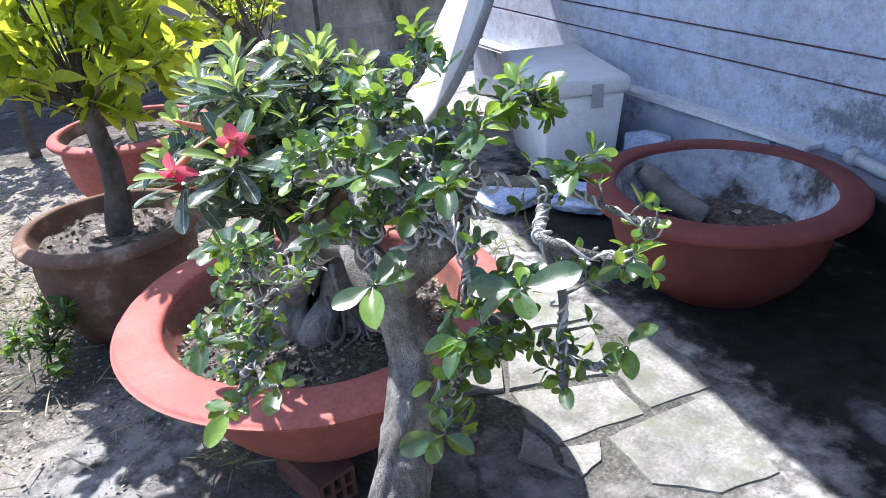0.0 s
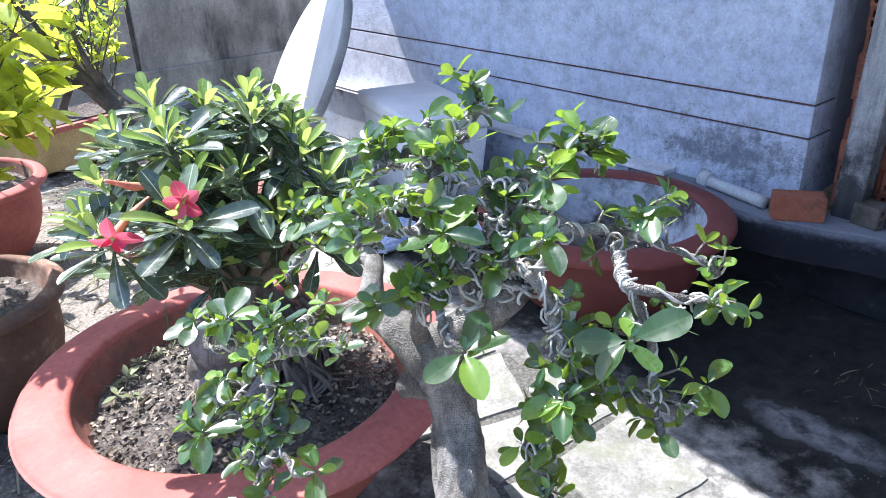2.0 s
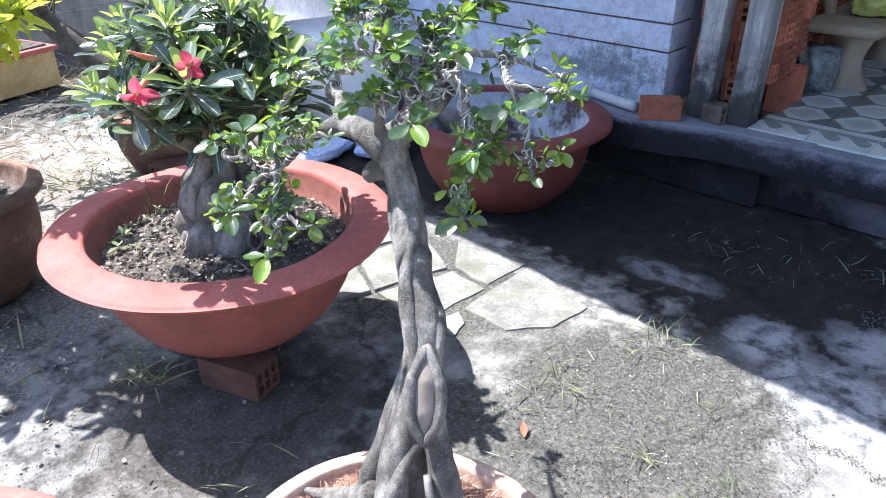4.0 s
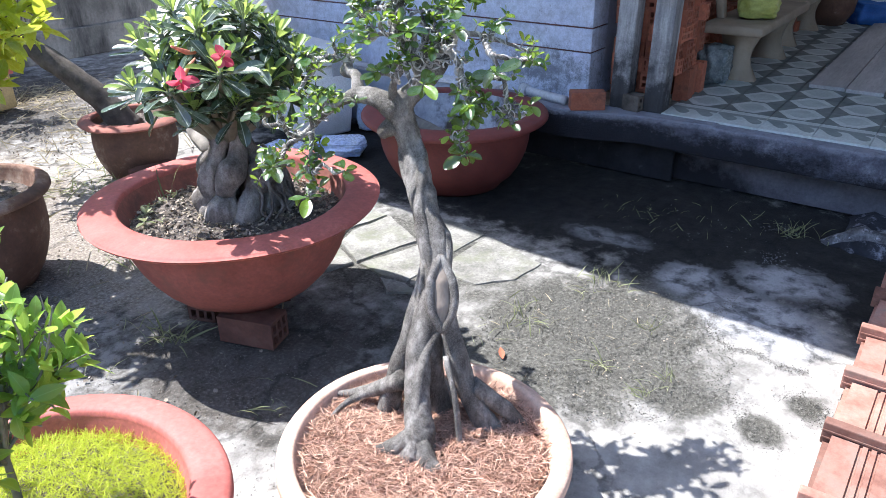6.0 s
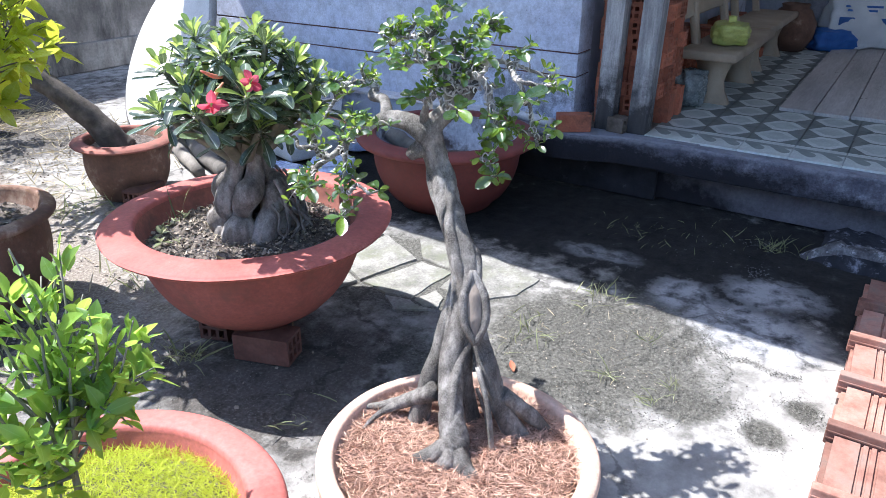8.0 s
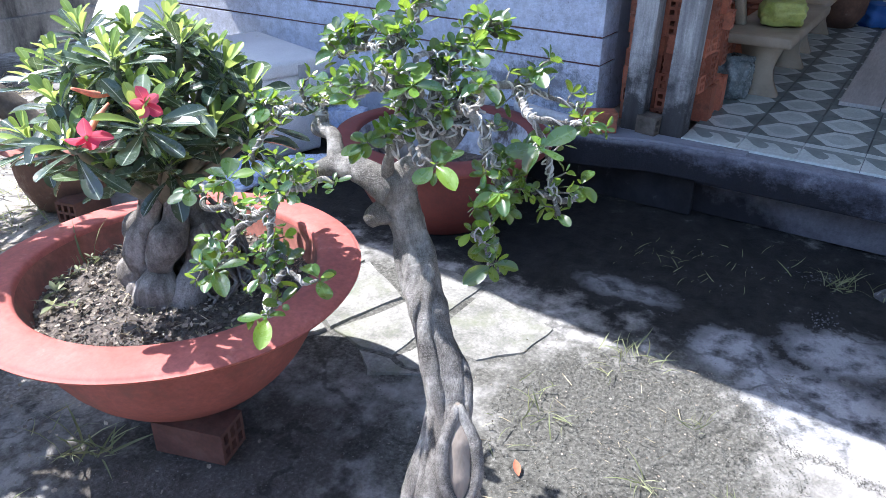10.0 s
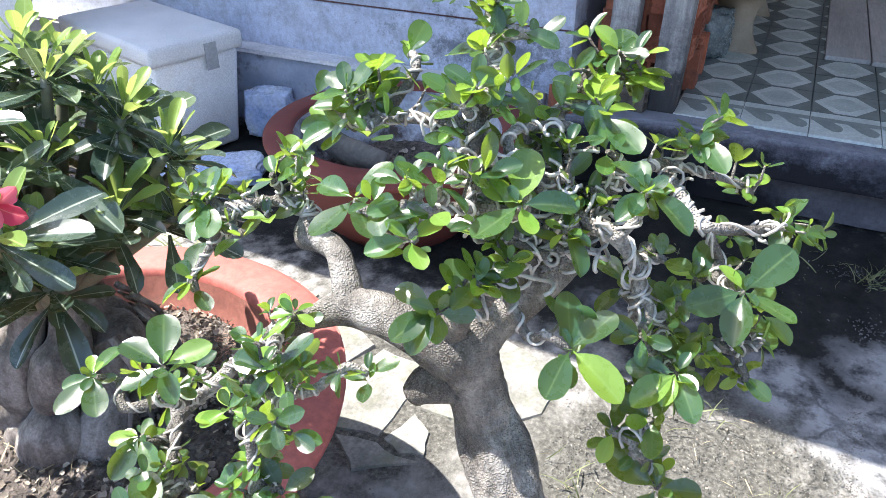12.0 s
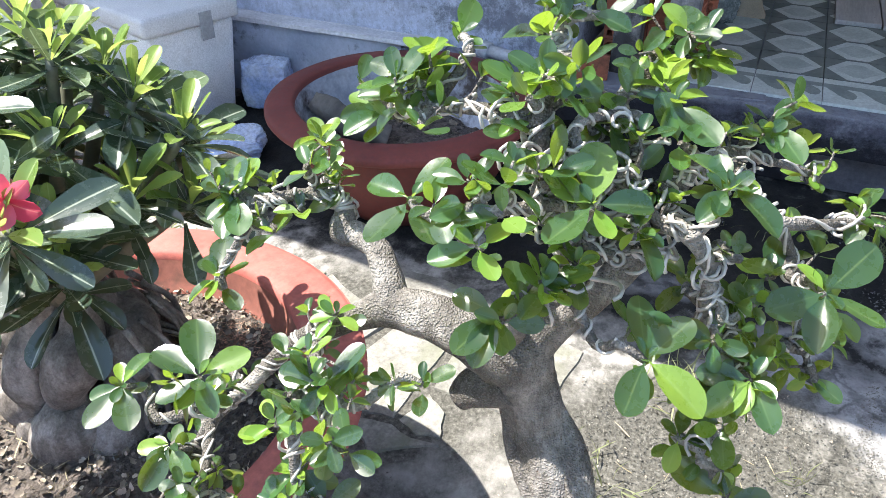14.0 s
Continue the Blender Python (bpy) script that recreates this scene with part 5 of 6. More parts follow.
    limbs = {
        "left": ([(0.888, 1.795, 0.962), (0.878, 1.838, 0.985), (0.882, 1.885, 0.988), (0.882, 1.93, 0.984), (0.868, 1.962, 0.972), (0.856, 1.995, 0.958)], [0.036, 0.029, 0.026, 0.024, 0.016, 0.012]),
        "low": ([(0.862, 1.975, 0.966), (0.856, 2.02, 0.935), (0.85, 2.055, 0.905), (0.839, 2.075, 0.88), (0.808, 2.097, 0.855), (0.776, 2.117, 0.832), (0.75, 2.132, 0.797), (0.71, 2.143, 0.769)], [0.014, 0.012, 0.010, 0.009, 0.008, 0.007, 0.005, 0.004]),
        "bend": ([(0.88, 1.925, 0.982), (0.904, 1.949, 1.016), (0.923, 1.97, 1.026), (0.935, 1.998, 1.027), (0.933, 2.016, 1.030), (0.946, 2.02, 1.045), (0.95, 2.03, 1.06), (0.93, 2.07, 1.065)], [0.022, 0.0155, 0.0145, 0.0155, 0.0165, 0.013, 0.008, 0.006]),
        "far": ([(0.93, 2.07, 1.065), (0.915, 2.11, 1.05), (0.90, 2.14, 1.0), (0.88, 2.16, 0.96)], [0.006, 0.006, 0.005, 0.004]),
        "beyond": ([(0.95, 2.03, 1.06), (1.0, 2.07, 1.05), (1.06, 2.12, 1.03), (1.12, 2.16, 1.01)], [0.006, 0.006, 0.005, 0.004]),
        "near": ([(0.856, 2.0, 0.955), (0.81, 1.98, 0.975), (0.765, 1.95, 0.985), (0.72, 1.92, 1.0)], [0.008, 0.007, 0.006, 0.004]),
        "drop": ([(0.79, 1.975, 0.968), (0.74, 1.965, 0.93), (0.715, 1.955, 0.87), (0.69, 1.935, 0.82), (0.662, 1.92, 0.782)], [0.007, 0.006, 0.005, 0.004, 0.003]),
        "side": ([(0.808, 2.097, 0.855), (0.75, 2.08, 0.89), (0.72, 2.06, 0.94)], [0.006, 0.005, 0.004]),
        "under": ([(0.776, 2.117, 0.832), (0.71, 2.08, 0.81), (0.66, 2.045, 0.815)], [0.006, 0.005, 0.004]),
        "right": ([(0.885, 1.80, 0.968), (0.908, 1.77, 1.002), (0.932, 1.735, 1.04), (0.955, 1.70, 1.085), (0.96, 1.685, 1.13), (0.975, 1.67, 1.163)], [0.036, 0.029, 0.025, 0.019, 0.013, 0.009]),
        "outer": ([(0.945, 1.69, 1.15), (0.981, 1.672, 1.158), (1.03, 1.655, 1.150), (1.069, 1.641, 1.141), (1.11, 1.60, 1.12), (1.145, 1.559, 1.098)], [0.009, 0.008, 0.007, 0.006, 0.004, 0.003]),
        "twist": ([(1.060, 1.644, 1.143), (1.042, 1.622, 1.128), (1.020, 1.598, 1.112), (1.012, 1.582, 1.107), (1.040, 1.545, 1.098), (1.080, 1.511, 1.088)], [0.007, 0.0075, 0.0075, 0.007, 0.005, 0.004]),
        "fall": ([(0.945, 1.70, 1.12), (0.928, 1.659, 1.125), (0.937, 1.632, 1.086), (0.938, 1.626, 1.034), (0.946, 1.608, 0.998), (0.92, 1.60, 0.95), (0.875, 1.60, 0.915)], [0.010, 0.009, 0.008, 0.007, 0.006, 0.005, 0.004]),
        "tail": ([(1.012, 1.582, 1.107), (1.022, 1.555, 1.05), (1.015, 1.54, 1.0), (1.0, 1.52, 0.96)], [0.005, 0.005, 0.005, 0.003]),
        "crest": ([(0.93, 1.735, 1.06), (0.94, 1.745, 1.12), (0.96, 1.742, 1.175), (1.043, 1.742, 1.216), (1.085, 1.715, 1.23)], [0.011, 0.009, 0.008, 0.006, 0.004]),
        "apex": ([(0.92, 1.745, 1.06), (0.905, 1.765, 1.12), (0.90, 1.785, 1.18), (0.905, 1.79, 1.225), (0.935, 1.79, 1.25), (0.967, 1.802, 1.274), (0.99, 1.815, 1.30)], [0.014, 0.0105, 0.009, 0.008, 0.007, 0.006, 0.005]),
        "front": ([(0.905, 1.77, 1.14), (0.86, 1.775, 1.16), (0.83, 1.80, 1.165), (0.79, 1.815, 1.15)], [0.007, 0.006, 0.005, 0.004]),
        "top": ([(0.905, 1.79, 1.215), (0.91, 1.84, 1.215), (0.915, 1.90, 1.205), (0.93, 1.94, 1.185)], [0.007, 0.006, 0.005, 0.004]),
        "hook": ([(0.875, 1.80, 0.995), (0.850, 1.775, 1.045), (0.853, 1.748, 1.08), (0.868, 1.737, 1.105)], [0.013, 0.009, 0.0075, 0.005]),
    }
    nodes = []
    for name, (pts, radii) in limbs.items():
        branch = put("branch", limb(pts, radii, 14, 8, 0.16, 16), FIG_BARK)
        line = glide(pts, 6)
        nodes += [(p, r) for p, r in zip(line, spread(radii, len(line)))][3:]
        reach = sum((b_ - a_).length for a_, b_ in zip(line, line[1:]))
        start = {"left": 6, "bend": 5, "right": 3, "hook": 4}.get(name, 0)
        if start >= len(pts) - 1:
            continue
        for turns, wire in ((33, 0.0018), (15, 0.0016)):
            put("wire", coil(pts[start:], radii[start:], wire, max(reach * (1 - start / len(pts)) * turns, 2)), WIRE, "dull aluminium training wire", branch)

    heart = Vector((0.89, 1.78, 1.03))
    leaves, more, twig_lines = [], [], []

    def twig_to(at):
        p, r = min(nodes, key=lambda q: (q[0] - at).length + 0.35 * max(q[0].z - at.z, 0))
        mid_ = p.lerp(at, 0.5) + Vector((rnd.uniform(-0.012, 0.012), rnd.uniform(-0.012, 0.012), rnd.uniform(-0.01, 0.01)))
        crook = min(0.014, 0.16 * (at - p).length)
        twig_lines.append(([p, p.lerp(mid_, 0.5) + any_way(rnd) * crook, mid_ + any_way(rnd) * crook, mid_.lerp(at, 0.6) + any_way(rnd) * crook, at], min(r, 0.006)))

    def whorl(at, *tips):
        """Grown leaves round a twig's end, each given by how far its tip reaches, in millimetres, and a few young ones at the heart."""
        at = Vector(at)
        twig_to(at - Vector((-0.35, -0.1, 0.93)) * 0.008)
        for tip in tips:
            tip = Vector(tip) * 0.001
            way = tip.normalized()
            start = at + way * 0.003 + Vector((0, 0, -0.003))
            face = Vector((-0.3, -0.1, 0.95)) + any_way(rnd) * 0.35
            size = max((at + tip - start).length, 0.02)
            young = size < 0.034 and rnd.random() < 0.55
            leaves.append((FIG_LEAVES[rnd.randrange(3) + (3 if young else 0)], aimed(start, way, face, size, rnd.uniform(-0.35, 0.35))))
        axis = Vector((-0.2, -0.1, 0.9)) + any_way(rnd) * 0.2
        more.extend(rosette(at, axis, rnd.randint(2, 4), rnd.uniform(0.016, 0.028), rnd, lambda f: FIG_LEAVES[3 + rnd.randrange(3)], 60))
        more.extend(rosette(at - Vector((0, 0, 0.012)), axis, rnd.randint(1, 3), rnd.uniform(0.03, 0.042), rnd, lambda f: FIG_LEAVES[rnd.randrange(3)], 95))

    # over the middle
    whorl((0.814, 1.869, 1.173), (7, 44, 7), (46, -13, 16), (-51, 14, -18), (-34, -36, -17))
    whorl((0.856, 1.728, 1.179), (9, 39, 8), (58, 14, 23), (20, -45, 3), (-49, 24, -16), (-27, -22, -12))
    whorl((0.809, 1.789, 1.083), (5, 42, 6), (-47, 20, -16), (-48, 1, -18), (-32, -19, -14), (33, -33, 9), (31, -11, 11))
    whorl((0.780, 1.796, 1.167), (-22, 33, -5), (19, 26, 10), (26, 11, 11), (27, -15, 9), (-19, -8, -8), (-22, -24, -11))
    whorl((0.826, 1.663, 1.064), (50, 21, 21), (46, -27, 14), (-53, 6, -19), (-24, -55, -15))
    whorl((0.901, 1.807, 1.219), (26, 42, 14), (17, -6, 6), (-15, 12, -8))
    whorl((0.910, 1.917, 1.238), (1, 38, 4), (-31, 13, -10), (39, -34, 11), (50, -6, 23), (33, 2, 13))
    whorl((0.935, 1.955, 1.185), (-35, 30, -9), (5, 42, 7), (17, 41, 11), (-23, 40, -3))
    whorl((0.972, 1.894, 1.258), (45, 4, 17), (-5, -25, -5), (18, 11, 8))
    whorl((0.871, 1.739, 1.101), (5, 23, 4), (25, -12, 8), (-20, 14, -6), (-36, -14, -15))
    whorl((0.990, 1.817, 1.300), (24, 8, 10), (-10, 22, 6), (8, -24, 4), (-20, -8, -2))
    # over the open side
    whorl((0.917, 1.632, 1.185), (-36, 17, -12), (-23, -46, -14), (30, 38, 15), (13, -21, 3))
    whorl((0.952, 1.535, 1.084), (22, 24, 11), (60, -34, 19), (-54, 1, -20), (-17, -49, -12), (-38, 47, -9))
    whorl((0.906, 1.698, 1.133), (-4, -26, -4), (-20, 9, -7), (4, 19, 3), (-34, -31, -16), (22, -4, 8))
    whorl((1.072, 1.697, 1.233), (62, 19, 26), (25, -43, 5), (-10, -45, -9), (6, 15, 4))
    whorl((0.996, 1.696, 1.216), (60, 22, 25), (-3, 33, 2), (-36, -3, -14), (-37, -47, -19), (26, -24, 7))
    whorl((1.077, 1.611, 1.179), (35, -17, 11), (12, 27, 7), (-34, -9, -14), (-37, -35, -18))
    whorl((0.900, 1.575, 1.010), (39, -8, 14), (-11, 47, 1), (-43, 32, -13), (-35, 6, -12), (-39, -26, -17))
    whorl((1.000, 1.516, 0.950), (23, -16, 7), (-22, 15, -7), (-12, -18, -7), (-16, -35, -10))
    whorl((0.880, 1.622, 0.930), (27, -42, 6), (13, -41, 0), (29, 1, 11), (-34, 3, -13))
    whorl((0.989, 1.582, 1.063), (6, 30, 5), (15, -17, 4), (47, -6, 17), (-47, 22, -15), (-17, -14, -8))
    whorl((0.991, 1.562, 0.980), (3, 30, 4), (-21, -12, -9), (-23, 12, -7), (17, -17, 4))
    whorl((1.085, 1.504, 1.099), (-22, -26, -11), (38, -3, 14), (16, 16, 8), (-38, 13, -13))
    whorl((0.862, 1.568, 0.891), (16, 58, 13), (50, 33, 22), (16, -43, 1), (-55, 21, -18), (-33, -24, -15))
    whorl((1.085, 1.508, 0.976), (45, 1, 17), (-24, 18, -7), (-21, -39, -12), (-44, -16, -18))
    whorl((0.998, 1.650, 1.028), (-40, 21, -13), (28, 39, 15), (42, -12, 14), (0, -44, -5))
    whorl((1.145, 1.559, 1.100), (-14, 26, 8), (22, -24, 6), (-24, -8, -6))
    # over the desert rose
    whorl((0.718, 2.051, 0.985), (7, 60, 10), (50, 39, 23), (40, -30, 12), (-37, 23, -11), (-25, -33, -13))
    whorl((0.703, 2.144, 0.949), (-23, 25, -6), (-49, 6, -18), (18, 18, 9), (39, -2, 15), (-11, -18, -6), (-35, -37, -17))
    whorl((0.876, 2.157, 0.963), (51, 27, 22), (27, -24, 8), (-38, 23, -12), (-31, -5, -12), (16, 39, 10))
    whorl((0.721, 1.907, 1.032), (-5, 46, 3), (42, -14, 14), (-32, 7, -11), (-20, -19, -9), (22, -6, 8))
    whorl((0.679, 1.865, 1.011), (28, 20, 13), (2, -30, -1), (-18, 25, -5), (-6, -30, -4))
    whorl((0.705, 1.958, 0.975), (-24, 20, -6), (16, 22, 7), (5, -26, 0), (16, 1, 4))
    whorl((0.724, 1.957, 0.887), (-35, 25, -11), (-5, 26, 1), (-19, -2, -6), (25, 1, 10), (14, 26, 8))
    whorl((0.903, 2.131, 1.066), (10, 56, 10), (46, 36, 21), (52, 14, 22), (-38, 17, -12), (-52, -12, -21), (-46, -34, -20))
    whorl((0.832, 1.968, 1.001), (-13, 24, -2), (13, 25, 8), (-2, -27, -4), (18, -11, 6), (-27, 8, -9))
    whorl((1.130, 2.169, 1.022), (-22, 34, -5), (32, 32, 15), (44, -3, 16), (18, -20, 5), (-20, 0, -8))
    whorl((0.730, 2.136, 0.836), (-19, 34, -3), (-2, 23, 2), (-27, 13, -9), (-24, -42, -14), (-52, -1, -20))
    whorl((0.645, 2.031, 0.834), (36, 52, 20), (-25, 56, -4), (-46, -17, -19), (-28, -54, -17), (44, -37, 12))
    whorl((0.652, 1.914, 0.771), (-32, 43, -7), (47, 28, 21), (-52, -33, -24), (21, -25, 5))
    whorl((0.776, 1.844, 1.008), (23, -23, 6), (-9, 26, -1))
    whorl((0.720, 1.844, 0.841), (13, 50, 11), (-30, -48, -17), (21, -19, 6))

    pick = lambda f: FIG_LEAVES[rnd.randrange(3) + (3 if f > 0.55 and rnd.random() < 0.8 else 0)]
    small = lambda f: FIG_LEAVES[rnd.randrange(6)]
    # lesser shoots along the outer wood
    outer = [q for q in nodes if q[1] < 0.0085 and (q[0].y < 1.96 or rnd.random() < 0.35) and not (q[0].x > 1.0 and q[0].y < 1.68)]
    for _ in range(66):
        p, r = rnd.choice(outer)
        at = p + (any_way(rnd, 0.35) + (p - heart).normalized() * 0.3).normalized() * rnd.uniform(0.02, 0.05)
        twig_to(at)
        more += rosette(at, Vector((-0.15, -0.2, 0.8)) + any_way(rnd) * 0.5, rnd.randint(3, 5), rnd.uniform(0.030, 0.048), rnd, pick, 84)
    for line, r in twig_lines:
        sizes = [max(r, 0.0062), 0.0056, 0.005, 0.0044, 0.003]
        twig = put("twig", limb(line, sizes, 8, 5, 0.2, 30), FIG_BARK)
        far = sum((b_ - a_).length for a_, b_ in zip(line, line[1:]))
        if far > 0.03:
            put("wire", coil(line[:-1], sizes[:-1], 0.0016, far * rnd.uniform(28, 46)), WIRE, "dull aluminium training wire", twig)
    leaves.sort(key=lambda q: -q[1].median_scale)
    for me, m in leaves[:290]:
        piece("leaf", me, t, inv @ m)
    shoots = [(p.lerp(q, rnd.random()), r) for (line, r) in twig_lines for p, q in zip(line, line[1:]) if rnd.random() < 0.24]
    shoots += [(p, r) for p, r in nodes if r < 0.0085 and rnd.random() < 0.2]
    sprigs = bmesh.new()
    for p, r in shoots:
        way = (any_way(rnd, 0.5) * 0.8 + (p - heart).normalized() * 0.4).normalized()
        tip = p + way * rnd.uniform(0.015, 0.04)
        tube(sprigs, [p, p.lerp(tip, 0.5) + any_way(rnd) * 0.004, tip], [0.0022, 0.0018, 0.0012], 5)
        more += rosette(tip, way, rnd.randint(4, 6), rnd.uniform(0.022, 0.038), rnd, small, 78)
    tagged(put("sprig", sprigs, FIG_BARK), kind="stuff")
    joined("small_leaves", [(me, inv @ m) for me, m in leaves[290:] + more], FIG_LEAF, t).data.materials.append(FIG_YOUNG)
    me = t.children[-1].data
    for f in me.polygons:
        f.material_index = 1 if (f.index // 36) % 5 < 2 else 0
    # knots of loose wire where the branches fork
    forks = [q for q in nodes if q[1] < 0.014 and q[0].z > 0.9]
    for _ in range(60):
        p = Vector(rnd.choice(forks)[0])
        axis = any_way(rnd)
        reach = rnd.uniform(0.006, 0.030)
        size = rnd.uniform(0.006, 0.013)
        put("wire", coil([p - axis * reach * 0.5, p + any_way(rnd) * 0.008, p + axis * reach * 0.5], [size, size * 1.2, size * 0.8], 0.0017, rnd.uniform(1.2, 2.6)), WIRE, "loose loop of training wire")
    # the dense tangle of wired shoots over the fork of the trunk
    core = [((0.925, 1.735, 1.085), 0.035), ((0.945, 1.70, 1.12), 0.035), ((0.905, 1.765, 1.13), 0.03), ((0.90, 1.785, 1.185), 0.025), ((0.965, 1.735, 1.165), 0.03)]
    for k in range(55):
        middle, spread_ = core[k % len(core)]
        p = Vector(middle) + any_way(rnd) * rnd.uniform(0, spread_)
        axis = (any_way(rnd) + UP * 0.5).normalized()
        reach, size = rnd.uniform(0.012, 0.045), rnd.uniform(0.006, 0.015)
        put("wire", coil([p - axis * reach, p + any_way(rnd) * 0.012, p + axis * reach], [size * 0.7, size, size * 0.6], rnd.uniform(0.0017, 0.0023), rnd.uniform(1.6, 3.4)), WIRE, "loose loop of training wire")
    for k in range(9):
        p, q = (Vector(core[i][0]) + any_way(rnd) * 0.03 for i in (k % 5, (k + 1 + k // 5) % 5))
        line = [p, p.lerp(q, 0.35) + any_way(rnd) * 0.025, p.lerp(q, 0.7) + any_way(rnd) * 0.025, q + any_way(rnd) * 0.02]
        shoot = put("twig", limb(line, [0.006, 0.005, 0.005, 0.004], 8, 6, 0.2, 30), FIG_BARK)
        put("wire", coil(line, [0.006, 0.005, 0.005, 0.004], 0.0018, rnd.uniform(4, 7)), WIRE, "dull aluminium training wire", shoot)
    return t


def desert_rose():
    rnd = random.Random(21)
    base = Vector((1.0, 2.66, 0.42))
    t = thing("desert_rose", "desert rose with swollen grey stems and long dark leaves", "plant", tuple(base))

    def w(x, y, z):
        return Vector((x, y, z)) - base

    # the swollen stems, twisted about each other
    for k in range(6):
        a0, pts, radii = k * 1.047 - 0.12, [], []
        for i, (z, out, r) in enumerate(((-0.03, 0.102, 0.046), (0.02, 0.108, 0.056), (0.065, 0.110, 0.053), (0.105, 0.094, 0.036), (0.145, 0.096, 0.049), (0.190, 0.088, 0.047), (0.235, 0.062, 0.030), (0.34, 0.034, 0.024))):
            a = a0 + 4.6 * (z + 0.03) + 0.16 * math.sin(k * 2.3 + i)
            pts.append((out * math.cos(a), out * math.sin(a) - 0.01, z))
            radii.append(r * (1 + 0.18 * math.sin(k * 1.9 + i * 1.45)))
        part("stem", limb(pts, radii, 24, 9, 0.10, 12), SWOLLEN_BARK, t)
    part("caudex", lathe([(0, -0.03), (0.095, -0.03), (0.10, 0.0), (0.085, 0.02), (0.05, 0.04), (0.02, 0.05), (0.0, 0.052)], 40, 0.10, 3.3), SWOLLEN_BARK, t)
    for a, r, z, s in ((2.9, 0.11, 0.03, 0.036), (3.4, 0.105, 0.04, 0.03), (4.6, 0.09, 0.02, 0.024), (5.5, 0.085, 0.02, 0.024), (2.2, 0.10, 0.03, 0.034)):
        c = Vector((r * math.cos(a), r * math.sin(a), z))
        part("lobe", limb([c * 0.6 + UP * 0.05, c + UP * 0.01, c * 1.12 - UP * 0.04, c * 1.2 - UP * 0.07], [s * 0.6, s, s * 0.8, s * 0.4], 16, 6, 0.15, 11), SWOLLEN_BARK, t)
    for k in range(11):
        a = k * 0.571 + rnd.uniform(-0.15, 0.15)
        L = rnd.uniform(0.06, 0.13)
        pts = [(0.10 * math.cos(a), 0.10 * math.sin(a), 0.04), ((0.125 + L * 0.25) * math.cos(a + 0.15), (0.125 + L * 0.25) * math.sin(a + 0.15), 0.016), ((0.12 + L * 0.6) * math.cos(a), (0.12 + L * 0.6) * math.sin(a), -0.02)]
        part("root", limb(pts, [rnd.uniform(0.014, 0.022), 0.011, 0.005], 12, 7, 0.18, 12), SWOLLEN_BARK, t)
    for k in range(40):
        a, L = rnd.uniform(-1.75, 0.5), rnd.uniform(0.05, 0.12)
        high, thick = rnd.uniform(0.10, 0.24), rnd.uniform(0.003, 0.009)
        pts = [(0.14 * math.cos(a), 0.14 * math.sin(a), high), ((0.16 + L * 0.25) * math.cos(a), (0.16 + L * 0.25) * math.sin(a), high * 0.62 + 0.02), ((0.15 + L * 0.55) * math.cos(a + rnd.uniform(-0.15, 0.15)), (0.15 + L * 0.55) * math.sin(a), 0.06), ((0.15 + L * 0.7) * math.cos(a + rnd.uniform(-0.3, 0.3)), (0.15 + L * 0.7) * math.sin(a + 0.1), 0.03)]
        part("rootlet", limb(pts, [thick, thick * 0.9, thick * 0.8, thick * 0.5], 7, 4, 0.15, 20), SWOLLEN_BARK, t)
    pick = lambda f: ADEN_LEAVES[rnd.randrange(3) + (3 if f > 0.72 else 0)]
    leaves = []
    top = Vector((0, 0, 0.33))
    ends = []
    for k in range(26):
        a = k * 2.4
        out = 0.25 * math.sqrt((k + 0.5) / 26)
        z = 0.735 - 2.2 * out ** 1.5 + rnd.uniform(-0.05, 0.04)
        ends.append(Vector((out * math.cos(a) + 0.03, out * math.sin(a) - 0.04, z)))
    ends += [w(0.70, 2.52, 0.95), w(0.80, 2.40, 1.0), w(1.10, 2.40, 0.99), w(0.86, 2.42, 0.88), w(1.08, 2.52, 0.86), w(0.80, 2.66, 1.09), w(0.90, 2.72, 1.14), w(0.74, 2.60, 1.02), w(0.72, 2.72, 0.92), w(0.86, 2.56, 1.10), w(0.82, 2.80, 1.03)]
    ends += [Vector((0.02 + (0.13 + 0.05 * (k % 3)) * math.cos(k * 0.9), -0.03 + (0.13 + 0.05 * (k % 3)) * math.sin(k * 0.9), 0.46 + 0.035 * (k % 2))) for k in range(5)]
    for e in ends:
        mid_ = top.lerp(e, 0.5) + Vector((e.x, e.y, 0)) * 0.12 - UP * 0.01
        part("branch", limb([top * 0.85 + Vector((e.x, e.y, 0)) * 0.1, mid_, e], [0.02, 0.013, 0.008], 10, 6, 0.1, 12), GREEN_TWIG, t)
        axis = (Vector((e.x, e.y, 0)) * 1.6 + UP * 0.9).normalized()
        leaves += rosette(e, axis, rnd.randint(10, 13), rnd.uniform(0.125, 0.16), rnd, pick, 80, 0.5)
        leaves += rosette(e + axis * 0.025, axis + UP * 0.4, 5, rnd.uniform(0.07, 0.09), rnd, lambda f: ADEN_LEAVES[3 + rnd.randrange(3)], 34, 0.2)
        leaves += rosette(e - axis * 0.03, axis, 4, rnd.uniform(0.10, 0.13), rnd, lambda f: ADEN_LEAVES[rnd.randrange(3)], 108, 0.6)
    rnd.shuffle(leaves)
    for me, m in leaves[:295]:
        piece("leaf", me, t, m)
    young = set(me.name for me in ADEN_LEAVES[3:])
    joined("inner_leaves", [q for q in leaves[295:] if q[0].name not in young], ADENIUM_LEAF, t)
    joined("young_leaves", [q for q in leaves[295:] if q[0].name in young], ADENIUM_YOUNG, t)
    return t


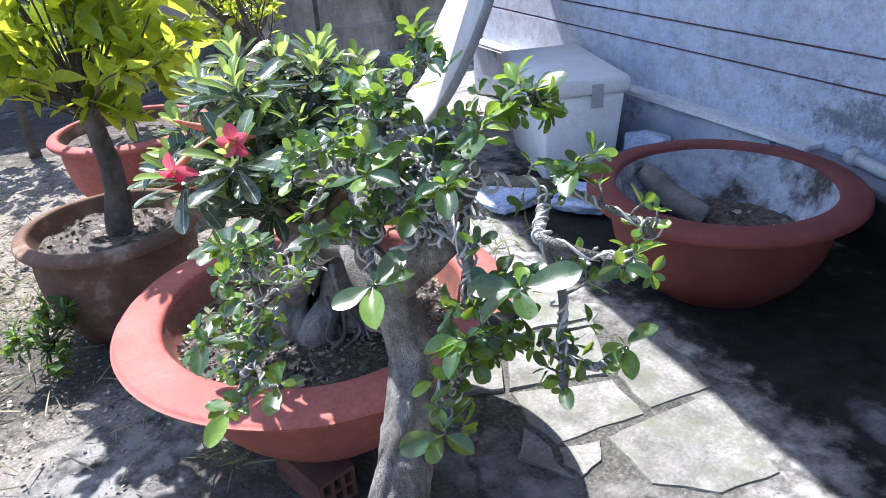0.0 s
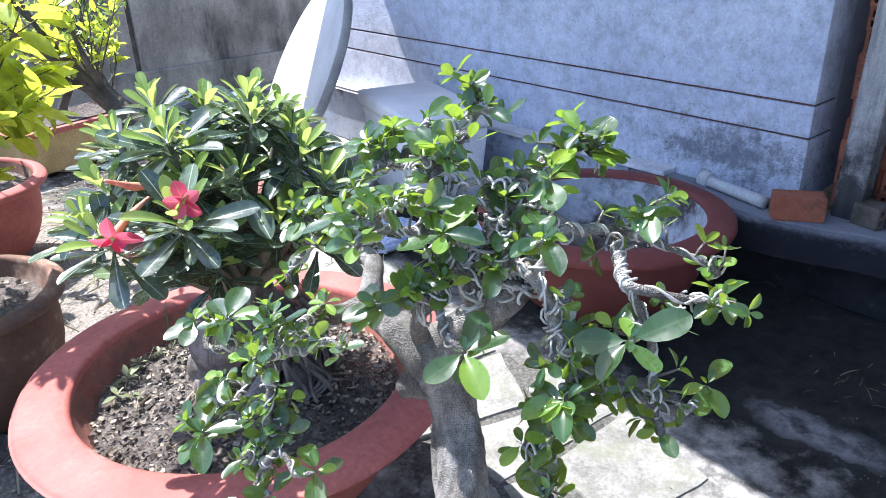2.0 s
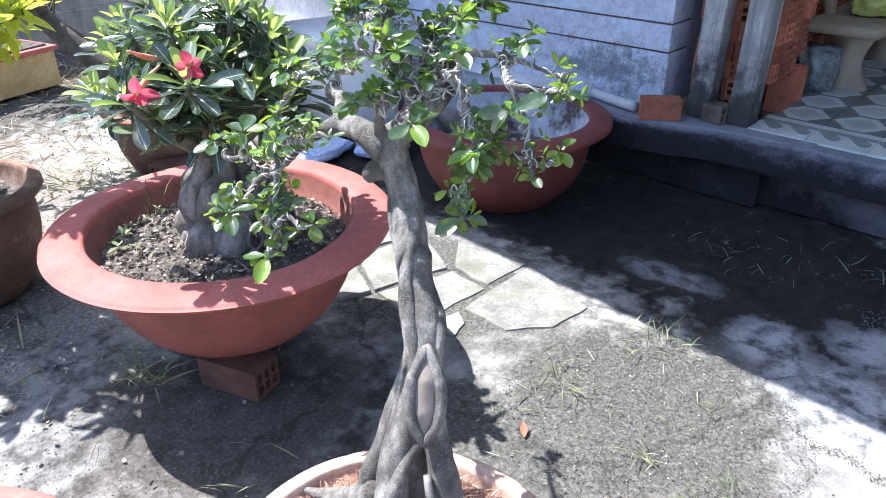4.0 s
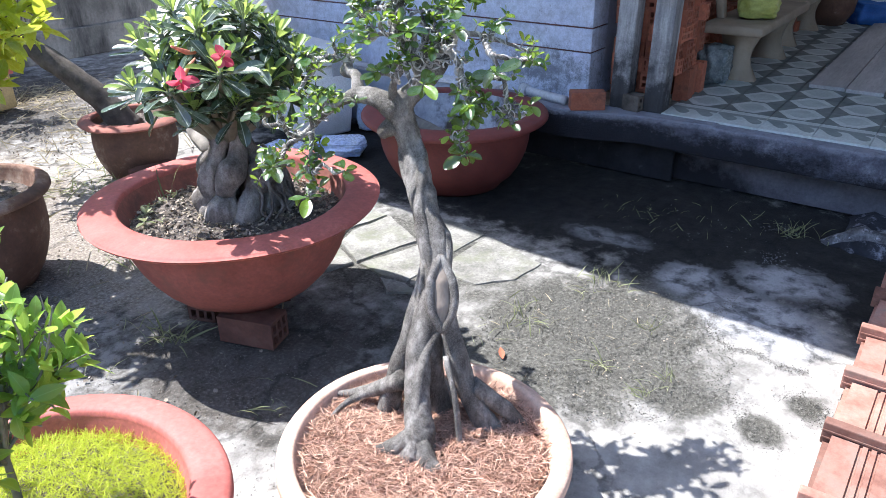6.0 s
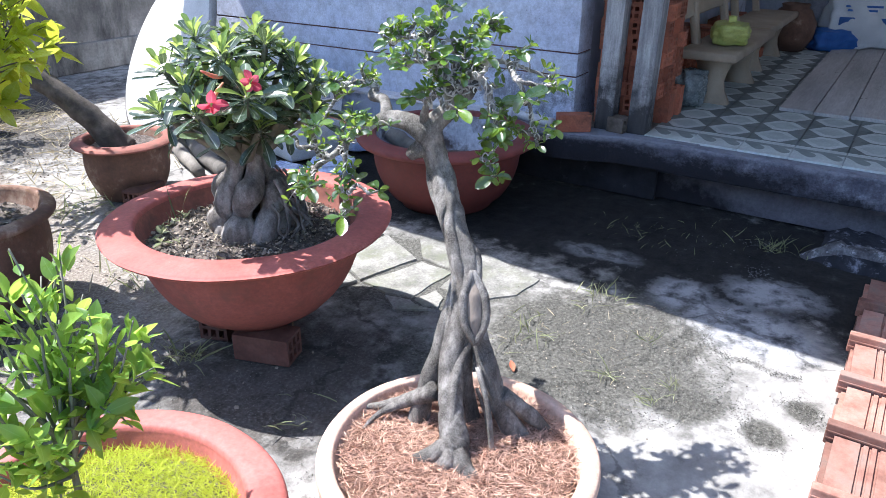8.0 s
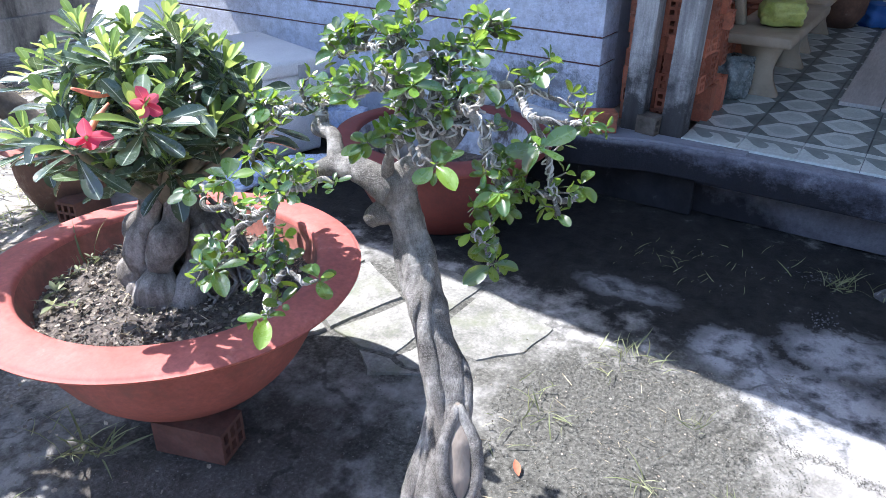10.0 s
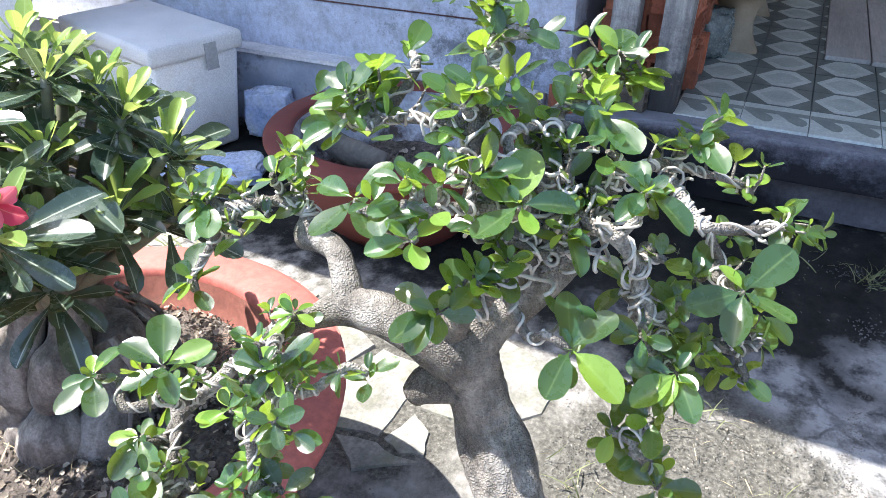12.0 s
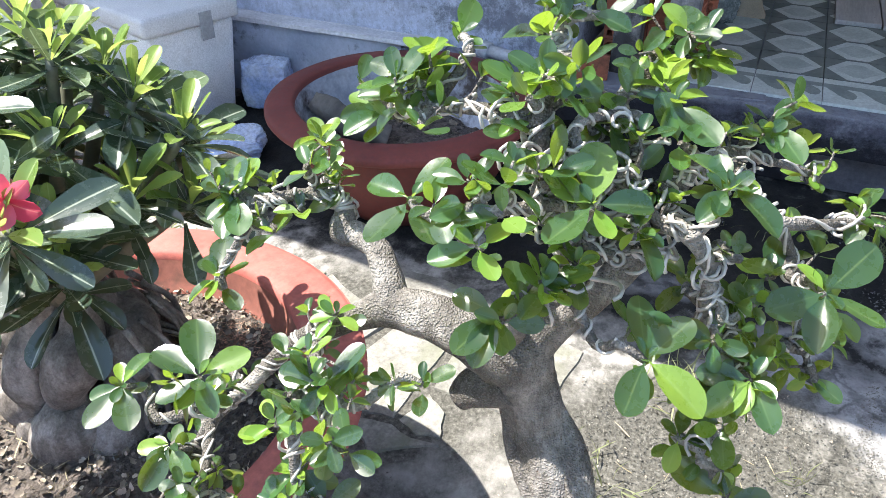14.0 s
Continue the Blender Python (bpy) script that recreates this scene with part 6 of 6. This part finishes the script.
def flower(at, way, label, size=0.034, tube_from=None, droop=0.0, seed=1):
    rnd = random.Random(seed)
    f = thing("flower", label, "flower", at, 0, "red flowers")
    way = Vector(way).normalized()
    start = Vector(tube_from) - Vector(at) if tube_from else -way * 0.06
    part("flower_tube", limb([start, start * 0.5 + UP * 0.004, (0, 0, 0)], [0.003, 0.0065, 0.009], 12, 6, 0.05), FLOWER_TUBE, f, "salmon flower tube")
    me = blade_mesh("petal", PETALED, 0.45, 0.3 + droop, PETAL, 2)
    side = way.orthogonal().normalized()
    for k in range(5):
        d = Matrix.Rotation(k * 2 * math.pi / 5 + 0.3, 3, way) @ side
        ang = radians(62 + rnd.uniform(-16, 16) + droop * 60)
        piece("petal", me, f, aimed(way * 0.002, way * math.cos(ang) + d * math.sin(ang) - UP * droop * rnd.uniform(0, 2.5), way + any_way(rnd) * 0.5, size * rnd.uniform(0.85, 1.12), rnd.uniform(-0.5, 0.5)))
    part("throat", lathe([(0, 0.004), (0.004, 0.004), (0.006, 0.0), (0.004, -0.01), (0, -0.01)], 12, 0.0), BAG_YELLOW, f, "yellow throat")
    return f


def leafy(name, label, category, base, trunk, trunk_r, mat_bark, heart, radius, count, leaf_size, meshes, seed, singles=0, twigs=24, mat_leaf=None, up=0.3, squash=0.8):
    """A small tree or shrub: trunk, limbs that fork to twigs within a crown, and leaves set along the twigs."""
    rnd = random.Random(seed)
    t = thing(name, label, category, base)
    b = Vector(base)
    pts = [Vector(p) - b for p in trunk]
    part("trunk", limb(pts, trunk_r, 14, 8, 0.18, 10), mat_bark, t)
    heart = Vector(heart) - b
    top = pts[-1]
    leaves = []
    twig_bm = bmesh.new()
    for k in range(twigs):
        d = any_way(rnd, 0.15)
        e = heart + Vector((d.x * radius[0], d.y * radius[1], d.z * radius[2])) * rnd.uniform(0.55, 1.0)
        root = pts[-1].lerp(pts[-2], rnd.uniform(0, 0.7)) if k % 3 else top
        line = glide([root, root.lerp(e, 0.5) + any_way(rnd) * 0.05 + UP * 0.02, e], 5)
        if k < 7:
            part("limb", tube(bmesh.new(), line, spread([trunk_r[-1] * 0.45, 0.003], len(line)), 8, 0.15, 20), mat_bark, t)
        else:
            tube(twig_bm, line, spread([0.0045, 0.0015], len(line)), 6)
        n = max(count // twigs, 1)
        for i in range(n):
            f = rnd.uniform(0.25, 1.0) ** 0.7
            q = line[min(int(f * (len(line) - 1)), len(line) - 1)]
            side = any_way(rnd, up)
            m = aimed(q + any_way(rnd) * 0.012, (side + (e - root).normalized() * 0.5), UP + any_way(rnd) * 0.6, leaf_size * rnd.uniform(0.55, 1.15), rnd.uniform(-0.5, 0.5))
            leaves.append((meshes[rnd.randrange(len(meshes))], m))
    tagged(part("twig", twig_bm, mat_bark, t), kind="stuff")
    rnd.shuffle(leaves)
    for me, m in leaves[:singles]:
        piece("leaf", me, t, m)
    if leaves[singles:]:
        joined("leaves", leaves[singles:], mat_leaf, t)
    return t


fig_tree()
desert_rose()
flower((0.807, 2.388, 1.045), (-0.45, -0.85, 0.25), "open crimson five-petalled flower of a desert rose", 0.036, (0.86, 2.45, 1.03), 0.0, 1)
flower((0.688, 2.431, 1.000), (-0.5, -0.6, -0.35), "fading crimson flower hanging from a salmon tube", 0.042, (0.775, 2.47, 1.04), 0.25, 2)
part("bud", limb([(0.80, 2.50, 1.05), (0.76, 2.49, 1.06), (0.71, 2.485, 1.085)], [0.005, 0.008, 0.003], 10, 5, 0), FLOWER_TUBE, thing("flower_bud", "closed salmon bud of a desert rose", "flower bud"))

leafy("young_citrus", "young citrus with small fresh green leaves growing in moss", "plant", (-0.20, 1.92, 0.32), [(-0.20, 1.92, 0.30), (-0.195, 1.92, 0.45), (-0.19, 1.925, 0.58)], [0.010, 0.008, 0.006], GREEN_TWIG,
      (-0.18, 1.93, 0.73), (0.20, 0.20, 0.30), 560, 0.060, LIME_LEAVES, 31, 290, 46, LIME_LEAF, 0.6)
leafy("pomelo_tree", "potted citrus tree with large yellow-green leaves", "tree", (0.52, 3.76, 0.36), [(0.52, 3.76, 0.33), (0.56, 3.74, 0.55), (0.55, 3.72, 0.75), (0.53, 3.70, 0.92)], [0.055, 0.042, 0.036, 0.026], DARK_BARK,
      (0.55, 3.74, 1.22), (0.58, 0.48, 0.50), 1150, 0.118, CITRUS_LEAVES, 32, 290, 70, CITRUS_LEAF, 0.2)
leafy("leaning_tree", "old bonsai with a thick dark trunk leaning out of its pot", "bonsai tree", (1.66, 4.38, 0.30), [(1.66, 4.38, 0.27), (1.58, 4.48, 0.45), (1.47, 4.64, 0.63), (1.35, 4.80, 0.80)], [0.085, 0.066, 0.060, 0.05], DARK_BARK,
      (1.22, 4.95, 1.12), (0.42, 0.36, 0.33), 460, 0.062, CITRUS_LEAVES, 33, 120, 34, CITRUS_LEAF)
leafy("shrub", "shaded shrub with dull green leaves behind the pots", "shrub", (0.70, 5.10, 0.35), [(0.70, 5.10, 0.33), (0.68, 5.12, 0.6), (0.70, 5.14, 0.8)], [0.03, 0.025, 0.02], DARK_BARK,
      (0.66, 5.15, 1.05), (0.6, 0.5, 0.5), 420, 0.085, SHRUB_LEAVES, 34, 0, 30, SHRUB_LEAF)
leafy("shrub", "low yellow-green shrub at the edge of the yard", "shrub", (-0.25, 4.5, 0.0), [(-0.25, 4.5, -0.02), (-0.25, 4.5, 0.15), (-0.25, 4.5, 0.3)], [0.02, 0.016, 0.012], DARK_BARK,
      (-0.25, 4.45, 0.42), (0.42, 0.5, 0.4), 480, 0.07, LIME_LEAVES, 35, 0, 34, LIME_LEAF)
leafy("shrub", "tall dark shrub in front of the boundary wall", "shrub", (0.1, 6.4, 0.0), [(0.1, 6.4, -0.02), (0.1, 6.4, 0.4), (0.1, 6.4, 0.8)], [0.04, 0.03, 0.02], DARK_BARK,
      (0.2, 6.4, 1.1), (1.0, 0.7, 0.8), 800, 0.09, SHRUB_LEAVES, 36, 0, 44, SHRUB_LEAF)
leafy("weed", "low dark-leaved weed growing beside an old clay pot", "weed", (0.20, 3.50, 0.0), [(0.20, 3.50, -0.02), (0.20, 3.50, 0.06), (0.21, 3.51, 0.12)], [0.006, 0.005, 0.004], GREEN_TWIG,
      (0.20, 3.50, 0.15), (0.17, 0.17, 0.14), 240, 0.05, SHRUB_LEAVES, 39, 0, 24, SHRUB_LEAF)
planter = thing("planter_box", "buff rectangular planter with red edge by the boundary wall", "planter", (1.55, 6.5, 0.0), 14)
part("trough", boxed((0.78, 0.42, 0.25), (0, 0, 0.145), 0.012), PLANTER_YELLOW, planter, smooth=False)
part("edge", boxed((0.82, 0.46, 0.035), (0, 0, 0.285), 0.008), TERRACOTTA, planter, "red painted edge", False)
part("soil", boxed((0.72, 0.36, 0.03), (0, 0, 0.300), 0.01, rough=0.01), SOIL, planter)
leafy("bonsai_tree", "small-leaved bonsai in a buff planter", "bonsai tree", (1.55, 6.5, 0.31), [(1.55, 6.5, 0.29), (1.65, 6.45, 0.5), (1.78, 6.38, 0.66), (1.8, 6.36, 0.8)], [0.035, 0.025, 0.018, 0.012], DARK_BARK,
      (1.7, 6.45, 1.05), (0.42, 0.36, 0.36), 600, 0.042, LIME_LEAVES, 37, 0, 40, LIME_LEAF)
leafy("sapling", "thin-stemmed shoot of a young tree in the large pot", "sapling", (1.30, 2.92, 0.42), [(1.30, 2.92, 0.41), (1.31, 2.93, 0.46), (1.30, 2.95, 0.50)], [0.004, 0.003, 0.002], DARK_BARK,
      (1.30, 2.94, 0.52), (0.06, 0.06, 0.05), 24, 0.03, SHRUB_LEAVES, 38, 0, 6, SHRUB_LEAF)


# ---- moss, fibre, litter, grass ----
PALE_CRUMBS = ((2.72, 1.50, 0.32, 0.6, 70), (2.62, 1.10, 0.07, 0.05, 60), (2.40, 1.66, 0.10, 0.10, 40), (2.95, 1.15, 0.06, 0.12, 90))
JOINTS = (
    ([(2.20, 1.13), (1.965, 1.159), (1.81, 1.163), (1.666, 1.167)], 0.016, 700),
    ([(1.839, 1.116), (1.796, 1.032), (1.816, 0.964), (1.781, 0.878), (1.796, 0.784)], 0.012, 600),
    ([(1.367, 1.21), (1.456, 1.098), (1.496, 0.974), (1.445, 0.907), (1.377, 0.849), (1.376, 0.798)], 0.035, 1400),
    ([(1.627, 0.795), (1.606, 0.739), (1.543, 0.695)], 0.03, 700))
SEEDLINGS = ((0.755, 2.87, 6, 0.045), (0.71, 2.81, 5, 0.04), (0.86, 2.93, 5, 0.03), (0.80, 2.92, 6, 0.03), (0.75, 2.77, 5, 0.025), (0.93, 2.97, 4, 0.03), (0.90, 2.33, 5, 0.025))

def scatter(name, label, category, count, where, mesh, size, flat, material, seed, parent=None):
    """Loose small stuff strewn over a place. where(rnd) gives a point."""
    rnd = random.Random(seed)
    shapes = []
    for _ in range(count):
        p = where(rnd)
        way = any_way(rnd)
        way.z = abs(way.z) * (1 - flat) + (1 - flat) * 0.6
        shapes.append((mesh, aimed(p, way, UP + any_way(rnd) * 0.5, size * rnd.uniform(0.5, 1.3), rnd.uniform(-1.5, 1.5))))
    ob = joined(name, shapes, material, parent)
    if not parent:
        tagged(ob, label, category)
    return ob


def in_disc(cx, cy, r, z, inner=0.0, dome=0.0):
    def where(rnd):
        a, q = rnd.uniform(0, 6.283), math.sqrt(rnd.uniform((inner / r) ** 2, 1))
        return Vector((cx + r * q * math.cos(a), cy + r * q * math.sin(a), z + dome * (1 - q * q) + rnd.uniform(0, 0.006)))
    return where


def in_patch(cx, cy, rx, ry, z=0.0):
    return lambda rnd: Vector((cx + rnd.gauss(0, rx * 0.5), cy + rnd.gauss(0, ry * 0.5), z + rnd.uniform(-0.004, 0.004)))


scatter("moss", "bright yellow-green moss filling a red pot", "moss", 17000, in_disc(-0.20, 1.915, 0.315, 0.308, 0, 0.06), BLADES["bright_moss"], 0.028, 0.4, MOSS, 41)
scatter("coconut_fibre", "reddish coconut fibre mulch in a bonsai pot", "mulch", 15000, in_disc(0.577, 1.496, 0.315, 0.190, 0, 0.030), BLADES["coconut_fibre"], 0.034, 0.8, COIR, 42)
scatter("soil_litter", "dry leaf litter and pale twigs on potting soil", "litter", 1400, in_disc(0.978, 2.643, 0.38, 0.420, 0.12, 0.028), FLAKE, 0.013, 0.9, LITTER, 43)
scatter("soil_straw", "dry rootlets on potting soil", "litter", 180, in_disc(0.978, 2.643, 0.38, 0.424, 0.12, 0.028), BLADES["dry_straw"], 0.04, 0.8, STRAW, 44)
scatter("soil_litter", "dry leaf litter in an old pot", "litter", 160, in_disc(0.50, 3.76, 0.25, 0.362, 0, 0.02), FLAKE, 0.02, 0.9, LITTER, 45)
scatter("soil_litter", "dark litter at the bottom of an empty pot", "litter", 140, in_disc(2.616, 2.815, 0.33, 0.195, 0, 0.01), FLAKE, 0.02, 0.9, LITTER, 46)
for k, (cx, cy, rx, ry, n) in enumerate(((0.25, 4.2, 1.0, 1.6, 2200), (-0.5, 2.9, 0.9, 1.2, 700), (1.9, 5.6, 0.9, 1.0, 1100), (1.6, 1.5, 0.56, 0.5, 320))):
    scatter("ground_litter", "dry leaves and chips strewn on the yard", "litter", n, in_patch(cx, cy, rx, ry), FLAKE, 0.013 if k < 3 else 0.006, 0.93, LITTER, 50 + k)
for k, (cx, cy, rx, ry, n) in enumerate(((1.3, 5.0, 0.7, 1.0, 320), (0.2, 4.3, 0.8, 1.2, 320), (2.3, 5.4, 0.5, 0.6, 500), (1.55, 1.5, 0.42, 0.36, 60), (2.2, 6.6, 0.6, 0.5, 500))):
    scatter("dry_grass", "dry straw lying on the yard", "grass", n, in_patch(cx, cy, rx, ry), BLADES["dry_straw"], 0.11 if k != 3 else 0.045, 0.8, STRAW, 60 + k)
for k, (cx, cy, rx, ry, n, s) in enumerate(((1.52, 1.76, 0.16, 0.14, 34, 0.07), (1.425, 1.376, 0.03, 0.03, 14, 0.07), (1.35, 1.20, 0.03, 0.03, 16, 0.06), (1.90, 1.62, 0.10, 0.06, 12, 0.07), (0.68, 2.74, 0.06, 0.10, 30, 0.12), (1.75, 1.32, 0.03, 0.03, 14, 0.06), (1.47, 1.16, 0.04, 0.04, 18, 0.05), (2.95, 1.05, 0.10, 0.45, 26, 0.07), (2.90, 1.08, 0.04, 0.04, 26, 0.09), (2.75, 1.55, 0.25, 0.5, 40, 0.05), (0.45, 2.95, 0.14, 0.2, 14, 0.09),
                                                (0.62, 2.15, 0.10, 0.14, 9, 0.08), (0.0, 4.0, 0.5, 0.7, 220, 0.11), (1.35, 4.5, 0.35, 0.4, 80, 0.11), (1.98, 1.62, 0.05, 0.1, 26, 0.08), (2.0, 3.6, 0.2, 0.3, 80, 0.1), (1.05, 3.45, 0.2, 0.2, 60, 0.1))):
    scatter("grass", "tuft of thin grass growing in the yard", "grass", n, in_patch(cx, cy, rx, ry), BLADES["grass_blade"], s, 0.25, GRASS, 70 + k)
for k, (cx, cy, r, z, inner, n) in enumerate(((1.58, 1.44, 0.46, -0.010, 0.0, 8000), (0.75, 2.25, 0.62, -0.010, 0.0, 1500), (0.2, 3.0, 0.55, -0.010, 0.0, 1500), (0.985, 2.643, 0.38, 0.418, 0.12, 1600))):
    scatter("earth_crumbs", "dark crumbs of earth lying on the ground" if k < 3 else "dark crumbs of potting soil", "soil", n, in_disc(cx, cy, r, z, inner, 0.0 if k < 3 else 0.028), CLOD, 0.0040 if k < 3 else 0.006, 0.85, CRUMB, 90 + k)


def along(points, width, z=-0.008):
    """A point near a line, thicker strewn in its middle."""
    line = glide([(*q, 0.0) for q in points], 8)

    def where(rnd):
        i = rnd.randrange(len(line) - 1)
        p = line[i].lerp(line[i + 1], rnd.random())
        return Vector((p.x + rnd.gauss(0, width), p.y + rnd.gauss(0, width), z + rnd.uniform(0, 0.004)))
    return where


for k, (points, width, n) in enumerate(JOINTS):
    scatter("earth_crumbs", "dark earth packed in a crack of the cement", "soil", n, along(points, width), CLOD, 0.0035, 0.85, CRUMB, 110 + k)


for k, (cx, cy, rx, ry, n) in enumerate(PALE_CRUMBS):
    scatter("mortar_crumbs", "pale crumbs of mortar strewn on mouldy cement", "rubble", n, in_patch(cx, cy, rx, ry, -0.008), CLOD, 0.006, 0.8, RUBBLE, 140 + k)

SPROUT_LEAVES = [blade_mesh("leaf", ELLIPSE, f, d, GRASS) for f, d in ((0.3, 0.1), (0.15, 0.3))]


def seedling(at, count, size, label, meshes, seed, lift=0.2):
    rnd = random.Random(seed)
    t = thing("seedling", label, "weed", at)
    part("stalk", tube(bmesh.new(), [Vector((0, 0, -0.01)), Vector((0.002, 0, 0.012)), Vector((0, 0.002, 0.024 * lift * 5))], [0.002, 0.0016, 0.001], 6), GREEN_TWIG, t)
    top = Vector((0, 0.002, 0.024 * lift * 5))
    for me, m in rosette(top, UP + any_way(rnd) * 0.3, count, size, rnd, lambda f: meshes[rnd.randrange(len(meshes))], 84):
        piece("leaf", me, t, m)
    return t


for k, (x, y, n, size) in enumerate(SEEDLINGS):
    seedling((x, y, 0.425), n, size, "small pale seedling sprouting in potting soil", SPROUT_LEAVES, 120 + k)
scatter("grass", "few arching blades of grass in a pot", "grass", 9, in_patch(0.92, 3.0, 0.05, 0.03, 0.42), BLADES["grass_blade"], 0.11, 0.25, GRASS, 131)
scatter("coir_patch", "reddish fibre lying on potting soil", "mulch", 900, in_patch(1.24, 2.50, 0.09, 0.09, 0.425), BLADES["coconut_fibre"], 0.016, 0.9, COIR, 132)
dead = thing("fallen_leaf", "curled orange-brown fallen leaf on the cement", "leaf", (1.268, 1.675, 0.0), 30)
piece("blade", blade_mesh("blade", ELLIPSE, 0.6, -0.3, BRICK), dead, aimed((0, 0, 0), (1, 0.2, 0.05), UP, 0.05))


# ---- flagstones and floor tiles ----
def flagstone(parent, outline, thick=0.03, top=-0.004, seed=0):
    """One stone slab with a ragged outline and worn edges."""
    rnd = random.Random(seed)
    c = sum((Vector((x, y)) for x, y in outline), Vector((0, 0))) / len(outline)
    ring = []
    n = len(outline)
    for i in range(n):
        a, b = Vector(outline[i]), Vector(outline[(i + 1) % n])
        for f in (0.0, 0.25, 0.5, 0.75):
            p = a.lerp(b, f)
            p = p + (c - p).normalized() * (0.004 + rnd.uniform(0, 0.010))
            ring.append(p)
    bm = bmesh.new()
    z = top + rnd.uniform(-0.003, 0.003)
    levels = [(1.0, z - thick), (1.0, z - 0.006), (0.985, z)]
    rings = [[bm.verts.new((c.x + (p.x - c.x) * s, c.y + (p.y - c.y) * s, h)) for p in ring] for s, h in levels]
    for a, b in zip(rings, rings[1:]):
        for i in range(len(ring)):
            j = (i + 1) % len(ring)
            bm.faces.new((a[i], a[j], b[j], b[i]))
    bm.faces.new(rings[-1])
    return part("flagstone", bm, SLAB, parent, smooth=False)


paving = tagged(new("paving"), "broken pale flagstones set in the yard with open joints", "paving", kind="structure")
for k, outline in enumerate((
        [(1.85, 2.28), (1.67, 2.265), (1.66, 2.05), (1.80, 1.93), (2.0, 1.905), (2.12, 2.27)],
        [(1.54, 2.59), (1.505, 2.44), (1.53, 2.31), (1.85, 2.285), (1.87, 2.48)],
        [(1.88, 2.495), (1.865, 2.295), (2.115, 2.28), (2.16, 2.45), (2.147, 2.694)],
        [(1.54, 2.60), (1.87, 2.50), (2.03, 2.80), (1.78, 2.85), (1.64, 2.80)],
        [(1.53, 2.30), (1.50, 2.23), (1.515, 2.16), (1.61, 2.19), (1.665, 2.265)],
        [(1.64, 2.81), (1.78, 2.86), (2.03, 2.81), (2.06, 3.10), (1.75, 3.16)],
        [(1.50, 2.15), (1.40, 2.32), (1.49, 2.43), (1.52, 2.31), (1.49, 2.23)],
        [(1.40, 2.66), (1.53, 2.60), (1.63, 2.80), (1.73, 3.16), (1.45, 3.1)])):
    flagstone(paving, outline, seed=k)


def floor_tiles():
    """Patterned cement tiles: a pale hexagon with a grey heart on each, dark corners; a wave border along the edge."""
    s, x0, y0 = 0.253, 3.525, 1.904
    thick = 0.012

    def flat(points, z, mat_index, bm):
        f = bm.faces.new([bm.verts.new((x, y, z)) for x, y in points])
        f.material_index = mat_index

    def tile_mesh():
        bm = boxed((s - 0.003, s - 0.003, thick), (s / 2, s / 2, -thick / 2), 0.0008)
        flat([(s * 0.5, s * 0.03), (s * 0.96, s * 0.34), (s * 0.96, s * 0.66), (s * 0.5, s * 0.97), (s * 0.04, s * 0.66), (s * 0.04, s * 0.34)], 0.0006, 1, bm)
        flat([(s * 0.5, s * 0.17), (s * 0.80, s * 0.42), (s * 0.80, s * 0.58), (s * 0.5, s * 0.83), (s * 0.20, s * 0.58), (s * 0.20, s * 0.42)], 0.0011, 2, bm)
        me = mesh_of("tile", bm, TILE_DARK, False)
        me.materials.append(TILE_LIGHT)
        me.materials.append(TILE_MID)
        return me

    def border_mesh():
        bm = boxed((0.255, s - 0.003, thick), (0.1275, s / 2, -thick / 2), 0.0008)
        flat([(0.158, 0.002), (0.198, 0.002), (0.198, s - 0.004), (0.158, s - 0.004)], 0.0009, 3, bm)
        for c in (0.01, 0.51):
            # a fat wave that hangs from the band and curls to a round end
            wave = ((0.160, 0.46), (0.122, 0.35), (0.088, 0.27), (0.062, 0.16), (0.062, 0.08), (0.078, 0.03), (0.104, 0.015), (0.126, 0.04), (0.142, 0.10), (0.160, 0.16))
            flat([(x, s * (c + y)) for x, y in wave], 0.0006, 3, bm)
        flat([(0.200, 0.002), (0.25, 0.002), (0.25, s - 0.004), (0.200, s - 0.004)], 0.0006, 2, bm)
        flat([(0.004, 0.002), (0.022, 0.002), (0.022, s - 0.004), (0.004, s - 0.004)], 0.0006, 2, bm)
        me = mesh_of("border_tile", bm, TILE_LIGHT, False)
        me.materials.append(TILE_MID)
        me.materials.append(TILE_LIGHT)
        me.materials.append(TILE_WAVE)
        return me

    field, edge = tile_mesh(), border_mesh()
    for j in range(18):
        y = y0 - s * (j + 1)
        piece("border_tile", edge, porch_base, pose(x0 - 0.258, y, FLOOR + 0.008))
        for i in range(14):
            if i > 3 and j > 2:
                continue
            piece("tile", field, porch_base, pose(x0 + i * s, y, FLOOR + 0.008))


floor_tiles()
